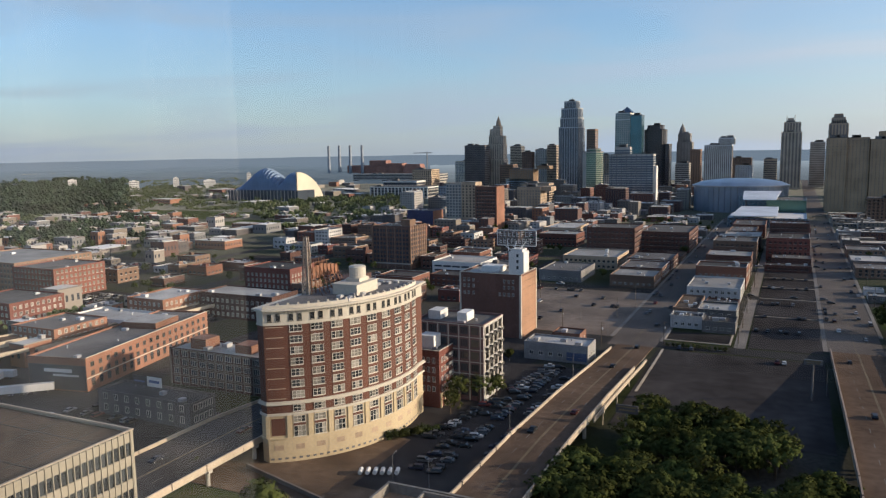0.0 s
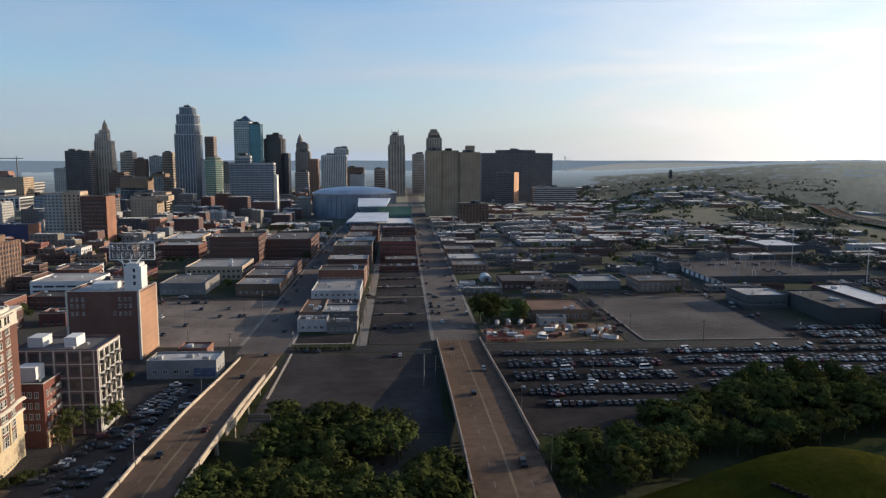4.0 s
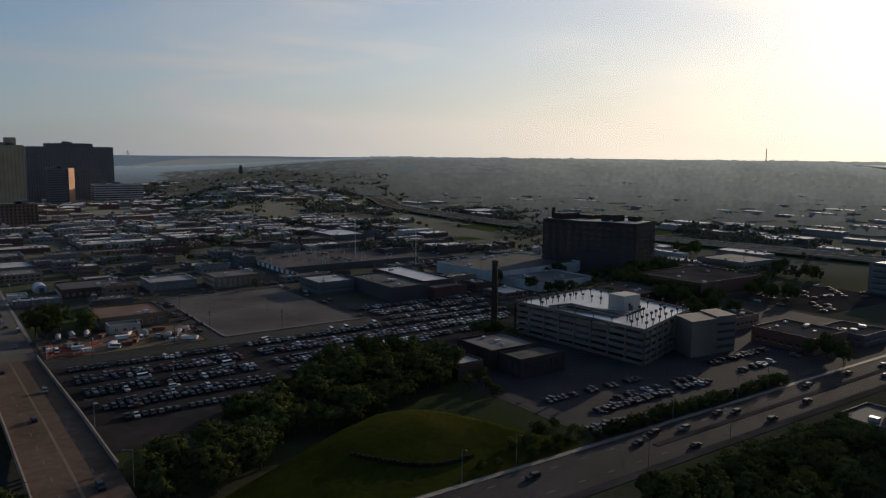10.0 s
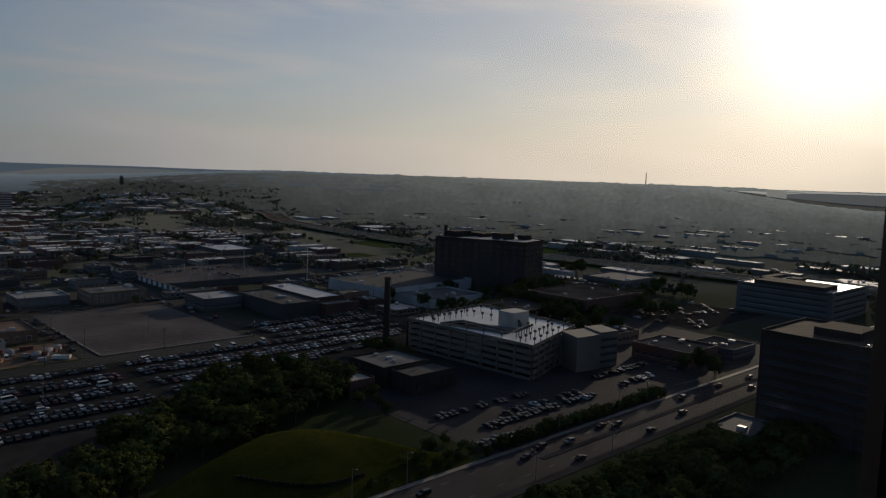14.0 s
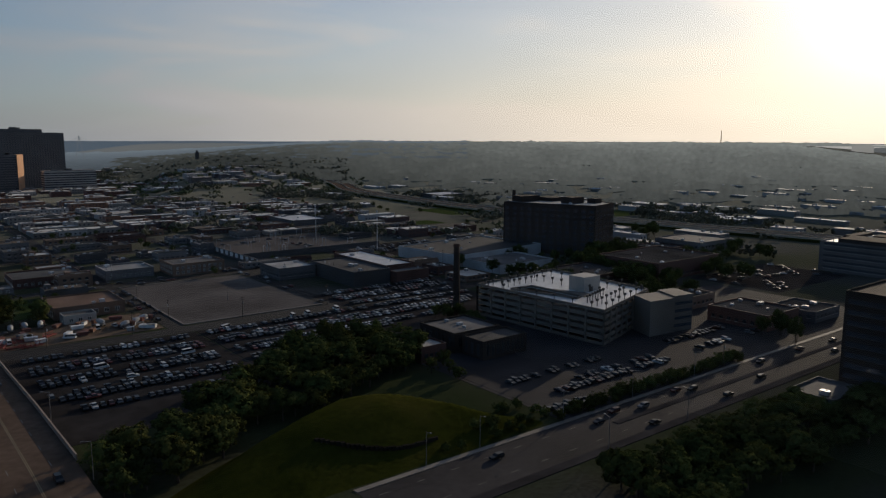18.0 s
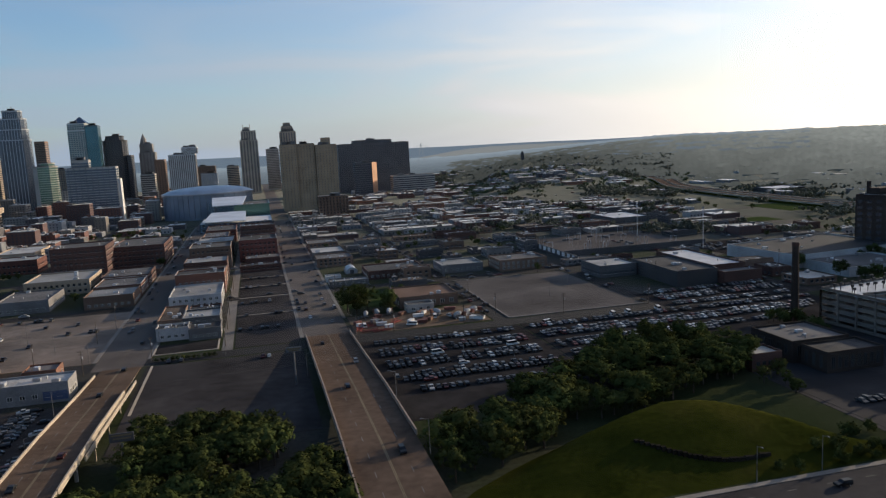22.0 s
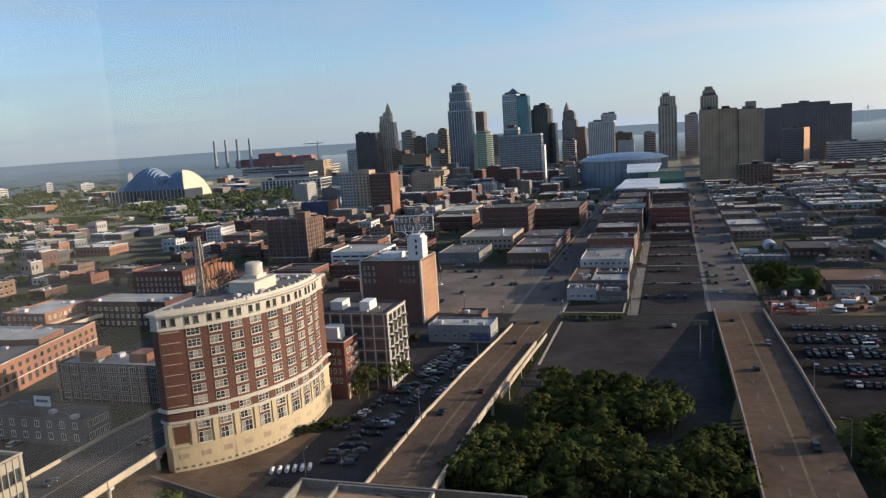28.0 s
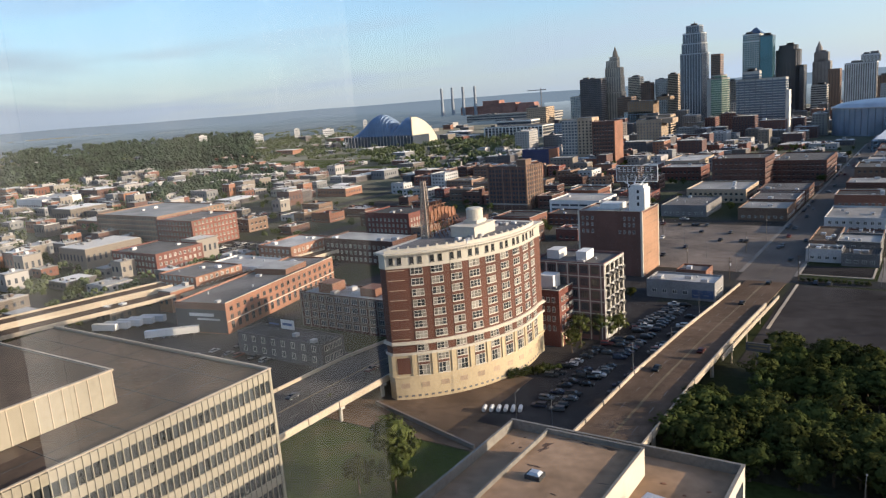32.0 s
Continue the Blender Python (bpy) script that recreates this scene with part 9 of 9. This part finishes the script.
for x, y in ((-128, 366), (-104, 364), (-84, 400), (-84, 452), (-140, 440), (-20.5, 366), (-20.5, 400), (-20.5, 436), (-20.5, 476), (-20.5, 520), (-20.5, 570), (44, 430), (44, 478), (44, 530), (44, 580), (118, 372), (119.5, 430), (119.5, 480), (150, 356), (200, 358), (60, 356), (96, 356), (240, 420), (205, 480), (330, 420), (-52, 352), (-78.5, 340), (270, 160), (330, 160), (390, 160)):
    copy_thing(pole, pose(x, y, 0.1, 0, 0, 0 if y < 362 else 90))
sg = thing("roadside_sign", None, "yellow sign board on a tall pole", "sign", m=pose(9, 292, 0.1))
part("pole", Geo().cyl(0, 0, 0, 13.4, 0.3, 8).mesh("pole", STEEL), sg)
part("board", Geo().box(-3, 3, -0.25, 0.25, 13.4, 15.2).mesh("board", STEEL), sg)
part("lettering_bar", Geo().box(-2.5, 2.4, -0.3, -0.252, 14.4, 14.9).box(-2.0, 2.0, -0.3, -0.252, 13.7, 14.15).mesh("lettering_bar", YELLOW), sg)
sg2 = thing("billboard", None, "dark billboard with yellow lettering above trees", "billboard", m=pose(-44, 226, 0))
part("pole", Geo().cyl(0, 0, 0, 10.2, 0.35, 8).mesh("pole", STEEL), sg2)
part("board", Geo().box(-3.4, 3.4, -0.25, 0.25, 10.2, 12.8).mesh("board", DARKWALL), sg2)
part("lettering_bar", Geo().box(-2.9, 2.9, -0.3, -0.252, 12.0, 12.5).box(-2.4, 2.6, -0.3, -0.252, 11.0, 11.5).mesh("lettering_bar", YELLOW), sg2)
for x, y, h in ((333, 511, 33), (311, 574, 34)):
    an = thing("lattice_mast", None, "slender steel communications mast", "mast", m=pose(x, y, 0))
    part("pole", Geo().cyl(0, 0, 0, h, 0.4, 8, 0.2).mesh("pole", METAL), an)
    for k in range(3):
        part("antenna", Geo().box(-0.8, 0.8, -0.2, 0.2, h - 2 - 3 * k, h - 0.6 - 3 * k).mesh("antenna", METAL), an)
# railway tracks below the bridges
for k, y in enumerate((167.5, 171.5, 175.5)):
    tk = thing("railway_track", None, "rusty railway track on dark ballast", "railway track", "tracks", m=pose(0, y - 60, 0, 0, 0, 0))
    part("ballast", Geo().box(-99, -74, -1.6 + 48, 1.6 + 48, 0, 0.12).mesh("ballast", ASPHALT), tk)
    for s in (-0.72, 0.72):
        part("rail", Geo().box(-99, -74, 48 + s - 0.04, 48 + s + 0.04, 0.12, 0.28).mesh("rail", RUST), tk)


# ---- the room behind the window ----
def pane_material():
    m = bpy.data.materials.new("clear_window_glass")
    m.use_nodes = True
    n, l = m.node_tree.nodes, m.node_tree.links
    n.remove(n["Principled BSDF"])
    tr_, gl, mx, fr = n.new("ShaderNodeBsdfTransparent"), n.new("ShaderNodeBsdfGlossy"), n.new("ShaderNodeMixShader"), n.new("ShaderNodeFresnel")
    gl.inputs["Roughness"].default_value = 0.0
    fr.inputs["IOR"].default_value = 1.6
    l.new(fr.outputs[0], mx.inputs[0]), l.new(tr_.outputs[0], mx.inputs[1]), l.new(gl.outputs[0], mx.inputs[2])
    l.new(mx.outputs[0], n["Material Output"].inputs[0])
    return m


WALLPAINT = M("room_wall_paint", (0.5, 0.46, 0.40), var=0.06, fine=6, broad=0.5)
CARPET = M("room_carpet", (0.12, 0.09, 0.07), var=0.2, fine=20, broad=1)
ALU = M("dark_anodised_frame", (0.05, 0.038, 0.032), rough=0.45, metal=0.3, var=0.2, fine=8, broad=1)
CLOTH = M("curtain_cloth", (0.57, 0.60, 0.63), rough=0.95, var=0.12, fine=14, broad=2)


def sheer(m):
    """Thin weave: denser in the folds and towards the window, gauzy at the drawn edge."""
    n, l = m.node_tree.nodes, m.node_tree.links
    geo, sep, noi, mr, mul = n.new("ShaderNodeNewGeometry"), n.new("ShaderNodeSeparateXYZ"), n.new("ShaderNodeTexNoise"), n.new("ShaderNodeMapRange"), n.new("ShaderNodeMath")
    l.new(geo.outputs["Position"], sep.inputs[0])
    flat_ = n.new("ShaderNodeVectorMath")
    flat_.operation = "MULTIPLY"
    flat_.inputs[1].default_value = (0.5, 5.0, 0.15)
    l.new(geo.outputs["Position"], flat_.inputs[0]), l.new(flat_.outputs[0], noi.inputs["Vector"])
    noi.inputs["Scale"].default_value, noi.inputs["Detail"].default_value = 1.0, 3
    mr.inputs[1].default_value, mr.inputs[2].default_value = -3.2, -0.9
    l.new(sep.outputs[1], mr.inputs[0])
    mr2 = n.new("ShaderNodeMapRange")
    mr2.inputs[1].default_value, mr2.inputs[2].default_value, mr2.inputs[3].default_value, mr2.inputs[4].default_value = 0.3, 0.7, 0.25, 1.0
    l.new(noi.outputs[0], mr2.inputs[0])
    mul.operation = "MULTIPLY"
    l.new(mr.outputs[0], mul.inputs[0]), l.new(mr2.outputs[0], mul.inputs[1])
    l.new(mul.outputs[0], n["Principled BSDF"].inputs["Alpha"])


sheer(CLOTH)
GY = 0.45
XL, XR = -2.2, 1.455
thing("wall_north", Geo().box(-4, XL, GY - 0.05, GY, 90.3, 93.4).box(XR + 0.26, 4, GY - 0.05, GY, 90.3, 93.4).box(XL, XR + 0.26, GY - 0.05, GY, 90.3, 90.75).box(XL, XR + 0.26, GY - 0.05, GY, 93.2, 93.4).mesh("wall_north", WALLPAINT), "painted outer wall with a wide window", "wall", kind="structure")
thing("wall_south", Geo().box(-4, 4, -5.3, -5, 90.3, 93.4).mesh("wall_south", WALLPAINT), "plain painted back wall", "wall", kind="structure")
thing("wall_west", Geo().box(-4.3, -4, -5.3, GY, 90.3, 93.4).mesh("wall_west", WALLPAINT), "plain painted side wall", "wall", kind="structure")
thing("wall_east", Geo().box(4, 4.3, -5.3, GY, 90.3, 93.4).mesh("wall_east", WALLPAINT), "plain painted side wall", "wall", kind="structure")
thing("floor", Geo().box(-4.3, 4.3, -5.3, GY, 90.0, 90.3).mesh("floor", CARPET), "dark carpeted floor", "floor", kind="structure")
thing("ceiling", Geo().box(-4.3, 4.3, -5.3, GY, 93.4, 93.6).mesh("ceiling", WALLPAINT), "plain painted ceiling", "ceiling", kind="structure")
win = thing("window_1", None, "wide window with a dark metal frame", "window", kind="structure")
jamb = part("jamb", Geo().box(XR, XR + 0.06, GY - 0.03, GY, 90.75, 93.2).box(XR + 0.06, XR + 0.13, GY - 0.06, GY, 90.75, 93.2).box(XR + 0.13, XR + 0.15, GY - 0.04, GY, 90.75, 93.2).box(XR + 0.15, XR + 0.26, GY - 0.08, GY, 90.75, 93.2).mesh("jamb", ALU), win, "dark metal window jamb")
part("jamb", Geo().box(XL, XL + 0.08, GY - 0.03, GY, 90.75, 93.2).mesh("jamb", ALU), win)
part("sill", Geo().box(XL + 0.08, XR, GY - 0.06, GY, 90.75, 90.82).mesh("sill", ALU), win)
part("head", Geo().box(XL + 0.08, XR, GY - 0.03, GY, 93.12, 93.2).mesh("head", ALU), win)
glass = part("pane", Geo().quad((XL + 0.08, GY - 0.012, 90.82), (XR, GY - 0.012, 90.82), (XR, GY - 0.012, 93.12), (XL + 0.08, GY - 0.012, 93.12)).mesh("pane", pane_material()), win, "clear pane")
glass.visible_shadow = False
# gathered curtain at the side
q = Geo()
N = 260
for i in range(N + 1):
    u = i / N
    y = -3.2 + 3.58 * u
    x = -1.12 + 0.085 * math.sin(u * 96) + 0.03 * math.sin(u * 211 + 1)
    q.v += [(x, y, 90.34), (x * 1.0, y, 93.3)]
    if i:
        q.f.append((2 * i - 2, 2 * i, 2 * i + 1, 2 * i - 1))
        q.m.append(0)
cur = thing("curtain", q.mesh("curtain", CLOTH), "pleated pale curtain drawn back beside the window", "curtain")
so = cur.modifiers.new("thickness", "SOLIDIFY")
so.thickness = 0.006
part("curtain_rail", Geo().box(-1.16, -1.08, -3.2, 0.38, 93.3, 93.36).mesh("curtain_rail", METAL), cur)
# the hotel tower that carries the room
thing("hotel_tower_wall", Geo().box(-14, 14, -26, GY, 0, 89.99).box(-14, -4.31, -26, GY, 89.99, 93.8).box(4.31, 14, -26, GY, 89.99, 93.8).box(-4.31, 4.31, -26, -5.31, 89.99, 93.8).box(-14, 14, -26, GY, 93.8, 120).mesh("hotel_tower_wall", CONCRETE), "plain concrete wall of a hotel tower", "wall", kind="structure")
